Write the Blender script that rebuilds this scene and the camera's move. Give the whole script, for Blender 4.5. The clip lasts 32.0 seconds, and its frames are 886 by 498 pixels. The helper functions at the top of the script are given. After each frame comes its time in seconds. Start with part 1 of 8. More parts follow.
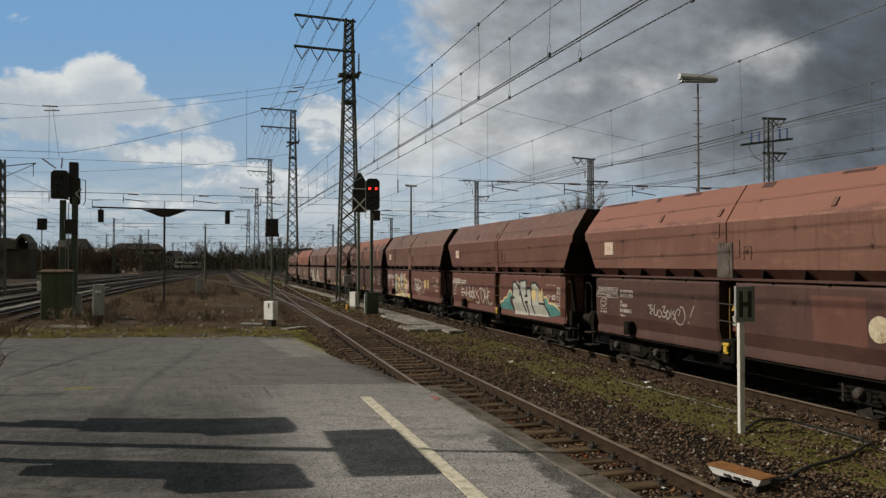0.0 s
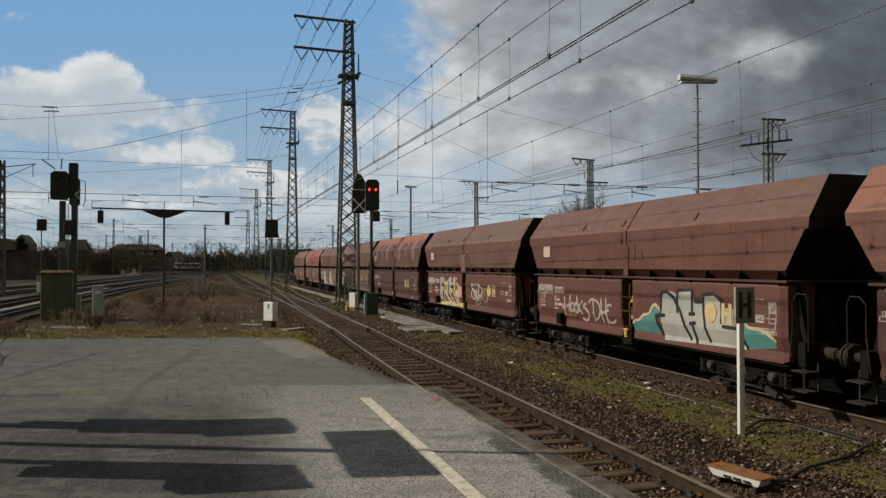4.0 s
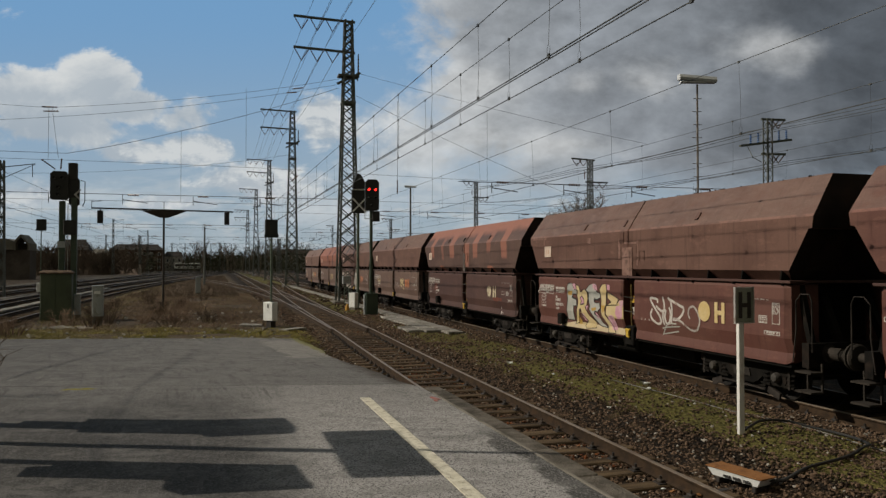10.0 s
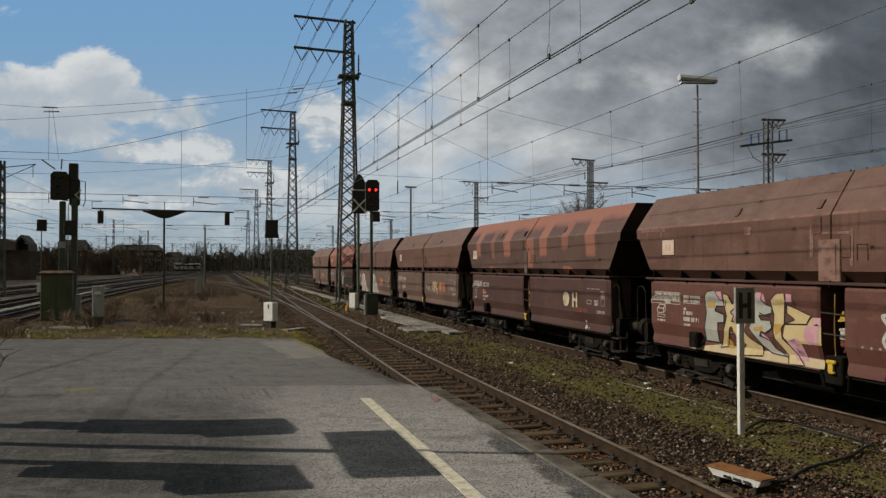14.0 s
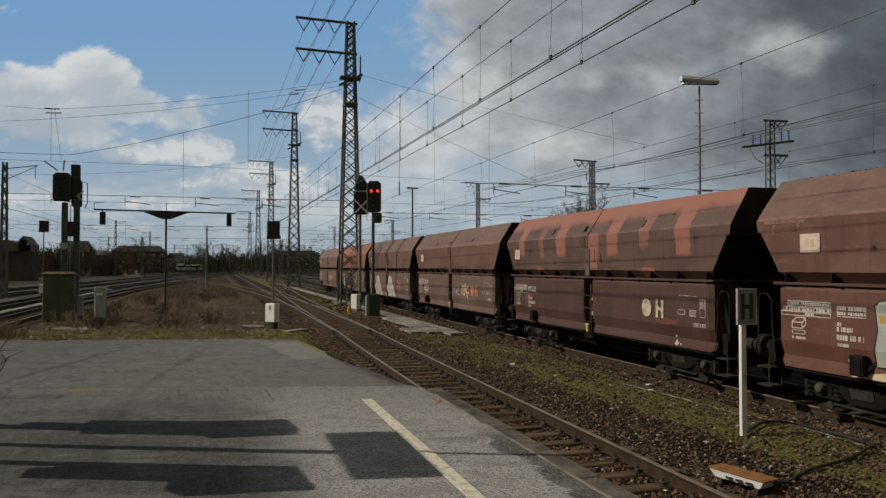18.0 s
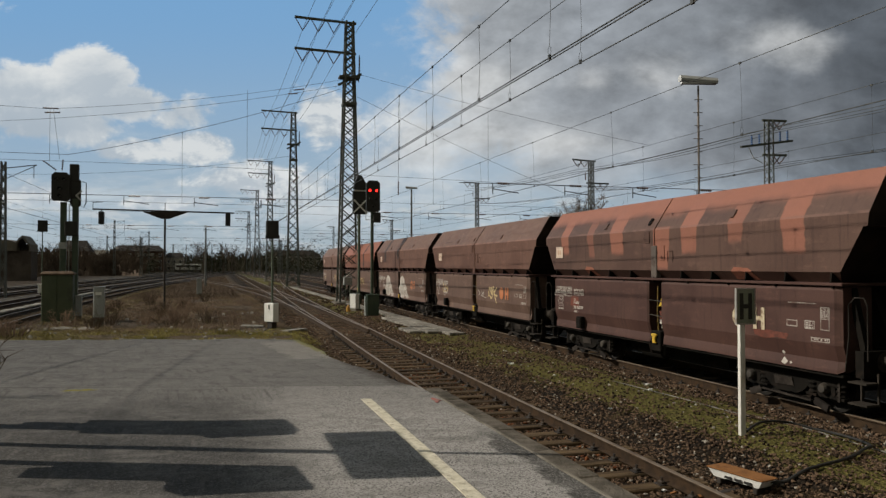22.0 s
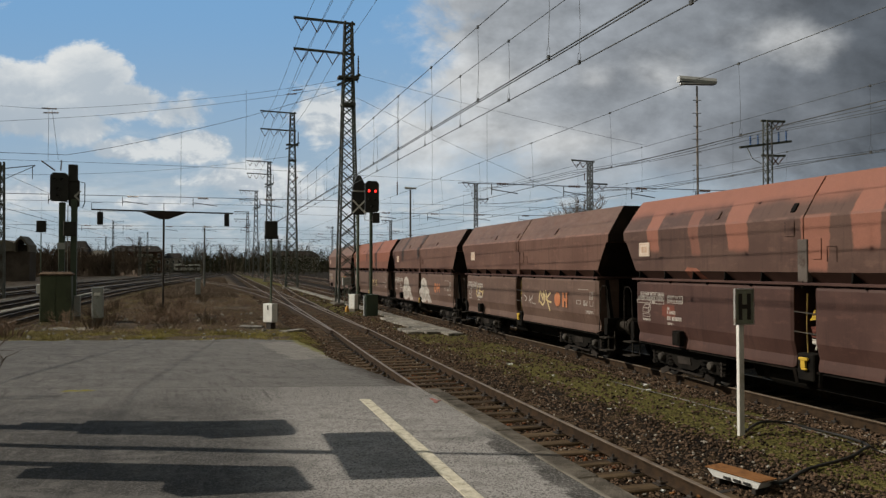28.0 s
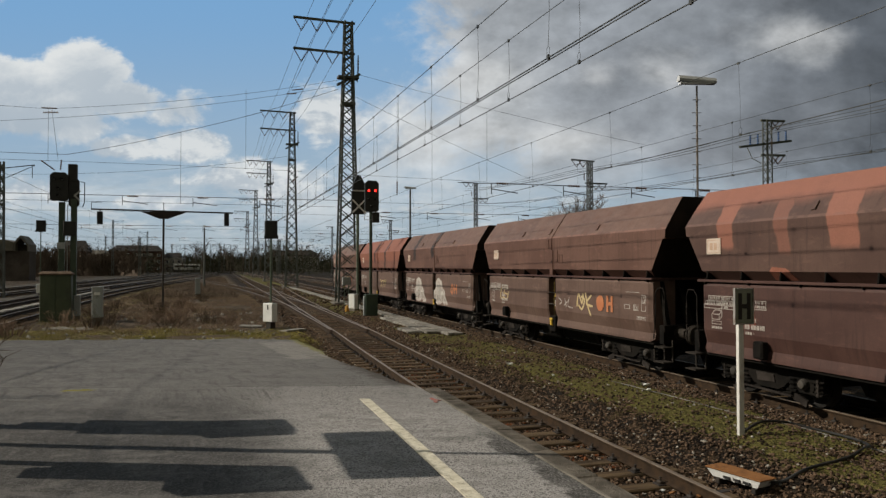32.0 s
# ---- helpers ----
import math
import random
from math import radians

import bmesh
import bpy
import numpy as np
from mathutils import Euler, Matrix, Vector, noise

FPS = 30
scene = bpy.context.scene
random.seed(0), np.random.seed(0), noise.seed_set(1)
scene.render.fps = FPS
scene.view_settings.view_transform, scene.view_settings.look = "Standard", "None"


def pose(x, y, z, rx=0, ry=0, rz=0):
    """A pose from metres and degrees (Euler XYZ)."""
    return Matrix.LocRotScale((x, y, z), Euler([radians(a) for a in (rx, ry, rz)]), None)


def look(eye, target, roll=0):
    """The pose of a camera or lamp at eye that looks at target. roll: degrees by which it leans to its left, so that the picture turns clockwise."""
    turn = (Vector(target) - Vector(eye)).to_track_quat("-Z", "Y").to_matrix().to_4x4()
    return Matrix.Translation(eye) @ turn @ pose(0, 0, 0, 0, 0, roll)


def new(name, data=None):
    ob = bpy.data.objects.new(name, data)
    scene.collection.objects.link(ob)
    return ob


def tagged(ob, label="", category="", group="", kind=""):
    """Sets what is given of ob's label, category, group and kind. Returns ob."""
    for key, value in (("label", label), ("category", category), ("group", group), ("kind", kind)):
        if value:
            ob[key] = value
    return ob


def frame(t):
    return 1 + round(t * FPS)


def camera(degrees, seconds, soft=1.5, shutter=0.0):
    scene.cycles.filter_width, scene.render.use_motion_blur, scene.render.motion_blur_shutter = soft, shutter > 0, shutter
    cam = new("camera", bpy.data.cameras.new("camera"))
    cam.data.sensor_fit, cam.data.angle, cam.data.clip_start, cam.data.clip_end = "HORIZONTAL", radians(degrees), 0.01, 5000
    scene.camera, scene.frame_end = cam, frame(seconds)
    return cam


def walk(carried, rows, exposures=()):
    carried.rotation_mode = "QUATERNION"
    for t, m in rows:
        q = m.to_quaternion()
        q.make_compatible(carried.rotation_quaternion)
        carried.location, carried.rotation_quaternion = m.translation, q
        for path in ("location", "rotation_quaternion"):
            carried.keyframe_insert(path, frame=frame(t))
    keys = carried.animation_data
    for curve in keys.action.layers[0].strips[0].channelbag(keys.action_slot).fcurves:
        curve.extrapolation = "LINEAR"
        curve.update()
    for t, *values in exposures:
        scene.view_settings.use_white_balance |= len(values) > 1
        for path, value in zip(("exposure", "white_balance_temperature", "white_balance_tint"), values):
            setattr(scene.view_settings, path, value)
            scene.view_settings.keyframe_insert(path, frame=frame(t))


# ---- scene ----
# ---------------------------------------------------------------- camera
# x: to the right of the platform, y: along the tracks, z = 0: top of the rails
EYE = (0.0, 0.0, 2.62)
YAW, TILT = 16.818, 1.206
cam = camera(61.04, 32.0, soft=1.38)


def aim(right, up):
    """The camera's pose on its tripod, turned by a few hundredths of a degree to the right and upwards."""
    return pose(*EYE, 90 + TILT + up, 0, -(YAW + right))


# a tripod that settles: seconds, turn to the right, turn upwards (degrees)
SWAY = [(0, -0.02, -0.065), (1, 0, -0.02), (2, -0.043, 0), (3, -0.086, 0), (3.5, -0.043, 0), (5.5, 0.043, 0), (6, 0, 0),
        (9, 0, 0), (10.5, 0.03, 0), (12, 0, 0), (13.5, 0, 0.043), (14.5, 0, 0.013), (16.5, -0.28, 0.13), (17, -0.215, 0.13),
        (18, -0.13, 0.108), (19, -0.065, 0.065), (20, 0, 0.065), (21.5, -0.043, 0.065), (22.5, -0.056, 0.1), (23.5, 0, 0.065),
        (25.5, -0.01, 0.07), (27.5, -0.013, 0.116), (28, 0.03, 0.116), (29, 0, 0.103), (30, 0.043, 0.086), (32, 0.043, 0.086)]
walk(cam, [(t, aim(a, b)) for t, a, b in SWAY], [(0, -0.08), (3, -0.01), (9, -0.2), (12, -0.14), (19, -0.18), (20.5, -0.14), (22, -0.03), (25, -0.04), (28, -0.02), (32, 0.0)])

# ---------------------------------------------------------------- sun, sky, exposure
SUN_FROM = Vector((-0.929, 0.37, 0.0)).normalized()   # horizontal direction towards the sun
SUN_UP = 34.0                                          # degrees above the horizon
sun_dir = (SUN_FROM * math.cos(radians(SUN_UP)) + Vector((0, 0, math.sin(radians(SUN_UP))))).normalized()

sun_data = bpy.data.lights.new("sun", "SUN")
sun_data.energy, sun_data.angle, sun_data.color = 4.5, radians(0.55), (1.0, 0.9, 0.75)
sun = new("sun", sun_data)
sun.matrix_world = look(sun_dir * 50, (0, 0, 0))


class Nodes:
    """Short-hand for writing a node tree."""

    def __init__(self, tree):
        self.tree = tree
        tree.nodes.clear()

    def add(self, kind, props=None, **inputs):
        n = self.tree.nodes.new(kind)
        for k, v in (props or {}).items():
            setattr(n, k, v)
        for k, v in inputs.items():
            key = int(k[1:]) if k[0] == "i" and k[1:].isdigit() else k.replace("_", " ")
            self.put(n.inputs[key], v)
        return n

    def put(self, socket, v):
        if hasattr(v, "is_linked"):
            self.tree.links.new(v, socket)
        elif hasattr(v, "outputs"):
            self.tree.links.new(v.outputs[0], socket)
        else:
            socket.default_value = v

    def math(self, op, a, b=0.0, c=0.0, clamp=False):
        n = self.add("ShaderNodeMath", {"operation": op, "use_clamp": clamp}, i0=a, i1=b, i2=c)
        return n.outputs[0]

    def mix(self, fac, a, b, blend="MIX"):
        n = self.tree.nodes.new("ShaderNodeMix")
        n.data_type, n.blend_type, n.clamp_factor = "RGBA", blend, True
        self.put(n.inputs[0], fac)
        self.put(n.inputs[6], col(a))
        self.put(n.inputs[7], col(b))
        return n.outputs[2]

    def noise(self, vec, scale, detail=4.0, rough=0.55, dist=0.0):
        return self.add("ShaderNodeTexNoise", None, Vector=vec, Scale=scale, Detail=detail, Roughness=rough, Distortion=dist).outputs[0]

    def ramp(self, fac, lo, hi):
        return self.add("ShaderNodeMapRange", {"clamp": True, "interpolation_type": "SMOOTHSTEP"}, Value=fac, From_Min=lo, From_Max=hi).outputs[0]

    def split(self, vec):
        return self.add("ShaderNodeSeparateXYZ", None, Vector=vec).outputs

    def join(self, x, y, z):
        return self.add("ShaderNodeCombineXYZ", None, X=x, Y=y, Z=z).outputs[0]


def col(c):
    return (*c, 1.0) if isinstance(c, tuple) and len(c) == 3 else c


world = bpy.data.worlds.new("sky")
scene.world = world
world.use_nodes = True
w = Nodes(world.node_tree)
sky = w.add("ShaderNodeTexSky", {"sky_type": "NISHITA", "sun_disc": False, "sun_elevation": radians(SUN_UP),
                                 "sun_rotation": math.atan2(SUN_FROM.x, SUN_FROM.y), "air_density": 1.0, "dust_density": 0.6})
wdir = w.add("ShaderNodeTexCoord").outputs["Generated"]
wcloud = w.ramp(w.noise(wdir, 2.2, 6, 0.6), 0.42, 0.62)
wsky = w.mix(w.math("ADD", w.math("MULTIPLY", wcloud, 0.15), 0.82), sky.outputs[0], (3.5, 3.25, 2.3))
wbg = w.add("ShaderNodeBackground", None, Color=wsky, Strength=0.075)
w.add("ShaderNodeOutputWorld", None, Surface=wbg)

# ---------------------------------------------------------------- mesh helpers


class Shape:
    """A mesh in the making: boxes, beams, tubes and lofts joined into one part."""

    def __init__(self):
        self.v, self.f = [], []

    def add(self, verts, faces):
        n = len(self.v)
        self.v += [tuple(p) for p in verts]
        self.f += [tuple(i + n for i in q) for q in faces]
        return self

    def box(self, a, b, bev=0.0):
        (x0, y0, z0), (x1, y1, z1) = a, b
        if bev <= 0:
            vs = [(x, y, z) for z in (z0, z1) for x, y in ((x0, y0), (x1, y0), (x1, y1), (x0, y1))]
            return self.add(vs, [(3, 2, 1, 0), (4, 5, 6, 7), (0, 1, 5, 4), (1, 2, 6, 5), (2, 3, 7, 6), (3, 0, 4, 7)])
        e = bev
        ring = [(x0 + e, y0), (x1 - e, y0), (x1, y0 + e), (x1, y1 - e), (x1 - e, y1), (x0 + e, y1), (x0, y1 - e), (x0, y0 + e)]
        cx, cy = (x0 + x1) / 2, (y0 + y1) / 2

        def shrink(x, y):
            return x + max(-e, min(e, cx - x)), y + max(-e, min(e, cy - y))
        small = [shrink(*p) for p in ring]
        levels = [(z0, small), (z0 + e, ring), (z1 - e, ring), (z1, small)]
        return self.loft([[(x, y, z) for x, y in r] for z, r in levels])

    def loft(self, rings, caps=True, closed=True):
        n = len(rings[0])
        vs = [p for r in rings for p in r]
        fs = []
        for k in range(len(rings) - 1):
            for i in range(n if closed else n - 1):
                j = (i + 1) % n
                fs.append((k * n + i, k * n + j, (k + 1) * n + j, (k + 1) * n + i))
        if caps:
            fs.append(tuple(range(n - 1, -1, -1)))
            fs.append(tuple((len(rings) - 1) * n + i for i in range(n)))
        return self.add(vs, fs)

    def beam(self, p, q, w, h=None, up=(0, 0, 1)):
        """A square bar from p to q."""
        p, q, h = Vector(p), Vector(q), h or w
        d = (q - p).normalized()
        s = d.cross(Vector(up))
        s = s.normalized() if s.length > 1e-4 else Vector((1, 0, 0))
        t = s.cross(d).normalized()
        r = [s * w / 2 + t * h / 2, -s * w / 2 + t * h / 2, -s * w / 2 - t * h / 2, s * w / 2 - t * h / 2]
        return self.loft([[p + o for o in r], [q + o for o in r]])

    def tube(self, path, r, n=6, ends=None):
        """A round tube along a path; r one radius or one for each point."""
        path = [Vector(p) for p in path]
        rs = r if isinstance(r, (list, tuple)) else [r] * len(path)
        rings = []
        ref = None
        for i, p in enumerate(path):
            d = (path[min(i + 1, len(path) - 1)] - path[max(i - 1, 0)]).normalized()
            if ref is None:
                ref = Vector((0, 0, 1)) if abs(d.z) < 0.9 else Vector((1, 0, 0))
            s = d.cross(ref).normalized()
            t = s.cross(d).normalized()
            rings.append([p + (s * math.cos(a) + t * math.sin(a)) * rs[i] for a in [2 * math.pi * k / n for k in range(n)]])
        return self.loft(rings)

    def lathe(self, prof, n=16, at=(0, 0, 0), axis="z"):
        """A turned body from (radius, height) pairs."""
        rings = []
        for r, h in prof:
            ring = []
            for k in range(n):
                a = 2 * math.pi * k / n
                x, y = r * math.cos(a), r * math.sin(a)
                p = (x, y, h) if axis == "z" else (h, x, y) if axis == "x" else (y, h, x)
                ring.append(Vector(p) + Vector(at))
            rings.append(ring)
        return self.loft(rings)

    def prism(self, poly, a, b, axis="x"):
        """A flat outline pushed from a to b along an axis."""
        def put(u, v, h):
            return (h, u, v) if axis == "x" else (u, h, v) if axis == "y" else (u, v, h)
        return self.loft([[put(u, v, a) for u, v in poly], [put(u, v, b) for u, v in poly]])

    def mesh(self, name, material, smooth=False):
        me = bpy.data.meshes.new(name)
        me.from_pydata(self.v, [], self.f)
        bm = bmesh.new()
        bm.from_mesh(me)
        bmesh.ops.recalc_face_normals(bm, faces=bm.faces)
        bm.to_mesh(me)
        bm.free()
        if smooth:
            me.polygons.foreach_set("use_smooth", [True] * len(me.polygons))
        if material:
            me.materials.append(material)
        return me


def thing(name, label, category, at=(0, 0, 0), rz=0.0, group="", kind=""):
    e = new(name)
    e.empty_display_size = 0.2
    e.matrix_basis = pose(*at, 0, 0, rz)
    return tagged(e, label, category, group, kind)


def part(name, shape, material, parent=None, label="", at=(0, 0, 0), rz=0.0, smooth=False, bevel=0.0):
    me = shape.mesh(name, material, smooth) if isinstance(shape, Shape) else shape
    ob = new(name, me)
    ob.parent = parent
    ob.matrix_basis = pose(*at, 0, 0, rz)
    if label:
        ob["label"] = label
    if bevel:
        m = ob.modifiers.new("edge", "BEVEL")
        m.width, m.segments, m.limit_method, m.angle_limit = bevel, 2, "ANGLE", radians(35)
    return ob


def structure(name, shape, material, label="", category="", kind="structure"):
    ob = part(name, shape, material)
    return tagged(ob, label, category, "", kind)


# ---------------------------------------------------------------- materials
MATS = {}


def stuff_mat(name, a, b, rough=0.8, metal=0.0, scale=3.0, fine=40.0, bump=0.3, dirt=None, dirt_amount=0.4, dirt_scale=0.8, vary=0.0, stretch=(1, 1, 1), size=0.01):
    """A worn surface: two tones in large noise, fine grain with relief, and a third tone as dirt."""
    if name in MATS:
        return MATS[name]
    m = bpy.data.materials.new(name)
    m.use_nodes = True
    n = Nodes(m.node_tree)
    tc = n.add("ShaderNodeTexCoord").outputs["Object"]
    rnd = n.add("ShaderNodeObjectInfo").outputs["Random"]
    vec = n.add("ShaderNodeMapping", None, Vector=tc, Location=n.join(n.math("MULTIPLY", rnd, 37.0), n.math("MULTIPLY", rnd, 53.0), 0.0), Scale=stretch).outputs[0]
    big = n.noise(vec, scale, 5)
    grain = n.noise(vec, fine, 3)
    c = n.mix(n.ramp(big, 0.35, 0.65), a, b)
    if dirt:
        d = n.ramp(n.noise(vec, dirt_scale, 6, 0.65), 0.62 - 0.25 * dirt_amount, 0.72 - 0.1 * dirt_amount)
        c = n.mix(n.math("MULTIPLY", d, 0.85), c, dirt)
    g = n.math("ADD", 0.72, n.math("MULTIPLY", grain, 0.56))
    c = n.mix(1.0, c, n.join(g, g, g), "MULTIPLY")
    if vary:
        k = n.math("ADD", 1.0 - vary, n.math("MULTIPLY", rnd, 2 * vary))
        c = n.mix(1.0, c, n.join(k, k, k), "MULTIPLY")
    bp = n.add("ShaderNodeBump", None, Strength=bump, Distance=size, Height=n.math("ADD", grain, n.math("MULTIPLY", big, 0.5)))
    r = n.math("ADD", rough - 0.1, n.math("MULTIPLY", grain, 0.2), clamp=True)
    bs = n.add("ShaderNodeBsdfPrincipled", None, Base_Color=c, Roughness=r, Metallic=metal, Specular_IOR_Level=0.12 if rough >= 0.8 else 0.4, Normal=bp.outputs[0])
    n.add("ShaderNodeOutputMaterial", None, Surface=bs)
    MATS[name] = m
    return m


def glow_mat(name, c, strength):
    m = bpy.data.materials.new(name)
    m.use_nodes = True
    n = Nodes(m.node_tree)
    n.add("ShaderNodeOutputMaterial", None, Surface=n.add("ShaderNodeEmission", None, Color=col(c), Strength=strength))
    return m


black_paint = stuff_mat("black_paint", (0.008, 0.009, 0.009), (0.016, 0.016, 0.015), 0.6, 0, 2, 60, 0.15)
dark_iron = stuff_mat("dark_iron", (0.014, 0.012, 0.011), (0.028, 0.022, 0.018), 0.75, 0, 3, 50, 0.3, (0.04, 0.026, 0.016), 0.4, 2)
mast_steel = stuff_mat("mast_steel", (0.049, 0.0595, 0.049), (0.07, 0.077, 0.0665), 0.7, 0.0, 1.2, 40, 0.2, (0.07, 0.042, 0.028), 0.35, 1.5)
far_steel = stuff_mat("far_steel", (0.075, 0.0825, 0.0825), (0.105, 0.1125, 0.1087), 0.75, 0.0, 1.2, 40, 0.1)
green_paint = stuff_mat("green_paint", (0.028, 0.048, 0.032), (0.04, 0.06, 0.04), 0.55, 0, 1.5, 60, 0.1, (0.056, 0.064, 0.048), 0.35, 3)
grey_plastic = stuff_mat("grey_plastic", (0.25, 0.275, 0.285), (0.31, 0.33, 0.335), 0.6, 0, 2, 60, 0.1, (0.15, 0.155, 0.14), 0.4, 4)
white_paint = stuff_mat("white_paint", (0.6, 0.62, 0.625), (0.69, 0.705, 0.7), 0.6, 0, 3, 50, 0.15, (0.36, 0.35, 0.32), 0.3, 6)
galvanised = stuff_mat("galvanised", (0.3, 0.3, 0.2925), (0.375, 0.375, 0.36), 0.5, 0.4, 4, 60, 0.15, (0.225, 0.1875, 0.15), 0.3, 5)
wire_metal = stuff_mat("wire_metal", (0.05, 0.052, 0.05), (0.07, 0.07, 0.065), 0.5, 0.5, 4, 60, 0.05)
rubber = stuff_mat("rubber", (0.012, 0.012, 0.012), (0.02, 0.02, 0.019), 0.6, 0, 4, 60, 0.1)
rail_steel = stuff_mat("rail_steel", (0.024, 0.016, 0.0105), (0.042, 0.027, 0.016), 0.85, 0.0, 6, 80, 0.2, (0.042, 0.024, 0.013), 0.4, 3)
rail_head = stuff_mat("rail_head", (0.15, 0.118, 0.088), (0.2, 0.165, 0.13), 0.5, 0.3, 8, 120, 0.05, (0.1, 0.066, 0.042), 0.5, 2)
sleeper_wood = stuff_mat("sleeper_wood", (0.05, 0.034, 0.02), (0.095, 0.066, 0.038), 0.9, 0, 3, 50, 0.6, (0.022, 0.016, 0.01), 0.5, 2.5, vary=0.35, stretch=(0.35, 3, 3))
# ---------------------------------------------------------------- wagon paint


# sprayed-over fingers of fresh paint: from, to along the wagon, lower end, slant, cover
FINGERS = ((4.35, 4.78, 2.92, 0.14, 1.0), (2.83, 3.12, 2.8, 0.2, 0.6), (1.36, 1.93, 2.87, 0.17, 1.0), (-0.53, 0.03, 2.5, 0.0, 0.95),
           (-1.54, -1.04, 2.85, 0.02, 1.0), (-2.97, -2.57, 3.04, -0.03, 0.75), (-4.6, -4.1, 2.82, 0.12, 1.0))


def wagon_paint(name, base, dust, accent=None, fingers=False, accent_from=3.42, patch=0.3, dark_streaks=()):
    """Weathered oxide-red paint: dusty blotches, rain streaks and, where accent is given, fresher orange coats on the upper slope."""
    m = bpy.data.materials.new(name)
    m.use_nodes = True
    n = Nodes(m.node_tree)
    tc = n.add("ShaderNodeTexCoord").outputs["Object"]
    x, y, z = n.split(tc)
    big = n.noise(tc, 0.9, 5, 0.6)
    streak = n.noise(n.join(n.math("MULTIPLY", x, 2.0), n.math("MULTIPLY", y, 7.0), n.math("MULTIPLY", z, 0.55)), 1.6, 5, 0.6)
    grain = n.noise(tc, 45.0, 3)
    c = n.mix(n.ramp(big, 0.4, 0.6), base, dust)
    scuffs = n.noise(n.join(x, n.math("MULTIPLY", y, 0.8), n.math("MULTIPLY", z, 2.4)), 2.6, 8, 0.7)
    c = n.mix(n.math("MULTIPLY", n.ramp(scuffs, 0.54, 0.66), 0.5), c, tuple(v * 1.45 for v in dust))
    dark = tuple(v * 0.62 for v in base)
    c = n.mix(n.math("MULTIPLY", n.ramp(streak, 0.52, 0.72), 0.55), c, dark)
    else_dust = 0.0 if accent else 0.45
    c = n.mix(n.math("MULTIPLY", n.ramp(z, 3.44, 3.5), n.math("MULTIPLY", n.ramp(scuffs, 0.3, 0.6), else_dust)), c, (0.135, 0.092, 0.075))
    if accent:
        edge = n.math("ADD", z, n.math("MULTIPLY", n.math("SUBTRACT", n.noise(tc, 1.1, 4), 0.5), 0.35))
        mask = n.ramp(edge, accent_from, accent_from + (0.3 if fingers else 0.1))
        if fingers:
            rough_edge = n.math("MULTIPLY", n.math("SUBTRACT", n.noise(tc, 5.0, 4), 0.5), 0.12)
            for y0, y1, z0, slant, amount in FINGERS:
                mid = n.math("ADD", (y0 + y1) / 2, n.math("MULTIPLY", n.math("SUBTRACT", z, z0), slant))
                off = n.math("ADD", n.math("ABSOLUTE", n.math("SUBTRACT", y, mid)), rough_edge)
                half = n.math("ADD", (y1 - y0) / 2, n.math("MULTIPLY", n.math("SUBTRACT", z, z0), 0.06))
                across = n.ramp(n.math("SUBTRACT", half, off), -0.02, 0.03)
                low = n.ramp(n.math("ADD", z, rough_edge), z0 - 0.02, z0 + 0.12)
                top = n.ramp(z, 3.52, 3.46) if z0 < 2.6 else 1.0
                mask = n.math("MAXIMUM", mask, n.math("MULTIPLY", n.math("MULTIPLY", across, amount), n.math("MULTIPLY", low, top)))
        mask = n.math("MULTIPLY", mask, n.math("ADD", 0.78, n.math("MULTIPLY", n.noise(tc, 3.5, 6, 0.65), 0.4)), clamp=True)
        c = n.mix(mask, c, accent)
    crease = n.math("MULTIPLY", n.ramp(n.math("ABSOLUTE", n.math("SUBTRACT", z, 3.465)), 0.035, 0.012), n.ramp(n.noise(n.join(x, n.math("MULTIPLY", y, 0.7), z), 3.0, 5, 0.7), 0.4, 0.55))
    c = n.mix(n.math("MULTIPLY", crease, 0.55), c, tuple(v * 1.9 for v in dust))
    rust = n.ramp(n.noise(tc, 2.3, 7, 0.7), 0.66, 0.74)
    c = n.mix(n.math("MULTIPLY", rust, patch), c, (0.19, 0.1, 0.065))
    for at, wide, down in dark_streaks:            # dark ragged streaks from the rim downwards
        edge = n.math("ADD", n.math("ABSOLUTE", n.math("SUBTRACT", y, at)), n.math("MULTIPLY", n.math("SUBTRACT", n.noise(n.join(0.0, n.math("MULTIPLY", y, 2.2), n.math("MULTIPLY", z, 1.6)), 2.9, 6, 0.75), 0.5), wide * 4.2))
        streak_mask = n.math("MULTIPLY", n.ramp(edge, wide, wide * 0.8), n.ramp(n.math("ADD", z, n.math("MULTIPLY", n.noise(n.join(0.0, n.math("MULTIPLY", y, 6.0), 0.0), 1.5, 3), 0.7)), down, down + 0.1))
        c = n.mix(n.math("MULTIPLY", streak_mask, 0.9), c, (0.018, 0.012, 0.011))
    g = n.math("ADD", 0.8, n.math("MULTIPLY", grain, 0.4))
    c = n.mix(1.0, c, n.join(g, g, g), "MULTIPLY")
    bp = n.add("ShaderNodeBump", None, Strength=0.25, Distance=0.02, Height=n.math("ADD", big, n.math("MULTIPLY", grain, 0.15)))
    bs = n.add("ShaderNodeBsdfPrincipled", None, Base_Color=c, Roughness=n.math("ADD", 0.55, n.math("MULTIPLY", big, 0.25)), Specular_IOR_Level=0.3, Normal=bp.outputs[0])
    n.add("ShaderNodeOutputMaterial", None, Surface=bs)
    return m


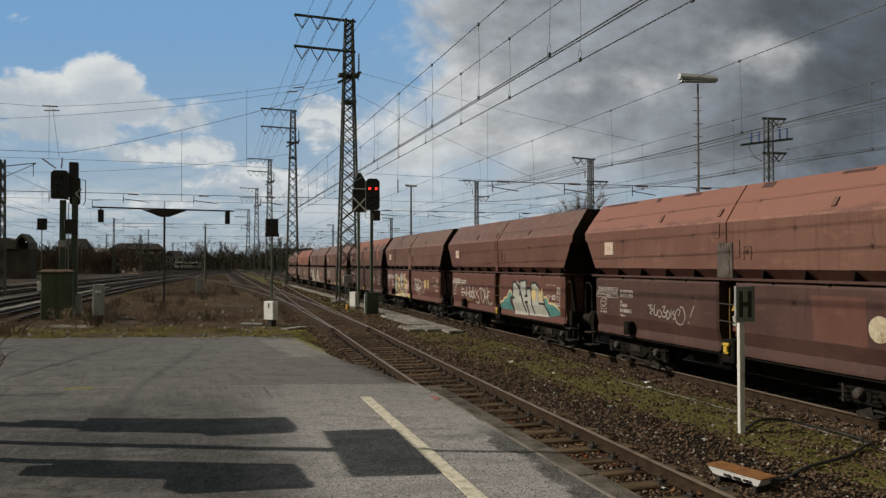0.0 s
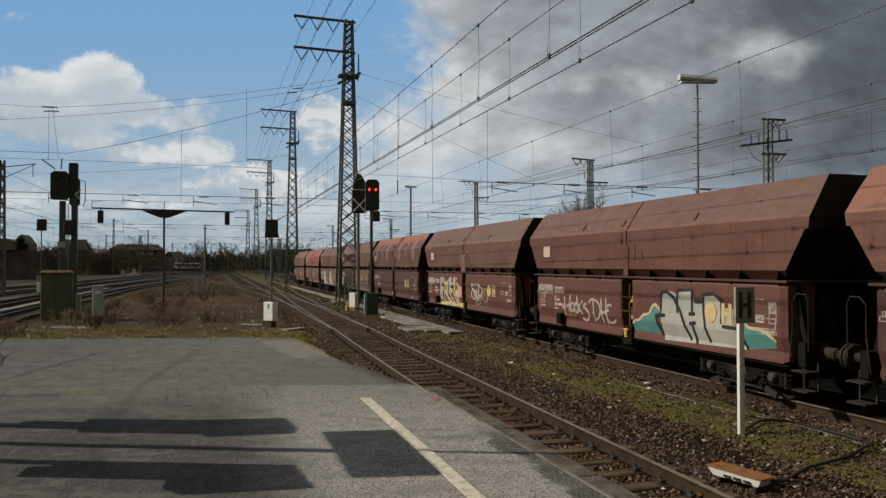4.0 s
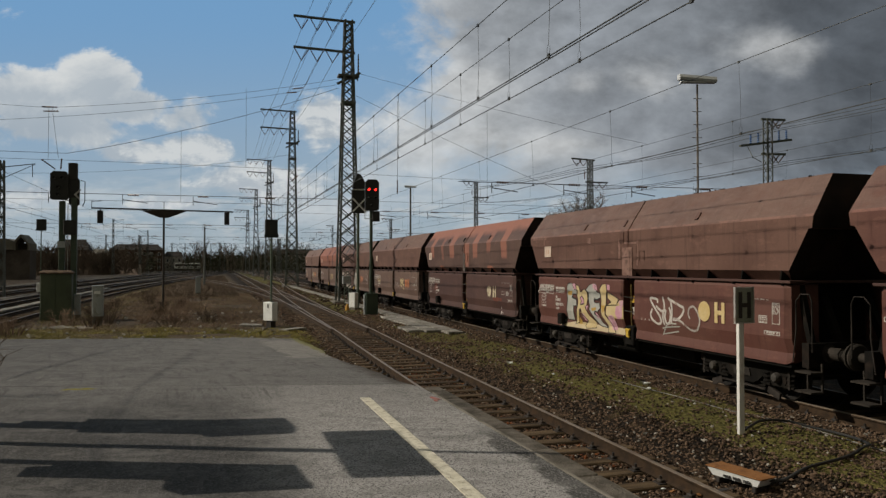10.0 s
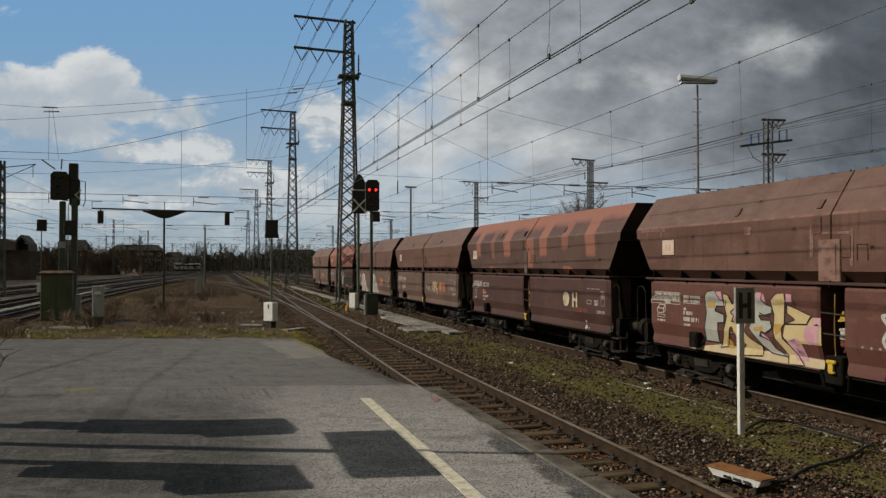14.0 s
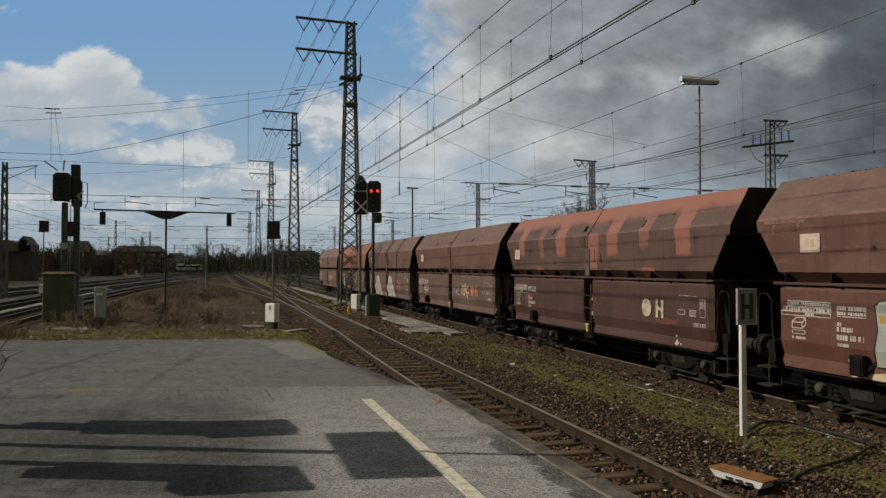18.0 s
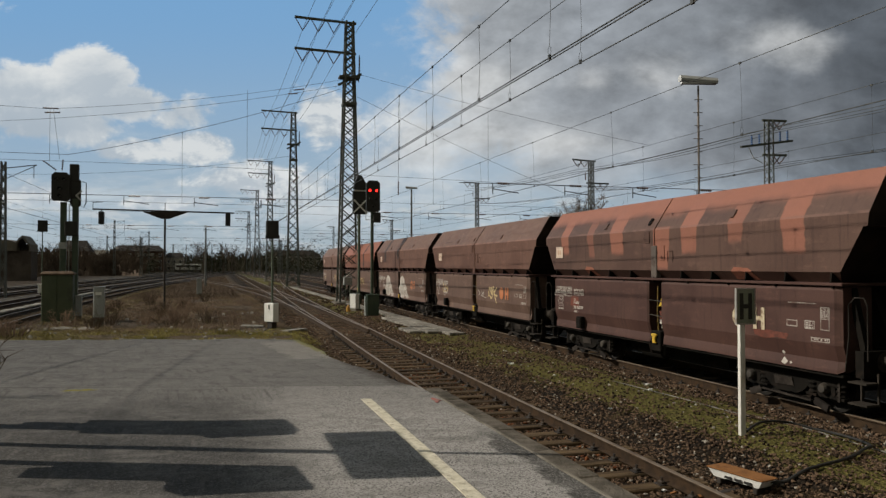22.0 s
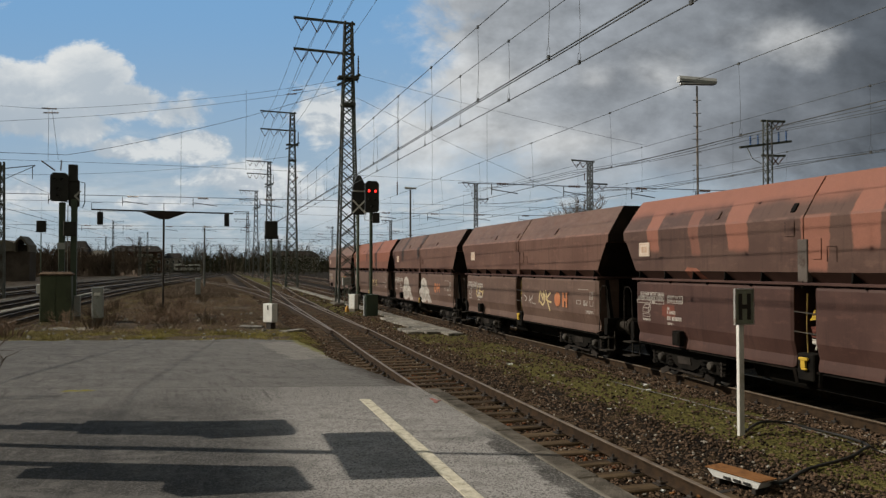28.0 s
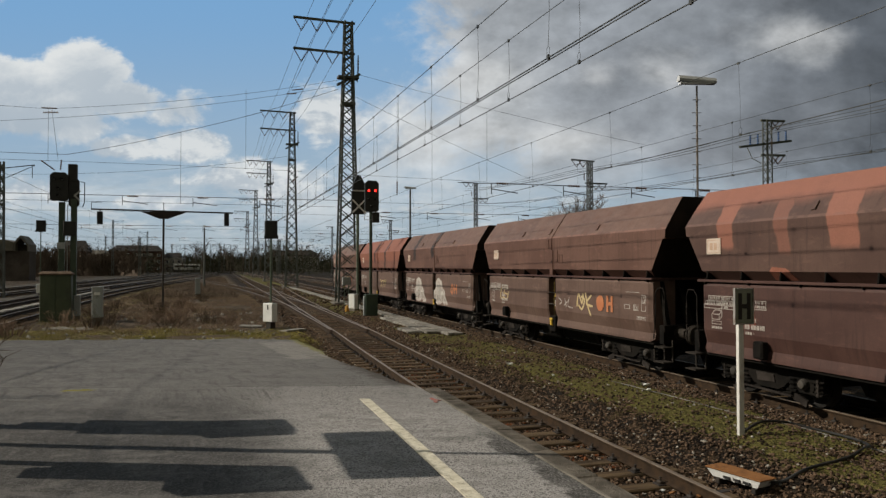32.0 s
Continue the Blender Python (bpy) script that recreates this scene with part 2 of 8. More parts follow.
BROWN, BROWN_DUST = (0.0804, 0.0376, 0.0265), (0.1095, 0.0565, 0.0420)
PURPLE, PURPLE_DUST = (0.0853, 0.0334, 0.0251), (0.1027, 0.0460, 0.0334)
ORANGE = (0.2120, 0.0874, 0.0605)
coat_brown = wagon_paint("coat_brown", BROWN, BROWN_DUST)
coat_dark_streaked = wagon_paint("coat_dark_streaked", BROWN, BROWN_DUST, dark_streaks=((3.55, 0.28, 3.2), (0.35, 0.26, 3.3)))
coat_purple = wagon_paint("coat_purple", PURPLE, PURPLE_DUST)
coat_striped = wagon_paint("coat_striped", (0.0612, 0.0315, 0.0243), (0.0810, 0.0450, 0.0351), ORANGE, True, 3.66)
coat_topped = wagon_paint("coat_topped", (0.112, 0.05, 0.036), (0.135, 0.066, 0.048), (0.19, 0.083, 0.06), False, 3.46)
coat_orange = wagon_paint("coat_orange", (0.1353, 0.05187, 0.03432), (0.1512, 0.06669, 0.04668), (0.1909, 0.07039, 0.04462), False, 2.9, dark_streaks=((-2.1, 0.2, 2.4), (0.9, 0.16, 3.2)))
coat_tail = wagon_paint("coat_tail", (0.0962, 0.0496, 0.0351), (0.1221, 0.0655, 0.0479))
coat_low = wagon_paint("coat_low", (0.0465, 0.0207, 0.0168), (0.0615, 0.0295, 0.024))
coat_low_red = wagon_paint("coat_low_red", (0.0860, 0.0320, 0.0245), (0.0972, 0.0418, 0.0316))
coat_low_dusty = wagon_paint("coat_low_dusty", (0.0831, 0.0491, 0.0383), (0.1084, 0.0679, 0.0535))
coat_sill = stuff_mat("coat_sill", (0.1, 0.072, 0.062), (0.13, 0.1, 0.09), 0.85, 0, 1.5, 40, 0.2, (0.06, 0.04, 0.034), 0.4, 2)
# near-black for the hopper ends: the shade between wagons put into the colour
end_shade = stuff_mat("end_shade", (0.012, 0.0085, 0.007), (0.024, 0.016, 0.013), 0.95, 0, 1.5, 40, 0.2, (0.03, 0.017, 0.013), 0.3, 1.5)
# near-black: dirty iron with the shade beneath the wagons put in too
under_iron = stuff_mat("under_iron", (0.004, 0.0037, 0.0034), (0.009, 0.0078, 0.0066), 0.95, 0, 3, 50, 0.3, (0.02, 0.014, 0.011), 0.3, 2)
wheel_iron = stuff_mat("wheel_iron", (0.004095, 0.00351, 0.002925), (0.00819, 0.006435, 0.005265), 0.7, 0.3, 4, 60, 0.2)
dusty_iron = stuff_mat("dusty_iron", (0.018, 0.0155, 0.014), (0.035, 0.03, 0.027), 0.9, 0, 4, 50, 0.3, (0.012, 0.01, 0.009), 0.6, 3)
buffer_iron = stuff_mat("buffer_iron", (0.02, 0.0175, 0.015), (0.04, 0.034, 0.029), 0.8, 0, 4, 50, 0.2, (0.015, 0.012, 0.01), 0.5, 4)
axle_grey = stuff_mat("axle_grey", (0.032, 0.029, 0.026), (0.062, 0.056, 0.05), 0.6, 0.2, 4, 60, 0.2, (0.05, 0.04, 0.03), 0.5, 5)
chalk_white = stuff_mat("chalk_white", (0.36, 0.3456, 0.324), (0.4464, 0.432, 0.4032), 0.8, 0, 8, 60, 0.05, (0.216, 0.144, 0.1224), 0.35, 6)
faded_white = stuff_mat("faded_white", (0.2736, 0.252, 0.2376), (0.36, 0.3384, 0.3168), 0.8, 0, 8, 60, 0.05, (0.144, 0.0864, 0.072), 0.45, 6)
plate_white = stuff_mat("plate_white", (0.4464, 0.36, 0.3024), (0.504, 0.432, 0.3744), 0.7, 0, 6, 60, 0.05)
letter_cream = stuff_mat("letter_cream", (0.432, 0.324, 0.144), (0.4752, 0.3744, 0.2016), 0.8, 0, 6, 60, 0.05)
lever_yellow = stuff_mat("lever_yellow", (0.4284, 0.2754, 0.01836), (0.459, 0.306, 0.03672), 0.6, 0, 6, 60, 0.05)
letter_stained = stuff_mat("letter_stained", (0.36, 0.31, 0.22), (0.44, 0.39, 0.29), 0.8, 0, 9, 60, 0.05, (0.12, 0.07, 0.05), 0.6, 7)
plate_faint = stuff_mat("plate_faint", (0.4, 0.28, 0.21), (0.47, 0.35, 0.28), 0.8, 0, 6, 60, 0.05)
rod_ochre = stuff_mat("rod_ochre", (0.17, 0.11, 0.02), (0.22, 0.15, 0.04), 0.7, 0, 6, 60, 0.05, (0.04, 0.03, 0.02), 0.5, 6)
post_grey = stuff_mat("post_grey", (0.0792, 0.0684, 0.0634), (0.1080, 0.0936, 0.0864), 0.8, 0, 3, 50, 0.2, (0.0504, 0.0324, 0.0266), 0.5, 2.5)
fresh_orange = stuff_mat("fresh_orange", ORANGE, (0.25, 0.105, 0.075), 0.8, 0, 3, 60, 0.05, (0.13, 0.06, 0.045), 0.5, 4)
post_pink = stuff_mat("post_pink", (0.15, 0.088, 0.072), (0.21, 0.13, 0.11), 0.85, 0, 3, 60, 0.1, (0.1, 0.062, 0.052), 0.6, 5)
smear_red = stuff_mat("smear_red", (0.1105, 0.0399, 0.0306), (0.1445, 0.0510, 0.0382), 0.8, 0, 3, 60, 0.05, (0.0765, 0.0357, 0.0289), 0.6, 5)
spray_teal = stuff_mat("spray_teal", (0.0432, 0.144, 0.144), (0.0648, 0.1872, 0.18), 0.75, 0, 3, 60, 0.05)
spray_yellow = stuff_mat("spray_yellow", (0.4, 0.31, 0.145), (0.44, 0.355, 0.2), 0.75, 0, 3, 60, 0.05)
spray_cream = stuff_mat("spray_cream", (0.36, 0.29, 0.18), (0.42, 0.35, 0.23), 0.75, 0, 3, 60, 0.05, (0.28, 0.24, 0.2), 0.4, 2)
spray_ochre = stuff_mat("spray_ochre", (0.3, 0.19, 0.035), (0.36, 0.23, 0.06), 0.75, 0, 3, 60, 0.05)
spray_pink = stuff_mat("spray_pink", (0.396, 0.2016, 0.2592), (0.432, 0.2592, 0.3024), 0.75, 0, 3, 60, 0.05)
spray_grey = stuff_mat("spray_grey", (0.2592, 0.2664, 0.2448), (0.324, 0.324, 0.2952), 0.75, 0, 3, 60, 0.05)
spray_orange = stuff_mat("spray_orange", (0.36, 0.1224, 0.0504), (0.396, 0.1584, 0.072), 0.75, 0, 3, 60, 0.05)

PITCH = 12.54
TRAIN_X = 10.95
TRAIN_Z = 0.13       # the train's track lies higher than the near one
HALF = 1.37          # half the wagon's width


def mirrored(points):
    return [(-x, y, z) for x, y, z in points]


def upper_body_shape():
    """The hopper: belt, upright side, inward roof slope with a rim, open on top."""
    s = Shape()
    levels = [(2.34, 1.16, 5.15), (2.52, HALF, 5.33), (3.23, HALF, 5.79), (3.24, HALF, 5.87), (3.44, HALF, 5.9), (3.48, HALF - 0.025, 5.9),
              (3.82, 1.125, 5.87), (4.165, 0.885, 5.82), (4.19, 0.86, 5.81), (4.16, 0.8, 5.74), (3.5, 0.95, 5.45), (2.6, 0.95, 4.9)]
    s.loft([[(-w, -l, z), (w, -l, z), (w, l, z), (-w, l, z)] for z, w, l in levels])
    return s


def lower_box_shape(sign):
    """One discharge chute cover on the camera's side or the far one: flat above, tucked in below."""
    s = Shape()
    prof = [(HALF - 0.05, 2.285), (HALF + 0.0, 2.27), (HALF + 0.02, 2.215), (HALF + 0.02, 1.33), (HALF - 0.05, 1.07), (HALF - 0.025, 0.93), (HALF - 0.02, 0.87), (HALF - 0.16, 0.86), (0.75, 1.1), (0.75, 2.285)]
    rings = []
    for y, tuck in ((0.25, 0.03), (0.3, 0.0), (5.22, 0.0), (5.34, 0.06)):
        rings.append([(sign * (x - (tuck if x > 1 else 0)), y, z - (0.0 if z > 1 else -tuck)) for x, z in prof])
    s.loft(rings)
    return s


MESHES = {}


def shared(name, build, material, smooth=False):
    key = (name, material.name)
    if key not in MESHES:
        MESHES[key] = build().mesh(name, material, smooth)
    return MESHES[key]


def sill_shape():
    return Shape().box((HALF - 0.2, -5.3, 0.81), (HALF - 0.06, 5.3, 0.858), 0.008)


def belt_shape():
    return Shape().box((-HALF - 0.06, -5.42, 2.295), (HALF + 0.06, 5.42, 2.345), 0.008)


def lip_bracket_shape():
    return Shape().box((-HALF - 0.045, -0.012, 2.25), (-HALF + 0.02, 0.012, 2.294))


def discharge_shape():
    """The hopper's outlet between the bogies; its black fills in the shade seen underneath."""
    s = Shape()
    s.loft([[(-w, -l, z), (w, -l, z), (w, l, z), (-w, l, z)] for z, w, l in ((0.42, 0.62, 1.7), (0.5, 0.8, 1.85), (1.0, 1.0, 1.95), (1.1, 1.0, 1.95))])
    return s


def gusset_shape():
    return Shape().prism([(-HALF - 0.03, 2.345), (-1.15, 2.345), (-HALF - 0.002, 2.515)], -0.015, 0.015, "y")


def bogie_shape():
    s = Shape()
    for sx in (-1, 1):
        x0, x1 = sorted((sx * 0.95, sx * 1.08))
        prof = [(-1.35, 0.5), (-1.35, 0.66), (-0.72, 0.7), (-0.5, 0.64), (0.5, 0.64), (0.72, 0.7), (1.35, 0.66), (1.35, 0.5), (1.2, 0.46), (0.62, 0.5), (0.4, 0.3), (0.25, 0.24), (-0.25, 0.24), (-0.4, 0.3), (-0.62, 0.5), (-1.2, 0.46)]
        s.prism(prof, x0, x1, "x")
        for y in (-0.9, 0.9):
            s.prism([(y - 0.15, 0.26), (y + 0.15, 0.26), (y + 0.2, 0.34), (y + 0.2, 0.55), (y - 0.2, 0.55), (y - 0.2, 0.34)], x0 + 0.02, x1 - 0.02, "x")
            for dy in (-0.3, 0.3):
                s.lathe([(0.09, 0.3), (0.1, 0.32), (0.075, 0.36), (0.1, 0.4), (0.075, 0.44), (0.1, 0.48), (0.09, 0.5)], 10, ((x0 + x1) / 2, y + dy, 0))
                s.box((x0 - 0.01, y + dy - 0.12, 0.26), (x1 + 0.01, y + dy + 0.12, 0.3))
    s.box((-0.95, -0.25, 0.5), (0.95, 0.25, 0.75))
    s.box((-0.95, -1.3, 0.5), (0.95, -1.2, 0.62)).box((-0.95, 1.2, 0.5), (0.95, 1.3, 0.62))
    # brake rigging slung between the wheels
    s.tube([(-0.98, -0.5, 0.2), (-0.98, 0.5, 0.2)], 0.03, 6)
    return s


def bogie_plate_shape():
    """Pale worn plates and guards on the bogie's outer side."""
    s = Shape()
    s.prism([(-0.2, 0.36), (-0.16, 0.5), (0.3, 0.5), (0.26, 0.34)], -1.1, -1.082, "x")
    for y in (-1.22, 1.22):
        s.beam((-1.09, y, 0.24), (-1.09, y, 0.56), 0.03, 0.05)
    s.beam((-1.09, -0.62, 0.17), (-1.09, 0.62, 0.2), 0.05, 0.03)
    for y in (-0.66, 0.66):
        s.beam((-1.06, y, 0.18), (-1.06, y + math.copysign(0.3, y), 0.08), 0.05, 0.12)
    return s


def axlebox_shape():
    s = Shape()
    s.lathe([(0.03, -1.17), (0.07, -1.165), (0.09, -1.13), (0.1, -1.08), (0.1, -0.95)], 12, (0, 0, 0.42), "x")
    return s


def wheelset_shape():
    s = Shape()
    for sx in (-1, 1):
        s.lathe([(0.08, sx * 0.86), (0.12, sx * 0.83), (0.32, sx * 0.79), (0.36, sx * 0.82), (0.415, sx * 0.82), (0.42, sx * 0.715), (0.445, sx * 0.7), (0.445, sx * 0.69), (0.36, sx * 0.69), (0.32, sx * 0.74), (0.1, sx * 0.72)], 28, (0, 0, 0), "x")
        for k in range(4):
            a = k * math.pi / 2
            s.box((sx * 0.79 - 0.012, 0.2 * math.cos(a) - 0.03, 0.2 * math.sin(a) - 0.03), (sx * 0.79 + 0.012, 0.2 * math.cos(a) + 0.03, 0.2 * math.sin(a) + 0.03))
    s.lathe([(0.08, -0.85), (0.085, 0.0), (0.08, 0.85)], 10, (0, 0, 0), "x")
    return s


def frame_shape():
    s = Shape()
    s.box((-0.35, -5.6, 0.9), (0.35, 5.6, 1.25))
    for y in (-5.62, 5.62):
        s.box((-1.3, y - 0.08, 0.86), (1.3, y + 0.08, 1.28))
    for y in (-5.0, -3.3, 3.3, 5.0):
        s.box((-1.25, y - 0.12, 0.85), (1.25, y + 0.12, 1.1))
    # posts and slanted struts between headstock and hopper end
    for sy in (-1, 1):
        for sx in (-1, 1):
            s.beam((sx * 1.1, sy * 5.55, 1.25), (sx * 1.1, sy * 5.3, 2.25), 0.1)
            s.beam((sx * 0.5, sy * 5.55, 1.25), (sx * 0.5, sy * 5.0, 2.4), 0.12)
    s.box((-0.9, -4.9, 1.1), (0.9, 4.9, 2.3))
    # brake pipes and cylinders slung below
    s.tube([(-0.6, -4.8, 0.72), (-0.6, 4.8, 0.72)], 0.035, 6)
    s.lathe([(0.17, -0.5), (0.2, -0.45), (0.2, 0.45), (0.17, 0.5)], 12, (-0.75, 0.9, 0.62), "y")
    return s


def buffer_shape():
    s = Shape()
    s.lathe([(0.16, 0.0), (0.16, 0.06), (0.11, 0.07), (0.11, 0.34), (0.085, 0.35), (0.085, 0.52), (0.2, 0.54), (0.225, 0.57), (0.22, 0.6), (0.1, 0.615)], 18, (0, 0, 0), "y")
    return s


def handrail_shape():
    s = Shape()
    s.tube([(-1.38, 5.42, 0.95), (-1.38, 5.5, 1.5), (-1.38, 5.5, 2.0), (-1.38, 5.62, 2.12), (-1.38, 5.8, 2.12), (-1.38, 5.86, 2.0), (-1.38, 5.86, 1.15)], 0.012, 6)
    return s


def step_shape():
    s = Shape()
    s.box((-1.42, 5.5, 0.45), (-1.15, 5.86, 0.48)).box((-1.42, 5.5, 0.78), (-1.15, 5.86, 0.81))
    s.beam((-1.16, 5.52, 0.45), (-1.16, 5.52, 0.95), 0.03).beam((-1.16, 5.84, 0.45), (-1.16, 5.84, 0.95), 0.03)
    return s


def lever_shape():
    s = Shape()
    x = -HALF - 0.05
    s.box((x, -0.1, 1.02), (x + 0.05, 0.1, 1.08), 0.012).box((x + 0.005, -0.045, 0.9), (x + 0.045, 0.055, 1.02)).box((x, -0.075, 0.86), (x + 0.05, 0.05, 0.9), 0.01)
    return s


def valve_box_shape():
    s = Shape().box((-HALF + 0.01, -0.19, 0.68), (-HALF + 0.3, 0.19, 1.14), 0.02)
    for y in (-0.3, 0.3):
        s.beam((-HALF + 0.05, y, 0.86), (-HALF + 0.08, y * 0.85, 0.6), 0.05)
    return s


def rod_shape():
    return Shape().tube([(-HALF + 0.12, 0.05, 1.1), (-HALF + 0.1, 0.05, 1.6), (-HALF + 0.1, 0.03, 2.15)], 0.013, 6)


def cross_bar_shape():
    return Shape().tube([(-HALF + 0.02, -0.26, 1.82), (-HALF + 0.02, 0.26, 1.84)], 0.012, 5)


def valve_shape(n):
    """A small cast valve with its lever, wheel or hook."""
    s = Shape().lathe([(0.02, -0.06), (0.04, -0.045), (0.04, 0.045), (0.02, 0.06)], 8, (-HALF + 0.08, 0.0, 0), "y")
    x = -HALF + 0.06
    if n == 0:
        s.beam((x, 0.05, -0.05), (x, -0.02, 0.1), 0.03, 0.035).beam((x, 0.09, -0.06), (x, -0.06, -0.04), 0.03, 0.03)
    elif n == 1:
        s.beam((x, 0.07, 0.05), (x, -0.05, 0.07), 0.03, 0.035).beam((x, 0.06, -0.08), (x, -0.06, -0.1), 0.03, 0.035).beam((x, 0.0, -0.05), (x, 0.03, 0.06), 0.03, 0.03)
    else:
        s.tube([(x, 0.05, 0.05), (x, -0.03, 0.04), (x, -0.05, -0.05), (x, -0.02, -0.12)], 0.017, 6)
    return s


def hatch_shape():
    s = Shape()
    s.box((-HALF - 0.13, -0.13, 0.92), (-HALF - 0.0, 0.13, 1.24), 0.015)
    s.box((-HALF - 0.145, -0.1, 0.96), (-HALF - 0.13, 0.1, 1.2))
    return s


def seam_shape():
    s = Shape()
    pts = [(2.53, HALF), (3.44, HALF), (3.48, HALF - 0.025), (3.82, 1.125), (4.18, 0.875)]
    for sx in (-1,):
        for (z0, x0), (z1, x1) in zip(pts, pts[1:]):
            s.beam((sx * (x0 + 0.008), 0, z0), (sx * (x1 + 0.004), 0, z1), 0.03, 0.016, (0, 1, 0))
    return s


def ladder_shape():
    """A thin grab frame beside the middle seam."""
    s = Shape()
    s.tube([(-HALF - 0.012, -0.52, 2.7), (-HALF - 0.012, -0.52, 2.95), (-HALF - 0.012, -0.72, 2.95), (-HALF - 0.012, -0.72, 2.7)], 0.006, 5)
    return s


def hole_shape():
    return Shape().box((-HALF - 0.012, 0.3, 3.2), (-HALF - 0.004, 0.42, 3.4))


def narrow_post_shape():
    return Shape().box((-HALF - 0.025, -0.1, 2.35), (-HALF + 0.1, 0.12, 3.08), 0.01)


def centre_post_shape():
    return Shape().box((-HALF - 0.025, -0.2, 2.35), (-HALF + 0.1, 0.26, 3.04), 0.01).box((-HALF - 0.035, -0.12, 2.4), (-HALF - 0.02, 0.16, 2.98))


def lid_shape():
    return Shape().box((-0.09, -0.05, -0.012), (0.09, 0.05, 0.012))


def bars_shape(seed, y, z, w, h, lines, x=-HALF - 0.024):
    """Stencilled lines that cannot be read: rows of small plain bars."""
    r = random.Random(seed)
    s = Shape()
    for k in range(lines):
        zz = z - k * h * 1.5
        p = y
        while p > y - w:
            q = p - r.uniform(0.022, 0.06)
            s.box((x, max(q, y - w), zz - h), (x + 0.004, p, zz))
            p = q - r.choice((0.014, 0.014, 0.018, 0.018, 0.05))
    return s


def outline_shape(y0, y1, z0, z1, t=0.018, x=-HALF - 0.024):
    s = Shape()
    s.box((x, y0, z0), (x + 0.004, y1, z0 + t)).box((x, y0, z1 - t), (x + 0.004, y1, z1))
    s.box((x, y0, z0 + t), (x + 0.004, y0 + t, z1 - t)).box((x, y1 - t, z0 + t), (x + 0.004, y1, z1 - t))
    return s


def text_mesh(words, size, material, depth=0.006):
    cu = bpy.data.curves.new("writing", "FONT")
    cu.body, cu.size, cu.extrude = words, size, depth
    cu.align_x, cu.align_y = "CENTER", "CENTER"
    ob = bpy.data.objects.new("writing", cu)
    scene.collection.objects.link(ob)
    me = bpy.data.meshes.new_from_object(ob.evaluated_get(bpy.context.evaluated_depsgraph_get()))
    bpy.data.objects.remove(ob)
    me.materials.clear()
    me.materials.append(material)
    return me


def scribble_shape(seed, y, z, w, h, n, t=0.02, x=-HALF - 0.03):
    """A spray-can tag: one looping line, drawn from far end to near end."""
    r = random.Random(seed)
    s = Shape()
    pts = []
    for k in range(n * 7):
        u = k / (n * 7 - 1)
        a = u * n * 2 * math.pi
        pts.append((x, y - u * w - 0.45 * w / n * math.sin(a) * r.uniform(0.6, 1.1), z + h * 0.5 * math.cos(a * (1 + 0.13 * math.sin(seed + 3 * u))) * r.uniform(0.7, 1.0)))
    s.tube(pts, t / 2, 4)
    s.v = [(x - 0.004 + (px - x) * 0.3, py, pz) for px, py, pz in s.v]
    return s


# writing on the lower panels; far end of a wagon has the larger y
def stencil(wagon, shape, material, label=""):
    """A block of stencilled lines too small to pick apart."""
    ob = part("stencil_block", shape, material, wagon, label)
    ob["kind"] = "stuff"


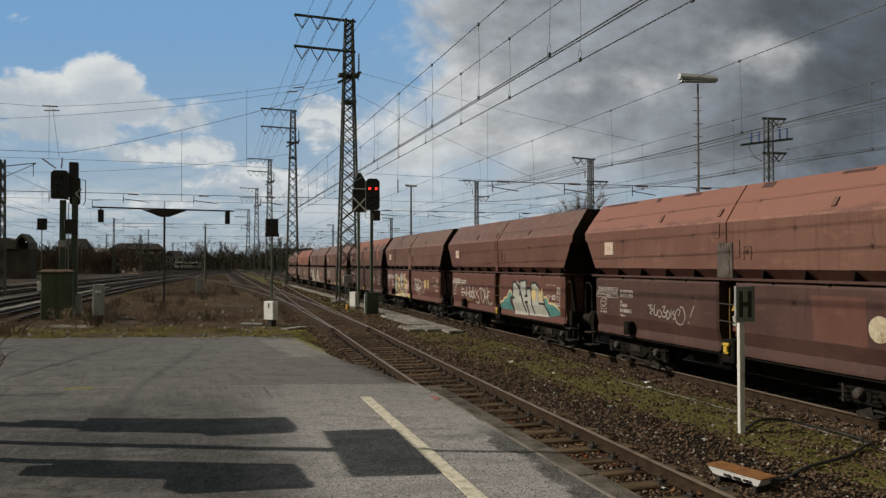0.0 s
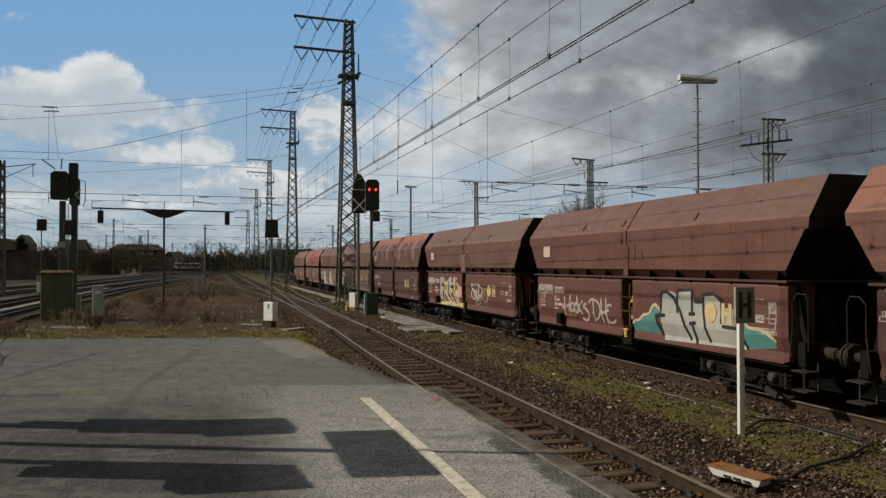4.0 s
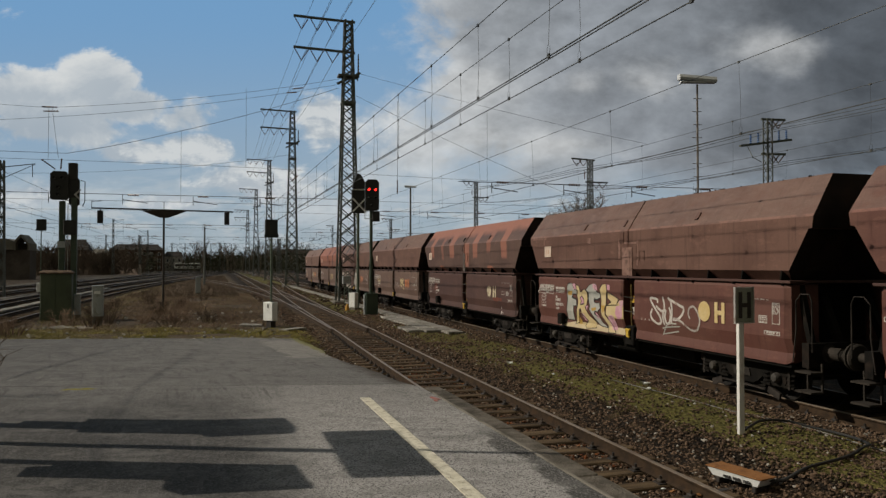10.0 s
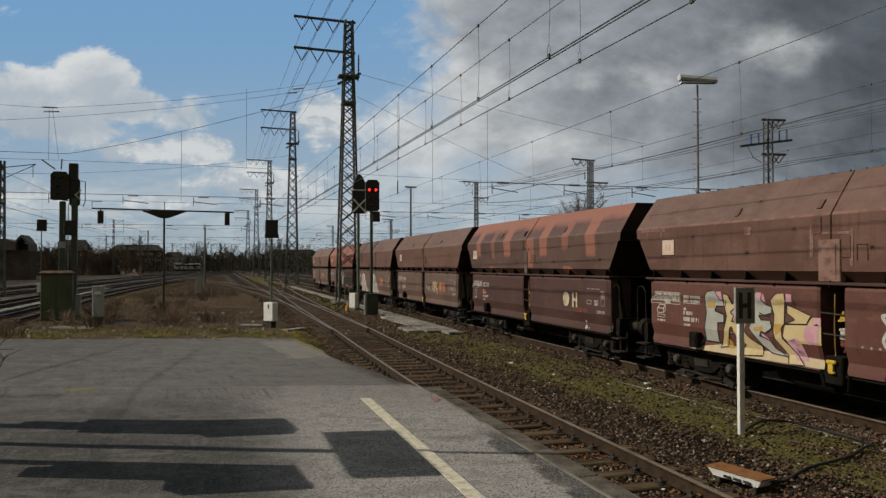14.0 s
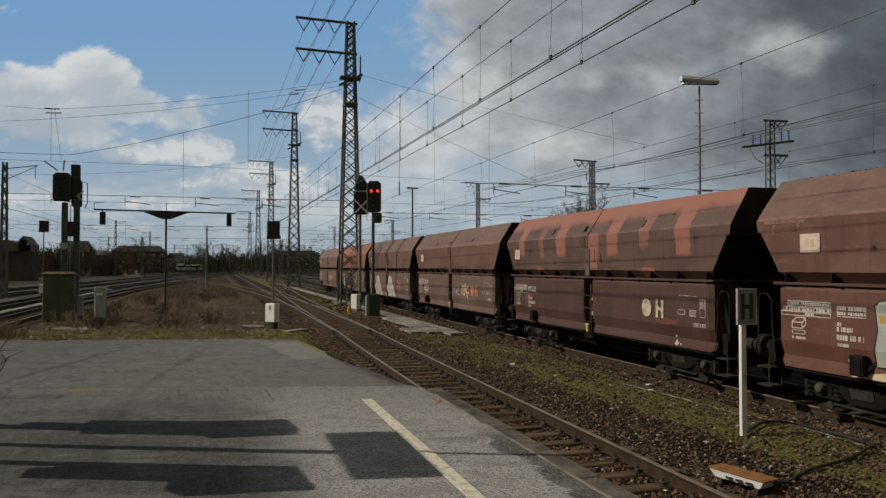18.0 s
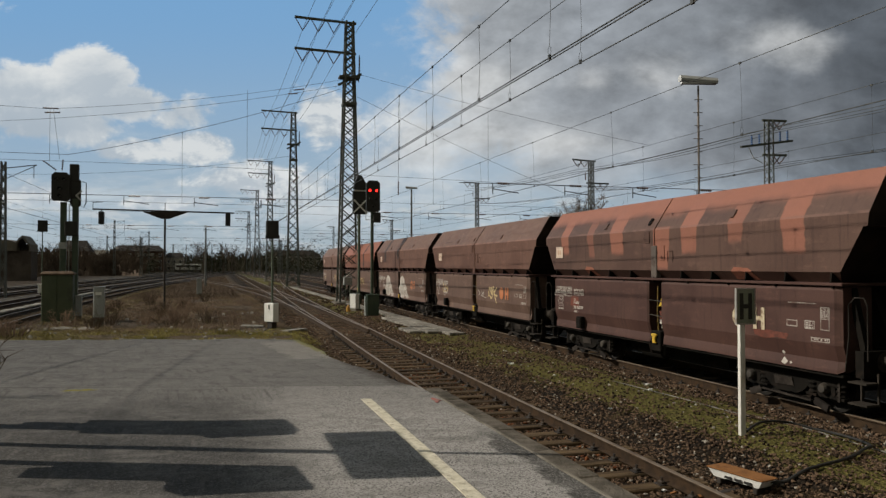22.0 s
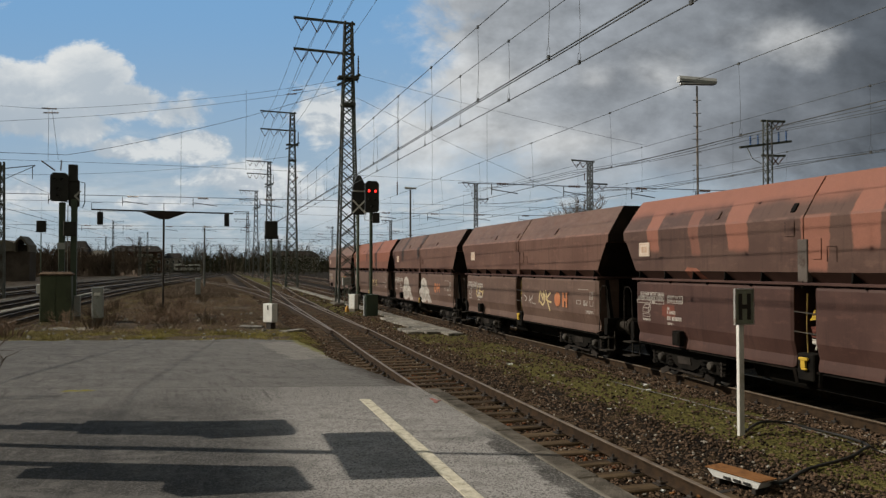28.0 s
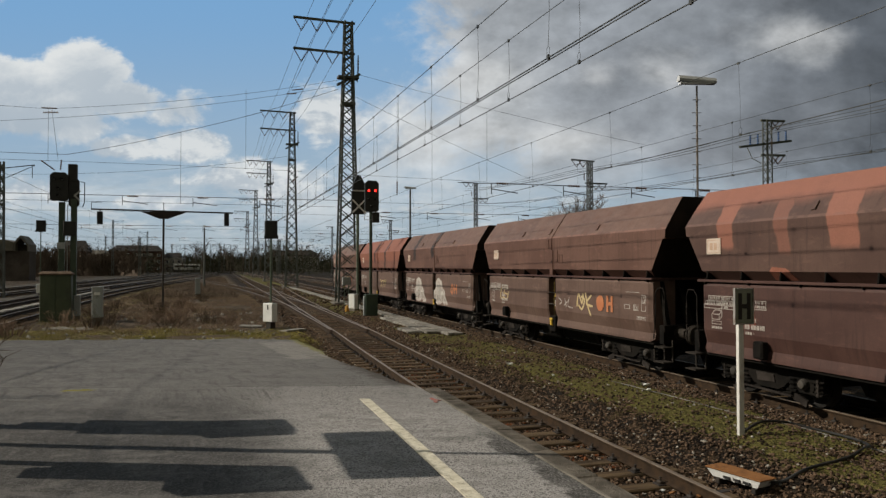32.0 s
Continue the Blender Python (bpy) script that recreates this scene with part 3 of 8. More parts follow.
def marks_common(wagon, seed, strong):
    m = chalk_white if strong else faded_white
    part("stencil_frame", outline_shape(4.14, 5.1, 1.93, 2.03, 0.014), m, wagon, "white stencilled table")
    part("stencil_frame", outline_shape(4.13, 5.2, 1.85, 1.925, 0.012), m, wagon)
    part("stencil_frame", outline_shape(4.14, 5.25, 1.77, 1.845, 0.012), m, wagon)
    stencil(wagon, bars_shape(seed, 5.06, 2.005, 0.9, 0.05, 1), m, "white stencilled lines")
    stencil(wagon, bars_shape(seed + 9, 5.15, 1.91, 0.98, 0.045, 1), m)
    stencil(wagon, bars_shape(seed + 10, 4.7, 1.83, 0.2, 0.045, 1), m)
    part("stencil_frame", outline_shape(3.44, 4.01, 1.81, 1.98, 0.014), m, wagon)
    stencil(wagon, bars_shape(seed + 1, 3.99, 1.965, 0.53, 0.05, 2), m)
    stencil(wagon, bars_shape(seed + 2, 4.01, 1.72, 0.08, 0.06, 1), m)
    stencil(wagon, bars_shape(seed + 3, 4.02, 1.645, 0.32, 0.075, 1), m)
    stencil(wagon, bars_shape(seed + 11, 4.02, 1.52, 0.53, 0.085, 1), m)
    stencil(wagon, bars_shape(seed + 12, 4.0, 1.385, 0.23, 0.05, 1), m)
    # small open crate drawn in lines
    brush(wagon, "stencil_icon", [[(5.0, 1.66), (4.77, 1.66), (4.77, 1.56), (5.0, 1.56), (5.0, 1.66), (4.9, 1.745), (4.69, 1.745), (4.77, 1.66)], [(4.69, 1.745), (4.69, 1.63), (4.77, 1.56)]], 0.018, m, 0.0225, "", False)
    part("stencil_frame", outline_shape(4.7, 5.0, 1.46, 1.53, 0.012), m, wagon)
    stencil(wagon, bars_shape(seed + 13, 5.0, 1.42, 0.32, 0.045, 1), m)
    stencil(wagon, bars_shape(seed + 4, -4.2, 2.0, 0.64, 0.018, 1), m)
    part("stencil_frame", outline_shape(-4.41, -4.16, 1.58, 1.69, 0.014), m, wagon)
    part("stencil_frame", outline_shape(-4.8, -4.58, 1.56, 1.7, 0.014), m, wagon)
    stencil(wagon, bars_shape(seed + 5, -4.61, 1.675, 0.16, 0.025, 3), m)
    part("stencil_frame", outline_shape(-5.12, -4.93, 1.56, 1.94, 0.012), m, wagon)
    stencil(wagon, bars_shape(seed + 6, -4.94, 1.92, 0.16, 0.014, 9), m)
    part("stencil_frame", outline_shape(-5.12, -4.72, 1.36, 1.43, 0.012), m, wagon)
    stencil(wagon, bars_shape(seed + 7, -4.78, 1.415, 0.3, 0.03, 1), m)


def oh_letters(wagon, y, z, size, material, gap=0.66, round_=0.28):
    """The filled round letter and the H painted on the near half."""
    c, w, h, t = y - size * gap * 0.54, size * 0.27, size * 0.36, size * 0.165
    part("letter", Shape().prism([(c - w, z - h), (c - w + t, z - h), (c - w + t, z - t * 0.45), (c + w - t, z - t * 0.45), (c + w - t, z - h), (c + w, z - h), (c + w, z + h), (c + w - t, z + h), (c + w - t, z + t * 0.45), (c - w + t, z + t * 0.45), (c - w + t, z + h), (c - w, z + h)], -HALF - 0.036, -HALF - 0.03, "x"), material, wagon, "painted letter H")
    ring = [(y + size * gap * 0.46 + size * round_ * math.cos(2 * math.pi * k / 24), z + size * 0.36 * math.sin(2 * math.pi * k / 24)) for k in range(24)]
    part("letter", Shape().prism(ring, -HALF - 0.036, -HALF - 0.03, "x"), material, wagon, "painted filled letter O")


def poly_field(wagon, name, pts, depth, material, label="", grow=0.0):
    """A sprayed field from a short outline of (along, up) pairs; grow makes its dark contour."""
    cy, cz = sum(p[0] for p in pts) / len(pts), sum(p[1] for p in pts) / len(pts)
    out = []
    for p, q in pts:
        d = math.hypot(p - cy, q - cz) or 1
        out.append((p + (p - cy) / d * grow, min(2.12, max(0.88, q + (q - cz) / d * grow))))

    def clip(poly, keep_above, z0):
        got = []
        for (p0, q0), (p1, q1) in zip(poly, poly[1:] + poly[:1]):
            in0, in1 = (q0 >= z0) == keep_above, (q1 >= z0) == keep_above
            if in0:
                got.append((p0, q0))
            if in0 != in1:
                t = (z0 - q0) / (q1 - q0)
                got.append((p0 + (p1 - p0) * t, z0))
        return got

    sh = Shape()
    lower = clip(out, False, 1.33)
    for ring in (clip(out, True, 1.33), clip(lower, True, 1.06) if lower else [], clip(lower, False, 1.06) if lower else []):
        if len(ring) > 2:
            sh.loft([[(-HALF - depth + o + fold(q), p, q) for p, q in ring] for o in (0.0, 0.003)])
    return part(name, sh, material, wagon, label)


def fold(z):
    """How far the panel's face draws back below its fold."""
    return 0.0 if z >= 1.33 else (1.33 - z) * 0.26 if z >= 1.06 else max(0.03, 0.07 - (1.06 - z) * 0.2)


def brush(wagon, name, strokes, width, material, depth, label="", soft=True):
    """Sprayed lines: each stroke a short list of (along, up) pairs, drawn as a flat band with round turns."""
    for n, pts in enumerate(strokes):
        sh = Shape()
        line = []
        for i in range(len(pts) - 1):
            p0, p1, p2, p3 = [Vector((*pts[min(max(j, 0), len(pts) - 1)], 0)) for j in (i - 1, i, i + 1, i + 2)]
            for k in range(6):
                t = k / 6
                if soft:
                    line.append(0.5 * (2 * p1 + (p2 - p0) * t + (2 * p0 - 5 * p1 + 4 * p2 - p3) * t * t + (3 * p1 - p0 - 3 * p2 + p3) * t ** 3))
                else:
                    line.append(p1.lerp(p2, t))
        line.append(Vector((*pts[-1], 0)))
        rings = []
        for i, p in enumerate(line):
            d = (line[min(i + 1, len(line) - 1)] - line[max(i - 1, 0)]).normalized()
            side = Vector((-d.y, d.x, 0)) * width / 2 * (0.75 if i in (0, len(line) - 1) else 1.0)
            a, b = p + side, p - side
            x = -HALF - depth - n * 0.0004
            rings.append([(x + fold(a.y), a.x, min(2.115, max(0.88, a.y))), (x + fold(b.y), b.x, min(2.115, max(0.88, b.y))), (x + 0.002 + fold(b.y), b.x, min(2.115, max(0.88, b.y))), (x + 0.002 + fold(a.y), a.x, min(2.115, max(0.88, a.y)))])
        sh.loft(rings)
        part(name, sh, material, wagon, label)


def words(wagon, text, y, z, size, material, label, lean=0.0, wide=1.0):
    me = text_mesh(text, size, material, 0.003)
    ob = part("spray_words", me, material, wagon, label)
    ob.matrix_basis = pose(-HALF - 0.03, y, z, 90, 0, -90) @ Matrix(((wide, lean, 0, 0), (0.0, 1, 0, 0), (0, 0, 1, 0), (0, 0, 0, 1)))


def hopper_wagon(label, upper, lower, seed, lower_far=None, extra=None, plate=True, post=None, shift=0.0):
    wagon = thing("hopper_wagon", label, "freight wagon", (TRAIN_X, 0, 0), group="wagons of the freight train")
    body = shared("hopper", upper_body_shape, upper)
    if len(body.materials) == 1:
        body.materials.append(end_shade)
        # end faces take the painted-in shade
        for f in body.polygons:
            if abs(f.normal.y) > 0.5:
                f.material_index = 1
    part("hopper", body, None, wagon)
    part("belt", shared("belt", belt_shape, coat_low), None, wagon, "brown steel lip round the hopper")
    for k in range(9):
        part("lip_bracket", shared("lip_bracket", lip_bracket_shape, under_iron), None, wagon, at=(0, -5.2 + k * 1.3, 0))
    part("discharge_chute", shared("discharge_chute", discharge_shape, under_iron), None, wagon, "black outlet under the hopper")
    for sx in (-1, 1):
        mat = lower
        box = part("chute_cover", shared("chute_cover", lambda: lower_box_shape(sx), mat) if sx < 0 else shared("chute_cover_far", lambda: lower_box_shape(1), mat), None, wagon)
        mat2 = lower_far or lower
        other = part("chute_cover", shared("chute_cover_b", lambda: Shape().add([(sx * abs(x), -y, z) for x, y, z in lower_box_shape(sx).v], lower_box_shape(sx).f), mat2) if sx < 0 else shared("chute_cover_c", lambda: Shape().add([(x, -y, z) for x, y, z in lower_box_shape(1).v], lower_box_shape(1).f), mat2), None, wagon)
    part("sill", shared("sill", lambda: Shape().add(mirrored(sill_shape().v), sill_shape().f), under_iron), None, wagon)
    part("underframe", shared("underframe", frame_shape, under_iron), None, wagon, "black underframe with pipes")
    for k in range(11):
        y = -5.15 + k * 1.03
        # black gussets: the shade under the hopper's edge is in their colour
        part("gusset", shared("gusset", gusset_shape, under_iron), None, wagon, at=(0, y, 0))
    part("seam", shared("seam", seam_shape, upper), None, wagon)
    part("centre_post", shared("centre_post", centre_post_shape, post) if post and not shift else shared("narrow_post", narrow_post_shape, post or upper), None, wagon)
    part("grab_frame", shared("grab_frame", ladder_shape, upper), None, wagon)
    for y0, y1, z0, z1 in ((0.2, 0.41, 3.14, 3.42), (-0.4, -0.22, 2.74, 3.09)):
        part("cover_plate", shared("cover_plate" + str(y0), lambda: Shape().box((-HALF - 0.016, y0, z0), (-HALF - 0.002, y1, z1), 0.004), upper), None, wagon)
    if shift:
        part("opening", shared("opening", hole_shape, under_iron), None, wagon, "black opening beside the seam")
    part("lever", shared("lever", lever_shape, lever_yellow), None, wagon, "yellow shut-off lever")
    part("valve_box", shared("valve_box", valve_box_shape, under_iron), None, wagon)
    part("valve_rod", shared("valve_rod", rod_shape, rod_ochre), None, wagon, "dull yellow rod in the middle gap")
    for z in (0.0, -0.34):
        part("cross_bar", shared("cross_bar", cross_bar_shape, axle_grey), None, wagon, at=(0, 0, z))
    for n, z in enumerate((1.78, 1.53, 1.34)):
        part("valve", shared("valve" + str(n), lambda: valve_shape(n), lever_yellow if n == 0 else (chalk_white, smear_red)[(n + seed) % 2]), None, wagon, "painted shut-off valve", at=(0, -0.17, z))
    part("brake_box", shared("brake_box", hatch_shape, under_iron), None, wagon, at=(0, 3.55, 0))
    for y in (2.4, 0.32, -2.6):
        ob = part("slope_hatch", shared("slope_hatch", lid_shape, under_iron if abs(y) < 1 and shift else upper), None, wagon)
        ob.matrix_basis = pose(-1.254, y, 3.645, 0, -57, 0)
    for sy in (-1, 1):
        for sx in (-1, 1):
            b = part("buffer", shared("buffer", buffer_shape, buffer_iron), None, wagon, at=(sx * 0.875, sy * 5.65, 1.1), rz=0 if sy > 0 else 180)
    part("handrail", shared("handrail", handrail_shape, dusty_iron), None, wagon)
    part("handrail", shared("handrail_b", lambda: Shape().add([(x, -y, z) for x, y, z in handrail_shape().v], handrail_shape().f), dusty_iron), None, wagon)
    part("step", shared("step", step_shape, buffer_iron), None, wagon)
    part("step", shared("step_b", lambda: Shape().add([(x, -y, z) for x, y, z in step_shape().v], step_shape().f), buffer_iron), None, wagon)
    for y in (-3.78, 3.78):
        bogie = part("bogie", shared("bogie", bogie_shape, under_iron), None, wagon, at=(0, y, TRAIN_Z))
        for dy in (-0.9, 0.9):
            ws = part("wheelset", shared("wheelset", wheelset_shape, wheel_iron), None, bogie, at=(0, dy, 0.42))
            WHEELS.append((ws, dy))
            part("axle_box", shared("axle_box", axlebox_shape, axle_grey), None, bogie, at=(0, dy, 0))
        part("side_plate", shared("side_plate", bogie_plate_shape, dusty_iron), None, bogie, "dusty grey plates and brake gear")
    if plate:
        y = 4.36 + shift
        part("logo_plate", Shape().box((-HALF - 0.02, y, 2.85), (-HALF - 0.005, y + 0.44, 3.17), 0.004), plate_white, wagon, "faded white square emblem plate")
        part("logo_frame", outline_shape(y + 0.03, y + 0.41, 2.88, 3.14, 0.012, -HALF - 0.0225), plate_faint, wagon)
        part("logo_mark", Shape().box((-HALF - 0.023, y + 0.11, 2.94), (-HALF - 0.021, y + 0.2, 3.08)).box((-HALF - 0.023, y + 0.24, 2.94), (-HALF - 0.021, y + 0.33, 3.08)), plate_faint, wagon)
    if extra:
        extra(wagon)
    return wagon


WHEELS = []


def extra_topped(g):            # first wagon: a short tag, a round sticker, paler patches
    marks_common(g, 11, False)
    tag = [[(2.78, 1.66), (2.62, 1.68), (2.7, 1.6), (2.56, 1.58), (2.7, 1.5), (2.6, 1.47)], [(2.5, 1.7), (2.52, 1.5), (2.42, 1.46), (2.4, 1.6)],
           [(2.3, 1.6), (2.22, 1.5), (2.3, 1.42), (2.38, 1.5), (2.3, 1.6)], [(2.2, 1.65), (2.08, 1.68), (2.14, 1.56), (2.02, 1.52), (2.1, 1.44), (2.2, 1.46)],
           [(1.98, 1.6), (1.9, 1.5), (1.98, 1.4), (2.05, 1.5), (1.98, 1.6)], [(1.85, 1.62), (1.86, 1.44)], [(1.72, 1.6), (1.8, 1.54), (1.7, 1.48), (1.78, 1.4)],
           [(1.58, 1.5), (1.52, 1.6), (1.6, 1.64), (1.7, 1.5), (1.62, 1.34), (1.45, 1.33), (1.34, 1.48), (1.4, 1.66), (1.52, 1.7)], [(1.02, 1.74), (1.16, 1.5)], [(1.2, 1.39), (1.22, 1.37)]]
    brush(g, "spray_tag", tag, 0.022, faded_white, 0.023, "thin pale sprayed tag")
    oh_letters(g, -3.8, 1.63, 0.57, letter_stained, 0.86, 0.36)
    poly_field(g, "paint_patch", [(-2.2, 2.1), (-3.3, 2.1), (-3.35, 1.34), (-2.25, 1.34)], 0.0215, coat_low_red, "reddish touched-up paint")
    for y0, y1, drop in ((3.95, 5.5, 0.05), (2.92, 3.12, 0.12), (1.4, 2.05, 0.07), (-0.86, -0.5, 0.13), (-3.1, -2.4, 0.06)):
        m = (y0 + y1) / 2
        ob = part("paint_patch", Shape().prism([(-drop, y0 - m + 0.05), (-drop * 0.8, y1 - m), (0.0, y1 - m - 0.04), (0.0, y0 - m)], -0.003, 0.003, "z"), coat_low, g, "greyish touched-up paint")
        ob.matrix_basis = pose(-0.888, m, 4.172, 0, -56, 0)


def extra_teal(g):              # second wagon: tag on one half, large teal and white piece on the other
    marks_common(g, 21, True)
    hook = [[(3.38, 1.72), (3.36, 1.44), (3.32, 1.21)],
         [(2.99, 1.79), (3.06, 1.51), (3.06, 1.28)],
         [(3.51, 1.4), (3.22, 1.46), (2.92, 1.53)],
         [(2.86, 1.58), (2.99, 1.46), (2.88, 1.32), (2.75, 1.45), (2.86, 1.58)],
         [(2.66, 1.57), (2.77, 1.44), (2.66, 1.29), (2.53, 1.44), (2.66, 1.57)],
         [(2.61, 1.78), (2.57, 1.54), (2.51, 1.29)],
         [(2.27, 1.64), (2.49, 1.46), (2.26, 1.28)],
         [(2.05, 1.57), (2.23, 1.5), (2.01, 1.4), (1.91, 1.27), (2.07, 1.13), (2.32, 1.16)]]
    brush(g, "spray_tag", hook[:4], 0.075, faded_white, 0.023, "large white sprayed tag")
    brush(g, "spray_tag", hook[4:], 0.07, faded_white, 0.023, "large white sprayed tag")
    brush(g, "spray_tag", [[(1.69, 1.7), (1.65, 1.43), (1.62, 1.16)],
         [(1.93, 1.6), (1.73, 1.71), (1.42, 1.64), (1.29, 1.42), (1.41, 1.24), (1.65, 1.16)],
         [(1.25, 1.76), (1.22, 1.4), (1.15, 1.12)],
         [(1, 1.77), (0.98, 1.42), (0.92, 1.06)],
         [(1.33, 1.36), (1.09, 1.4), (0.84, 1.47)],
         [(0.7, 1.58), (0.86, 1.6), (0.98, 1.41), (0.9, 1.19), (0.67, 1.16), (0.5, 1.25)]], 0.06, faded_white, 0.023, "large white sprayed initials")
    stencil(g, bars_shape(27, 3.35, 1.24, 0.75, 0.06, 1), rod_ochre)
    poly_field(g, "spray_field", [(-0.28, 1.23), (-0.41, 1.3), (-0.59, 1.32), (-0.77, 1.44), (-1.01, 1.5), (-1.15, 1.66), (-1.28, 1.71), (-1.41, 1.63), (-1.49, 1.53), (-1.3, 1.46), (-1.36, 1.3), (-1.49, 1.06), (-0.29, 1.06)], 0.0225, spray_teal, "teal sprayed field")
    poly_field(g, "spray_field", [(-4, 1.59), (-4.16, 1.63), (-4.27, 1.56), (-4.38, 1.45), (-4.68, 1.43), (-4.89, 1.36), (-5.07, 1.26), (-5.07, 1.24), (-5.07, 1.12), (-4.33, 1.03), (-4.16, 1.3)], 0.0225, spray_teal, "teal sprayed field")
    brush(g, "spray_edge", [[(-0.28, 1.23), (-0.41, 1.3), (-0.59, 1.33), (-0.77, 1.45), (-1.01, 1.51), (-1.15, 1.67), (-1.28, 1.72), (-1.41, 1.64), (-1.48, 1.54)]], 0.06, spray_yellow, 0.0265, "yellow rim of the teal field")
    brush(g, "spray_edge", [[(-4, 1.59), (-4.16, 1.63), (-4.27, 1.56), (-4.38, 1.45), (-4.68, 1.43), (-4.89, 1.37), (-5.07, 1.26), (-5.07, 1.25)]], 0.06, spray_yellow, 0.0265, "yellow rim of the teal field")
    poly_field(g, "spray_field", [(-1.48, 1.48), (-1.56, 1.7), (-1.53, 1.99), (-1.83, 2.05), (-2.17, 1.97), (-2.2, 2.09), (-2.68, 2.09), (-2.71, 1.85), (-3.02, 1.86), (-3.04, 2.01), (-3.37, 2.03), (-3.59, 1.91), (-3.61, 1.78), (-3.96, 1.77), (-3.96, 1.49), (-4.14, 1.37), (-4.31, 1.02), (-1.58, 0.95)], 0.0245, spray_grey, "pale grey sprayed letter forms")
    brush(g, "spray_contour", [[(-1.67, 1.5), (-1.28, 1.48), (-1.35, 1.31), (-1.5, 1.04)],
                               [(-1.48, 1.51), (-1.53, 2.01), (-1.74, 2.03), (-2, 1.9), (-2.23, 1.62), (-2.38, 1.35), (-2.55, 1.03)]], 0.085, black_paint, 0.0275, "black contour of the sprayed letters", False)
    brush(g, "spray_contour", [[(-2.12, 1.57), (-2.13, 2.07), (-2.65, 2.11), (-2.65, 1.59)], [(-2.53, 1.58), (-2.76, 1.6)], [(-2.55, 1.38), (-2.78, 1.41)], [(-2.66, 1.4), (-2.76, 0.94)]], 0.08, black_paint, 0.0285, "black contour of the sprayed letters", False)
    brush(g, "spray_contour", [[(-3.19, 1.04), (-3.09, 1.32), (-3.04, 1.63), (-3.03, 2.01), (-3.37, 2.04), (-3.6, 1.91), (-3.62, 1.66), (-3.59, 1.45)], [(-3.62, 1.4), (-4.11, 1.4)], [(-4.02, 1.42), (-4.16, 1.26), (-4.31, 1.02)], [(-2.72, 1.85), (-3.02, 1.86)]], 0.075, black_paint, 0.0275, "black contour of the sprayed letters", False)
    oh_letters(g, -3.5, 1.66, 0.56, letter_cream, 0.9, 0.33)
    part("stencil_frame", outline_shape(-5.1, -4.3, 1.45, 1.66, 0.02), faded_white, g)


def extra_piece(g):             # third wagon: yellow, pink and grey piece, tag, large letters
    marks_common(g, 31, True)

    poly_field(g, "spray_field", [(3.76, 0.91), (2.8, 1.06), (2.09, 1.05), (0.97, 1.06), (0.19, 1.05), (0.19, 0.9), (3.76, 0.88)], 0.0225, spray_cream, "cream sprayed base")
    right_field = [(1.03, 1.57), (0.53, 1.62), (0.4, 1.74), (0.21, 1.75), (0.21, 1.29), (0.66, 1.28), (0.57, 1.01), (0.75, 1.0), (0.9, 1.21), (1.08, 1.37)]
    poly_field(g, "spray_field", right_field, 0.0232, spray_yellow, "yellow sprayed field")
    letter_f = [(3.28, 2.01), (3.2, 2.09), (2.97, 2.12), (2.92, 2.05), (2.79, 1.93), (2.62, 1.91), (2.63, 1.81), (2.9, 1.81), (2.96, 1.71), (2.68, 1.65), (2.68, 1.49), (2.87, 1.48), (2.89, 1.08), (3.31, 1.08), (3.29, 1.38), (3.23, 1.65)]
    hook = [(3.75, 1.23), (3.87, 1.13), (3.76, 0.96), (3.44, 0.99), (3.3, 1.17), (3.48, 1.07), (3.61, 1.05), (3.65, 1.18)]
    letter_r = [(2.71, 2.07), (2.56, 2.04), (2.43, 1.87), (2.24, 1.97), (2.07, 1.91), (2.02, 1.71), (2.09, 1.55), (2.19, 1.48), (1.96, 1.26), (1.64, 1.13), (1.64, 0.96), (2.18, 0.91), (2.25, 0.99), (2.09, 1.12), (2.35, 1.26), (2.45, 1.43), (2.5, 1.41), (2.62, 1.03), (2.84, 0.99), (2.72, 1.26), (2.59, 1.63), (2.68, 1.84)]
    letter_e = [(2.17, 1.93), (1.96, 2.07), (1.75, 2.15), (1.6, 2.12), (1.63, 1.99), (1.51, 1.91), (1.35, 1.87), (1.35, 1.76), (1.55, 1.71), (1.69, 1.7), (1.63, 1.62), (1.39, 1.63), (1.35, 1.5), (1.51, 1.39), (1.63, 1.41), (1.67, 1.33), (1.4, 1.26), (1.32, 1.14), (1.01, 1.01), (1.44, 1.04), (1.64, 1.16), (1.96, 1.44), (1.92, 1.53), (2.0, 1.71), (1.98, 1.87)]
    letter_k = [(1.39, 1.99), (1.25, 2.11), (1.05, 2.16), (1.02, 2.01), (1.04, 1.59), (1.12, 1.5), (1.09, 1.33), (0.86, 1.15), (0.61, 0.91), (0.98, 0.89), (1.01, 1.04), (1.28, 1.31), (1.32, 1.44), (1.29, 1.74)]
    arm_k = [(0.97, 1.93), (0.74, 1.87), (0.42, 1.77), (0.52, 1.62), (1.03, 1.59), (0.78, 1.68), (0.97, 1.78)]
    for n, (m, pts, note) in enumerate(((spray_grey, letter_f, "pale grey sprayed letter"), (spray_grey, hook, "pale grey sprayed hook"), (spray_yellow, letter_r, "yellow sprayed letter"), (spray_grey, letter_e, "pale grey sprayed letter"), (spray_yellow, letter_k, "yellow sprayed letter"), (spray_yellow, arm_k, "yellow arm of a sprayed letter"))):
        poly_field(g, "spray_letter", pts, 0.0245 + 0.0008 * n, m, note)
        brush(g, "spray_contour", [pts + pts[:1]], 0.021, black_paint, 0.0305 + 0.0006 * n, "thin dark contour of a sprayed letter", False)
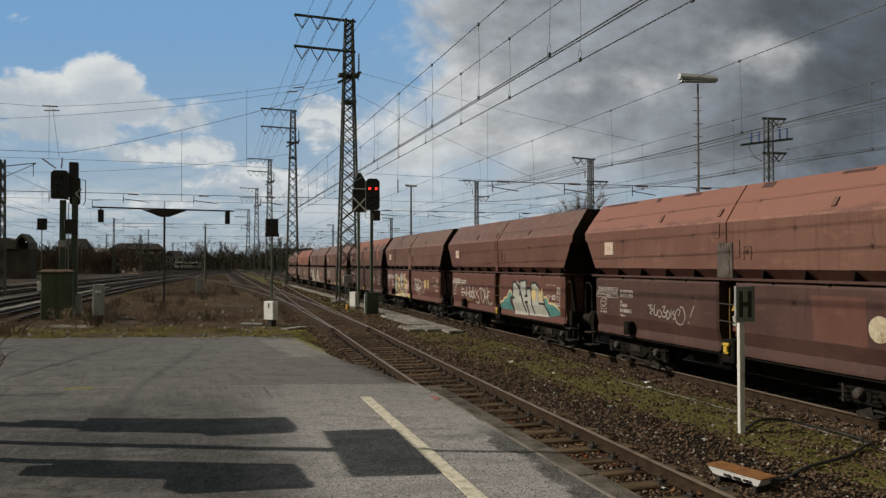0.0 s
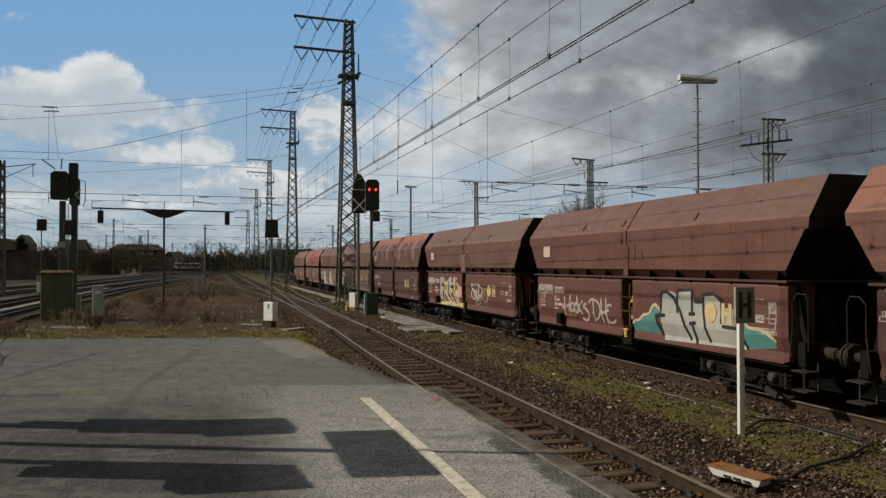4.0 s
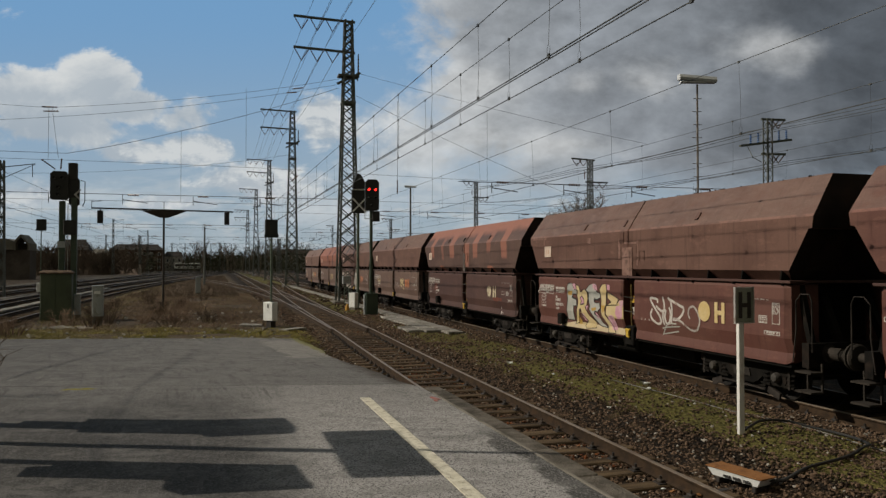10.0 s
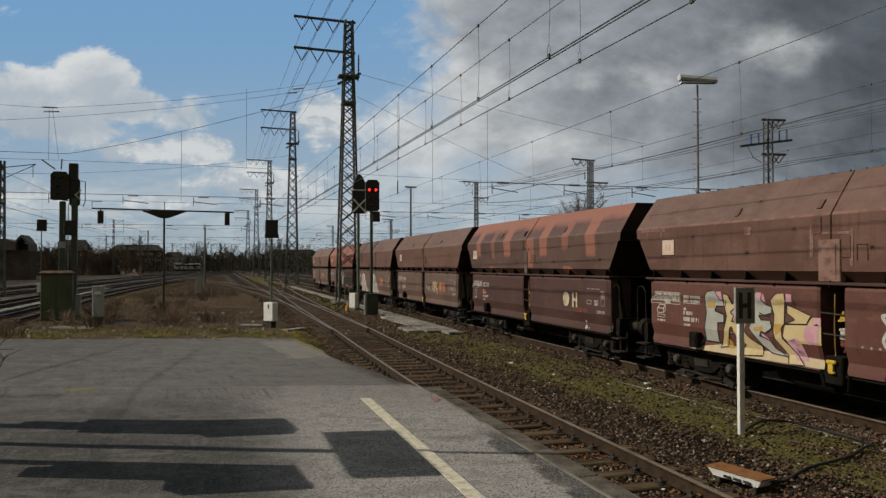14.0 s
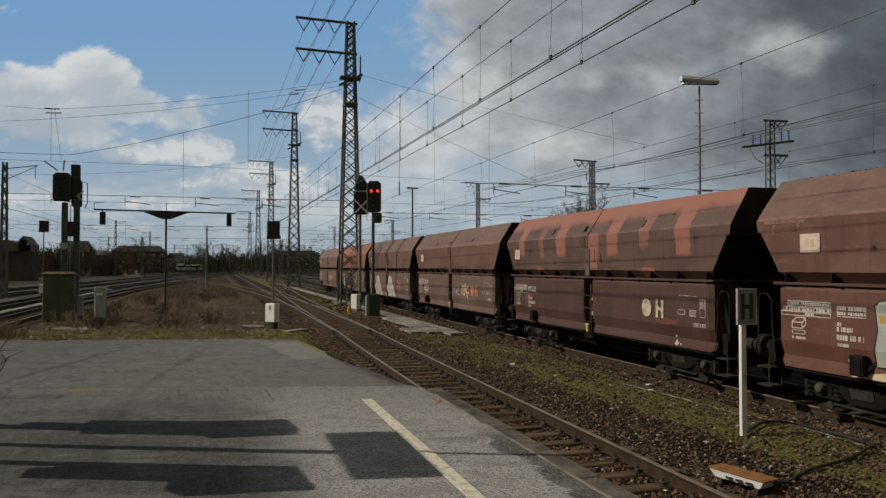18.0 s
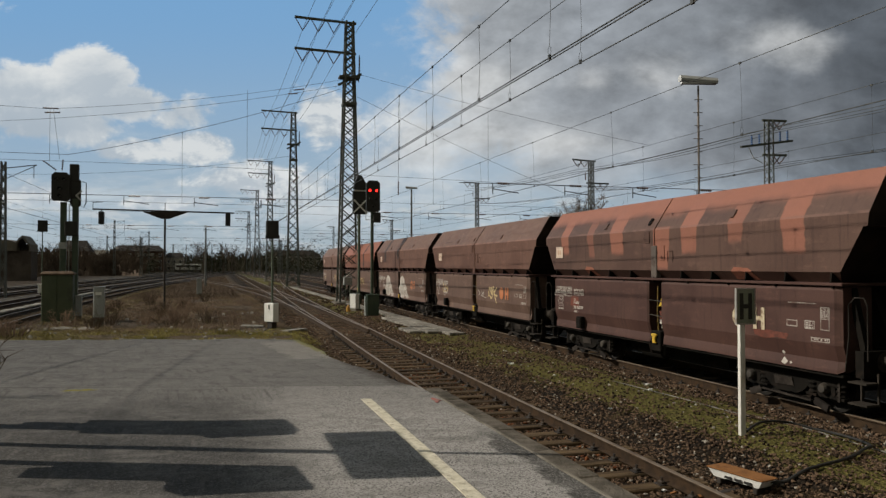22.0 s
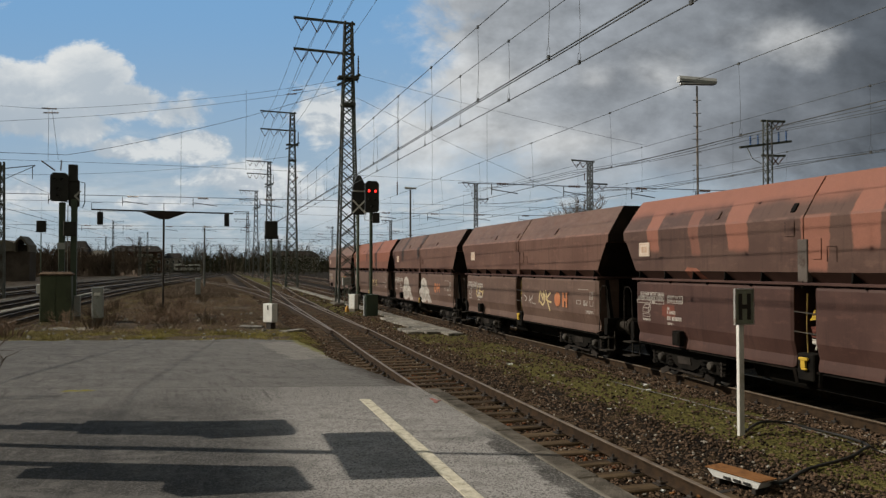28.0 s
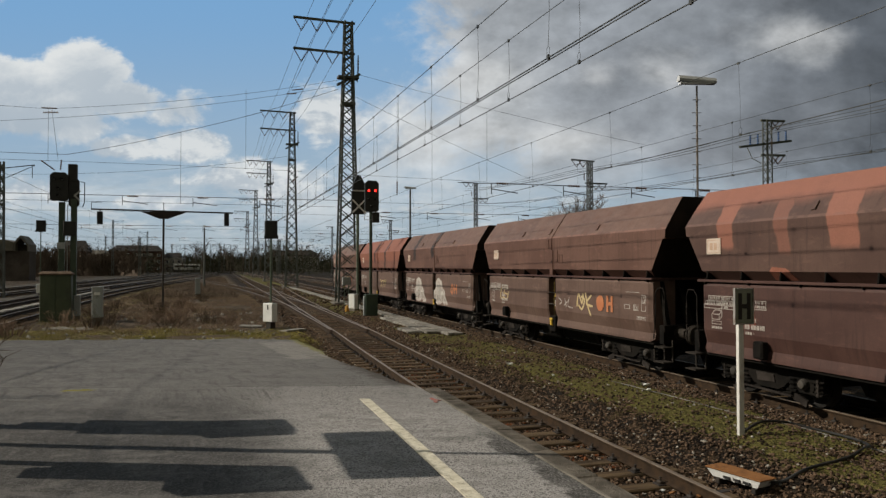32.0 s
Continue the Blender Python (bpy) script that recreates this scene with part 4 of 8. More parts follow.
    pinks = ([(2.95, 2.09), (2.77, 2.1), (2.71, 1.93), (2.88, 1.95)], [(2.35, 1.33), (2.24, 1.24), (2.09, 1.12), (2.25, 1.11), (2.35, 1.24)], [(2.19, 1.52), (2.02, 1.53), (2.09, 1.41)],
             [(1.75, 2.12), (1.57, 2.1), (1.51, 1.95), (1.65, 1.95), (1.75, 2.03)], [(1.63, 1.38), (1.47, 1.32), (1.36, 1.22), (1.51, 1.23)], [(1.0, 2.14), (0.87, 2.11), (0.85, 1.98), (1.0, 1.98)],
             [(0.93, 1.3), (0.75, 1.37), (0.66, 1.28), (0.75, 1.21)], [(0.42, 1.72), (0.21, 1.75), (0.21, 1.61), (0.35, 1.61)], [(0.82, 1.2), (0.66, 1.17), (0.57, 1.01), (0.72, 1.04)])
    pinks += ([(0.56, 1.58), (0.27, 1.64), (0.27, 1.32), (0.48, 1.27), (0.6, 1.4)], [(0.98, 1.28), (0.84, 1.36), (0.62, 1.2), (0.55, 1.0), (0.8, 0.97)])
    for pts in pinks:
        poly_field(g, "spray_patch", pts, 0.0298, spray_pink, "pink sprayed patch")
    bowl = [(2.48, 1.71), (2.37, 1.78), (2.26, 1.7), (2.24, 1.57), (2.45, 1.53), (2.38, 1.64)]
    poly_field(g, "spray_patch", bowl, 0.0302, spray_pink, "pink bowl of a sprayed letter")
    brush(g, "spray_contour", [bowl + bowl[:1], [(1.67, 1.75), (1.52, 1.7), (1.38, 1.7)], [(2.95, 1.75), (2.8, 1.7), (2.66, 1.66)]], 0.024, black_paint, 0.0345, "thin dark stroke inside a letter", False)
    for pts in ([(1.84, 1.47), (1.59, 1.51), (1.58, 1.43), (1.8, 1.4)], [(1.31, 1.57), (1.08, 1.58), (1.12, 1.45), (1.26, 1.38)], [(3.21, 1.87), (2.93, 1.9), (2.97, 1.78), (3.18, 1.76)], [(2.61, 1.22), (2.48, 1.13), (2.44, 1.0), (2.69, 1.0)]):
        poly_field(g, "spray_patch", pts, 0.0301, spray_ochre, "ochre sprayed patch")
    tag = [[(-1.28, 1.76), (-1.26, 1.84), (-1.0, 1.86), (-1.05, 1.76), (-1.22, 1.6), (-1.38, 1.45), (-1.42, 1.34), (-1.3, 1.29), (-1.1, 1.36), (-1.0, 1.48), (-1.07, 1.62)],
           [(-1.48, 1.91), (-1.55, 1.71), (-1.49, 1.48), (-1.55, 1.28)],
           [(-1.22, 1.69), (-1.43, 1.59), (-1.61, 1.62)],
           [(-1.61, 1.62), (-1.57, 1.45), (-1.65, 1.32), (-1.75, 1.37), (-1.79, 1.56), (-1.73, 1.68)],
           [(-1.69, 1.9), (-1.8, 1.8), (-1.84, 1.61), (-1.81, 1.32)],
           [(-1.7, 1.88), (-1.88, 1.82), (-2.1, 1.75), (-2.27, 1.69), (-2.22, 1.56), (-2.05, 1.44), (-1.87, 1.43)]]
    brush(g, "spray_tag", tag, 0.055, chalk_white, 0.023, "white sprayed tag")
    brush(g, "spray_tag", [[(-1.9, 1.46), (-2.19, 1.4), (-2.45, 1.27), (-2.61, 1.24), (-2.75, 1.29), (-2.83, 1.47), (-2.73, 1.66), (-2.6, 1.75), (-2.46, 1.69), (-2.44, 1.57), (-2.5, 1.48)]], 0.045, faded_white, 0.0262, "sweeping tail of the white tag")
    brush(g, "spray_tag", [[(-1.42, 1.2), (-1.7, 1.25), (-2.12, 1.29)], [(-1.45, 1.08), (-1.7, 1.12), (-2.04, 1.18)], [(-1.4, 1.05), (-1.65, 1.3), (-2.0, 1.34)]], 0.03, spray_grey, 0.0225, "thin pale sprayed underline")
    for y in (-0.62, -0.78, -0.94):
        poly_field(g, "spray_fleck", [(y + 0.03, 1.35), (y, 1.38), (y - 0.03, 1.35), (y, 1.335)], 0.023, faded_white)
    oh_letters(g, -3.21, 1.67, 0.57, letter_cream, 0.86, 0.34)
    for y0, y1, z0, z1 in ((4.7, 5.7, 3.37, 3.43), (5.4, 5.5, 3.18, 3.37), (4.82, 4.9, 3.2, 3.37), (0.36, 0.46, 2.75, 3.3), (-0.46, -0.38, 2.6, 3.2), (-0.38, 0.3, 3.12, 3.17), (1.9, 2.1, 3.18, 3.34)):
        part("paint_stroke", Shape().prism([(y0 + 0.02, z0), (y1, z0 + 0.012), (y1 - 0.015, z1), (y0, z1 - 0.01)], -HALF - 0.007, -HALF - 0.003, "x"), post_pink, g, "pale pink stroke of older paint")
    r = random.Random(77)
    lumps = Shape()
    for k in range(90):
        y, q = r.uniform(-5.6, 5.6), r.uniform(0.01, 0.028)
        x = -0.855 + r.uniform(-0.02, 0.03)
        lumps.add([(x + q, y, 4.19), (x, y + q, 4.19), (x - q, y, 4.19), (x, y - q, 4.19), (x + r.uniform(-q, q) * 0.5, y, 4.19 + q)], [(0, 1, 4), (1, 2, 4), (2, 3, 4), (3, 0, 4)])
    part("coal_crumbs", lumps, under_iron, g, "crumbs of coal along the rim")["kind"] = "stuff"


def extra_striped(g):           # wagon with orange fingers
    marks_common(g, 41, False)
    oh_letters(g, -3.18, 1.66, 0.56, letter_stained, 0.95, 0.36)
    poly_field(g, "paint_smear", [(-3.3, 1.45), (-3.7, 1.47), (-4.2, 1.44), (-4.15, 1.34), (-3.9, 1.36), (-3.6, 1.3), (-3.35, 1.36)], 0.024, smear_red, "dull red smear of fresh paint")
    poly_field(g, "paint_smear", [(4.2, 1.78), (3.75, 1.76), (3.72, 1.5), (4.0, 1.46), (4.22, 1.52)], 0.0235, smear_red, "dull red smear of fresh paint")
    for y, z, q in ((-4.05, 0.95, 0.08), (-4.2, 0.94, 0.03), (-4.02, 1.1, 0.04)):
        poly_field(g, "pale_scrap", [(y + q, z - q * 0.4), (y + q * 0.3, z + q * 0.9), (y - q, z), (y - q * 0.2, z - q * 0.7)], 0.024, chalk_white, "flake of white paint")
    for y0, y1 in ((2.83, 3.4), (-3.28, -2.64)):
        part("paint_patch", Shape().prism([(y0 + 0.02, 2.52), (y1 - 0.02, 2.52), (y1 - 0.1, 2.6), (y0 + 0.15, 2.58)], -HALF - 0.006, -HALF - 0.002, "x"), fresh_orange, g, "orange patch of fresh paint")
        part("paint_patch", Shape().add([(-1.2, y0, 2.36), (-1.2, y1, 2.36), (-HALF - 0.006, y1 - 0.03, 2.515), (-HALF - 0.006, y0 + 0.06, 2.515), (-1.19, y0, 2.36), (-1.19, y1, 2.36), (-HALF + 0.004, y1 - 0.03, 2.522), (-HALF + 0.004, y0 + 0.06, 2.522)],
                                        [(0, 1, 2, 3), (7, 6, 5, 4), (0, 4, 5, 1), (1, 5, 6, 2), (2, 6, 7, 3), (3, 7, 4, 0)]), fresh_orange, g, "orange patch of fresh paint")


def extra_plain(g):
    marks_common(g, 51, False)
    brush(g, "spray_tag", [[(4.0, 1.9), (4.15, 1.6), (3.95, 1.5), (3.7, 1.9)], [(3.9, 1.55), (3.55, 1.5), (3.4, 1.75)], [(3.75, 1.7), (3.5, 1.65)]], 0.045, spray_yellow, 0.023, "thin yellow sprayed tag")
    brush(g, "spray_tag", [[(-1.65, 1.5), (-1.75, 1.85), (-1.95, 1.6), (-2.0, 1.85), (-2.1, 1.6)], [(-1.75, 1.55), (-1.95, 1.45), (-2.1, 1.7), (-1.9, 1.8)], [(-2.15, 1.9), (-2.25, 1.6), (-2.45, 1.3)], [(-2.5, 1.85), (-2.2, 1.62), (-2.55, 1.55)]], 0.06, spray_yellow, 0.023, "yellow sprayed tag")
    brush(g, "spray_tag", [[(-0.5, 1.7), (-0.7, 1.6), (-0.55, 1.5)], [(-0.9, 1.7), (-1.0, 1.45)], [(-0.85, 1.5), (-1.15, 1.65)], [(-1.2, 1.75), (-1.1, 1.5), (-1.4, 1.45)]], 0.035, faded_white, 0.023, "faint pale sprayed tag")
    oh_letters(g, -3.2, 1.66, 0.57, spray_orange, 0.86, 0.34)


def extra_streaked(g):          # white sprayed streaks near the middle
    marks_common(g, 61, False)
    for y in (3.45, 0.0):               # two tall rounded letter forms, ragged at the foot
        poly_field(g, "spray_field", [(y + 0.1, 1.0), (y, 1.45), (y - 0.3, 1.62), (y - 0.35, 1.95), (y - 0.75, 2.09), (y - 1.25, 1.96), (y - 1.4, 1.66), (y - 1.75, 1.5), (y - 1.8, 1.12), (y - 2.0, 0.94), (y - 1.5, 0.9), (y - 1.2, 1.05), (y - 0.9, 0.92), (y - 0.45, 0.9)], 0.0228, faded_white, "white sprayed letter field")
        brush(g, "spray_stroke", [[(y - 0.2, 1.05), (y - 0.45, 1.5), (y - 0.5, 1.9), (y - 0.9, 2.0), (y - 1.2, 1.7)], [(y - 1.0, 1.1), (y - 1.3, 1.45), (y - 1.7, 1.2)]], 0.13, chalk_white, 0.0245, "bright white stroke over the field")
        brush(g, "spray_contour", [[(y - 0.45, 1.2), (y - 0.7, 1.55), (y - 0.95, 1.5), (y - 0.9, 1.2)], [(y - 0.75, 1.75), (y - 1.05, 1.7)]], 0.07, spray_grey, 0.0262, "grey strokes inside the white field")
    brush(g, "spray_letters", [[(-2.75, 1.85), (-2.6, 1.55), (-2.8, 1.45), (-2.95, 1.7), (-2.75, 1.85)], [(-3.1, 1.85), (-3.1, 1.45)], [(-3.1, 1.66), (-3.4, 1.66)], [(-3.4, 1.85), (-3.4, 1.45)]], 0.09, spray_orange, 0.024, "orange painted letters O and H", False)


def extra_orange(g):
    marks_common(g, 71, False)
    part("spray_tag", scribble_shape(41, -1.0, 1.6, 1.6, 0.5, 3, 0.06), spray_yellow, g)


TRAIN = [
    (-2, hopper_wagon("oxide-red hopper wagon with orange upper slopes and small tag", coat_topped, coat_low, 1, None, extra_topped, True, post_grey)),
    (-1, hopper_wagon("brown-red hopper wagon with large teal and white graffiti", coat_purple, coat_low_red, 2, None, extra_teal)),
    (0, hopper_wagon("brown hopper wagon with yellow and pink graffiti", coat_brown, coat_low_red, 3, None, extra_piece, True, post_pink)),
    (1, hopper_wagon("brown hopper wagon with bright orange paint fingers", coat_striped, coat_low, 4, None, extra_striped, True, post_grey, 0.36)),
    (2, hopper_wagon("dull brown hopper wagon with orange painted letters", coat_brown, coat_low_dusty, 5, None, extra_plain)),
    (3, hopper_wagon("brown hopper wagon with dark upper streaks and white sprayed fields", coat_dark_streaked, coat_low_dusty, 6, None, extra_streaked)),
    (4, hopper_wagon("orange-red hopper wagon with little dirt", coat_orange, coat_low_dusty, 7, None, extra_orange)),
    (5, hopper_wagon("dusty red-brown hopper wagon at the train's tail", coat_tail, coat_low_dusty, 8, None, extra_plain)),
]
# seconds, place along the track of the belt's near end on the third wagon
ROLL = [(0, 32.16), (1, 29.85), (2, 27.63), (3, 25.49), (4, 23.35), (5, 21.19), (6, 19.02), (7, 16.85), (8, 14.72), (9, 12.66), (10, 10.72),
        (11, 8.91), (12, 7.27), (13, 5.78), (14, 4.45), (15, 3.26), (16, 2.2), (17, 1.24), (18, 0.36), (19, -0.48), (20, -1.29), (21, -2.1),
        (22, -2.92), (23, -3.72), (24, -4.52), (25, -5.31), (26, -6.07), (27, -6.8), (28, -7.5), (29, -8.17), (30, -8.82), (31, -9.45), (32, -10.05)]


def roll_at(t):
    for (t0, a), (t1, b) in zip(ROLL, ROLL[1:]):
        if t <= t1:
            return a + (b - a) * (t - t0) / (t1 - t0)
    return ROLL[-1][1]
# ---------------------------------------------------------------- ground
LEFT_TRACKS = (-10.0, -14.3, -19.5, -24.5)
RIGHT_TRACKS = (17.2, 22.0)


def near_x(y):
    """Centre of the near track, which bends slowly away from the platform."""
    q, f = min(y, 30.0), min(max(y - 30.0, 0.0), 110.0)
    return 4.75 + 0.0065 * q + (0.0005 * q * q if q > 0 else 0.0) + 0.017 * f + 0.00026 * f * f


def ease(u):
    u = min(1.0, max(0.0, u))
    return u * u * (3 - 2 * u)


def branch_x(y):
    """Centre of the track that leaves the near one at a switch."""
    return near_x(28.0) + 0.0045 * (y - 28)


def side_x(y):
    """Centre of the track that swings away to the yard beyond the switch."""
    f = min(y - 49.0, 80.0)
    return 5.56 - 0.03 * f - 0.0006 * f * f - 0.126 * max(0.0, y - 129)


def left_bend(y):
    """How far the yard tracks swing back towards the line in the distance."""
    f = min(max(y - 58.0, 0.0), 50.0)
    return 0.0007 * f * f + 0.07 * max(0.0, y - 108.0)


def ground_z(x, y):
    z = -0.16 + 0.05 * noise.noise((x * 0.5, y * 0.5, 0)) + 0.02 * noise.noise((x * 2.1, y * 2.1, 3))
    for c in (near_x(y), branch_x(y) if y > 30 else near_x(y), side_x(y) if 50 < y < 200 else near_x(y), TRAIN_X, *[c + left_bend(y) for c in LEFT_TRACKS], *RIGHT_TRACKS):
        d = abs(x - c)
        if d < 2.1:
            k = 1.0 if d < 1.35 else (2.1 - d) / 0.75
            z = z * (1 - k) + ((-0.235 if c != TRAIN_X else -0.06) + 0.02 * noise.noise((x * 3, y * 3, 1))) * k
    if 6.3 < x < 9.5:
        z += (0.04 + 0.18 * ease((25 - y) / 8)) * ease((x - 6.3) / 1.1) * ease((9.5 - x) / 0.9)
    return z


def spread(lo, hi, step, far, grow=1.35):
    vals, s = list(np.arange(lo, hi, step)), step
    while vals[-1] < far:
        s *= grow
        vals.append(vals[-1] + s)
    return vals


gy = spread(0.0, 80.0, 0.5, 3200)
gy = [-v for v in reversed(spread(0.5, 12, 0.8, 400))] + gy
gx = spread(0.0, 14.0, 0.35, 2600)
gx = [-v for v in reversed(spread(0.35, 26, 0.5, 2600))] + gx
verts = [(x, y, ground_z(x, y) if abs(x) < 40 and -20 < y < 200 else -0.17) for y in gy for x in gx]
nx = len(gx)
faces = [(j * nx + i, j * nx + i + 1, (j + 1) * nx + i + 1, (j + 1) * nx + i) for j in range(len(gy) - 1) for i in range(nx - 1)]


def ground_mat():
    m = bpy.data.materials.new("yard_ground")
    m.use_nodes = True
    n = Nodes(m.node_tree)
    tc = n.add("ShaderNodeTexCoord").outputs["Object"]
    x, y, z = n.split(tc)
    big, mid, fine = n.noise(tc, 0.35, 5, 0.6), n.noise(tc, 1.8, 6, 0.65), n.noise(tc, 14, 5, 0.7)
    stone = n.add("ShaderNodeTexVoronoi", None, Vector=tc, Scale=17.0).outputs
    ballast = n.mix(n.ramp(stone[0], 0.1, 0.55), (0.03536, 0.02516, 0.01802), (0.0051, 0.003808, 0.002856))
    ballast = n.mix(n.math("MULTIPLY", n.split(stone[1])[0], 0.5), ballast, (0.03944, 0.03196, 0.02516))
    rusty = n.math("MULTIPLY", n.ramp(n.noise(tc, 2.6, 7, 0.7), 0.55, 0.68), n.ramp(n.math("ABSOLUTE", n.math("SUBTRACT", x, 5.4)), 1.1, 0.6))
    ballast = n.mix(n.math("MULTIPLY", rusty, 0.8), ballast, (0.07, 0.028, 0.013))
    yard = n.ramp(n.math("SUBTRACT", x, n.math("MULTIPLY", n.ramp(y, 58.0, 170.0), 6.0)), -7.7, -8.4)
    yard = n.math("MULTIPLY", yard, n.ramp(x, -29.0, -26.5))
    grey_bed = n.mix(n.ramp(n.noise(n.join(n.math("MULTIPLY", x, 1.6), n.math("MULTIPLY", y, 0.25), 0.0), 0.9, 6, 0.65), 0.38, 0.6), (0.03, 0.027, 0.024), (0.125, 0.115, 0.102))
    ballast = n.mix(n.math("MULTIPLY", yard, 0.85), ballast, grey_bed)
    soil = n.mix(mid, (0.032, 0.022, 0.013), (0.06, 0.042, 0.024))
    moss = n.mix(n.ramp(fine, 0.3, 0.7), (0.05, 0.046, 0.014), (0.155, 0.14, 0.045))
    dry = n.mix(fine, (0.058, 0.043, 0.031), (0.125, 0.096, 0.068))
    # moss on the strip between the two near tracks and in patches elsewhere
    strip = n.math("MULTIPLY", n.ramp(x, 6.5, 7.6), n.math("SUBTRACT", 1.0, n.ramp(x, 9.2, 9.8)))
    mossy = n.ramp(n.math("ADD", n.math("MULTIPLY", strip, 0.34), n.math("ADD", n.math("MULTIPLY", big, 0.45), n.math("ADD", n.math("MULTIPLY", mid, 0.5), n.math("MULTIPLY", fine, 0.14)))), 0.66, 0.8)
    c = n.mix(n.math("MULTIPLY", n.ramp(mid, 0.5, 0.62), n.math("SUBTRACT", 1.0, n.math("MULTIPLY", yard, 0.7))), ballast, soil)
    front = n.math("MULTIPLY", n.math("MULTIPLY", n.ramp(x, 4.0, 3.2), n.ramp(y, 36.5, 31.0)), n.ramp(n.math("ADD", mid, n.math("MULTIPLY", fine, 0.3)), 0.4, 0.66))
    mossy = n.math("MAXIMUM", mossy, front)
    c = n.mix(mossy, c, moss)
    # dry grass on the open ground past the ramp
    field = n.math("MULTIPLY", n.ramp(x, 3.6, 2.6), n.ramp(x, -8.6, -7.6))
    field = n.math("MAXIMUM", field, n.math("MULTIPLY", n.ramp(x, -26.5, -28.0), 0.4))
    c = n.mix(n.math("MULTIPLY", field, n.ramp(n.math("ADD", mid, n.math("MULTIPLY", fine, 0.4)), 0.5, 0.72)), c, dry)
    c = n.mix(n.math("MULTIPLY", n.ramp(y, 85.0, 300.0), 0.75), c, (0.02, 0.0175, 0.0135))
    h = n.math("ADD", n.math("MULTIPLY", stone[0], -0.7), fine)
    bp = n.add("ShaderNodeBump", None, Strength=1.0, Distance=0.08, Height=h)
    n.add("ShaderNodeOutputMaterial", None, Surface=n.add("ShaderNodeBsdfPrincipled", None, Base_Color=c, Roughness=0.95, Specular_IOR_Level=0.08, Normal=bp.outputs[0]))
    return m


gm = bpy.data.meshes.new("ground")
gm.from_pydata(verts, [], faces)
gm.materials.append(ground_mat())
gm.polygons.foreach_set("use_smooth", [True] * len(gm.polygons))
tagged(new("ground", gm), "brown ballast, soil and moss of a railway yard", "ground", "", "structure")

# ---------------------------------------------------------------- platform and ramp
Z_P = 0.76


def asphalt_mat():
    m = bpy.data.materials.new("asphalt")
    m.use_nodes = True
    n = Nodes(m.node_tree)
    tc = n.add("ShaderNodeTexCoord").outputs["Object"]
    x, y, z = n.split(tc)
    big, mid = n.noise(tc, 0.28, 5, 0.6), n.noise(tc, 1.3, 6, 0.62)
    ys = n.math("ADD", y, n.math("MULTIPLY", n.math("SUBTRACT", x, 2.8), 0.26))      # runs square to the slanting joint
    grit = n.add("ShaderNodeTexVoronoi", None, Vector=tc, Scale=75.0).outputs
    speck = n.noise(tc, 130.0, 3)
    c = n.mix(n.ramp(big, 0.4, 0.62), (0.034, 0.032, 0.029), (0.064, 0.06, 0.055))
    # long worn lanes along the platform and towards the ramp
    lane = n.noise(n.join(n.math("MULTIPLY", x, 0.35), n.math("MULTIPLY", y, 1.1), 0.0), 1.5, 7, 0.65)
    c = n.mix(n.math("MULTIPLY", n.ramp(lane, 0.42, 0.62), 0.4), c, (0.078, 0.074, 0.068))
    # the newer, lighter surface beside the coping; older and darker towards the ramp
    newer = n.ramp(n.math("ADD", x, n.math("MULTIPLY", n.math("SUBTRACT", mid, 0.5), 1.6)), 0.0, 1.3)
    newer = n.math("MULTIPLY", newer, n.math("SUBTRACT", 1.0, n.ramp(ys, 11.4, 11.55)))
    c = n.mix(n.math("MULTIPLY", newer, 0.9), c, (0.34, 0.322, 0.296))
    c = n.mix(n.math("MULTIPLY", n.ramp(n.math("ADD", ys, n.math("MULTIPLY", mid, 2.0)), 9.5, 12.5), n.math("ADD", 0.25, n.math("MULTIPLY", n.ramp(n.math("ADD", x, n.math("MULTIPLY", mid, 2.5)), -4.0, 2.5), 0.5))), c, (0.19, 0.179, 0.162))
    # a pale patch where the ramp was mended
    mend = n.math("MULTIPLY", n.math("MULTIPLY", n.ramp(n.math("ADD", x, n.math("ADD", n.math("MULTIPLY", n.math("SUBTRACT", mid, 0.5), 0.8), n.math("MULTIPLY", n.math("SUBTRACT", y, 21.0), 0.03))), 1.55, 1.68), n.ramp(n.math("ADD", y, mid), 18.2, 18.7)), n.math("SUBTRACT", 1.0, n.ramp(n.math("ADD", y, n.math("MULTIPLY", mid, 2.0)), 27.5, 28.5)))
    c = n.mix(n.math("MULTIPLY", n.ramp(ys, 11.45, 11.55), 0.35), c, (0.075, 0.07, 0.063))
    c = n.mix(n.math("MULTIPLY", mend, 0.8), c, (0.25, 0.232, 0.2))
    # dark damp stain along the coping
    damp = n.math("MULTIPLY", n.ramp(n.math("ADD", x, n.math("MULTIPLY", n.math("SUBTRACT", mid, 0.5), 0.9)), 2.72, 2.8), n.math("SUBTRACT", 1.0, n.ramp(y, 7.3, 8.6)))
    c = n.mix(n.math("MULTIPLY", damp, 0.95), c, (0.034, 0.03128, 0.0272))
    c = n.mix(n.math("MULTIPLY", n.ramp(mid, 0.6, 0.75), 0.5), c, (0.0578, 0.0544, 0.05032))
    c = n.mix(n.math("MULTIPLY", n.ramp(n.split(grit[1])[0], 0.6, 0.9), n.math("ADD", 0.25, n.math("MULTIPLY", newer, 0.4))), c, (0.2448, 0.2346, 0.2176))
    c = n.mix(n.math("MULTIPLY", n.ramp(n.split(grit[1])[1], 0.55, 0.9), 0.8), c, (0.0408, 0.03876, 0.03604))
    scuff = n.noise(n.join(n.math("MULTIPLY", x, 6.0), n.math("MULTIPLY", y, 0.8), 1.0), 1.6, 8, 0.7)
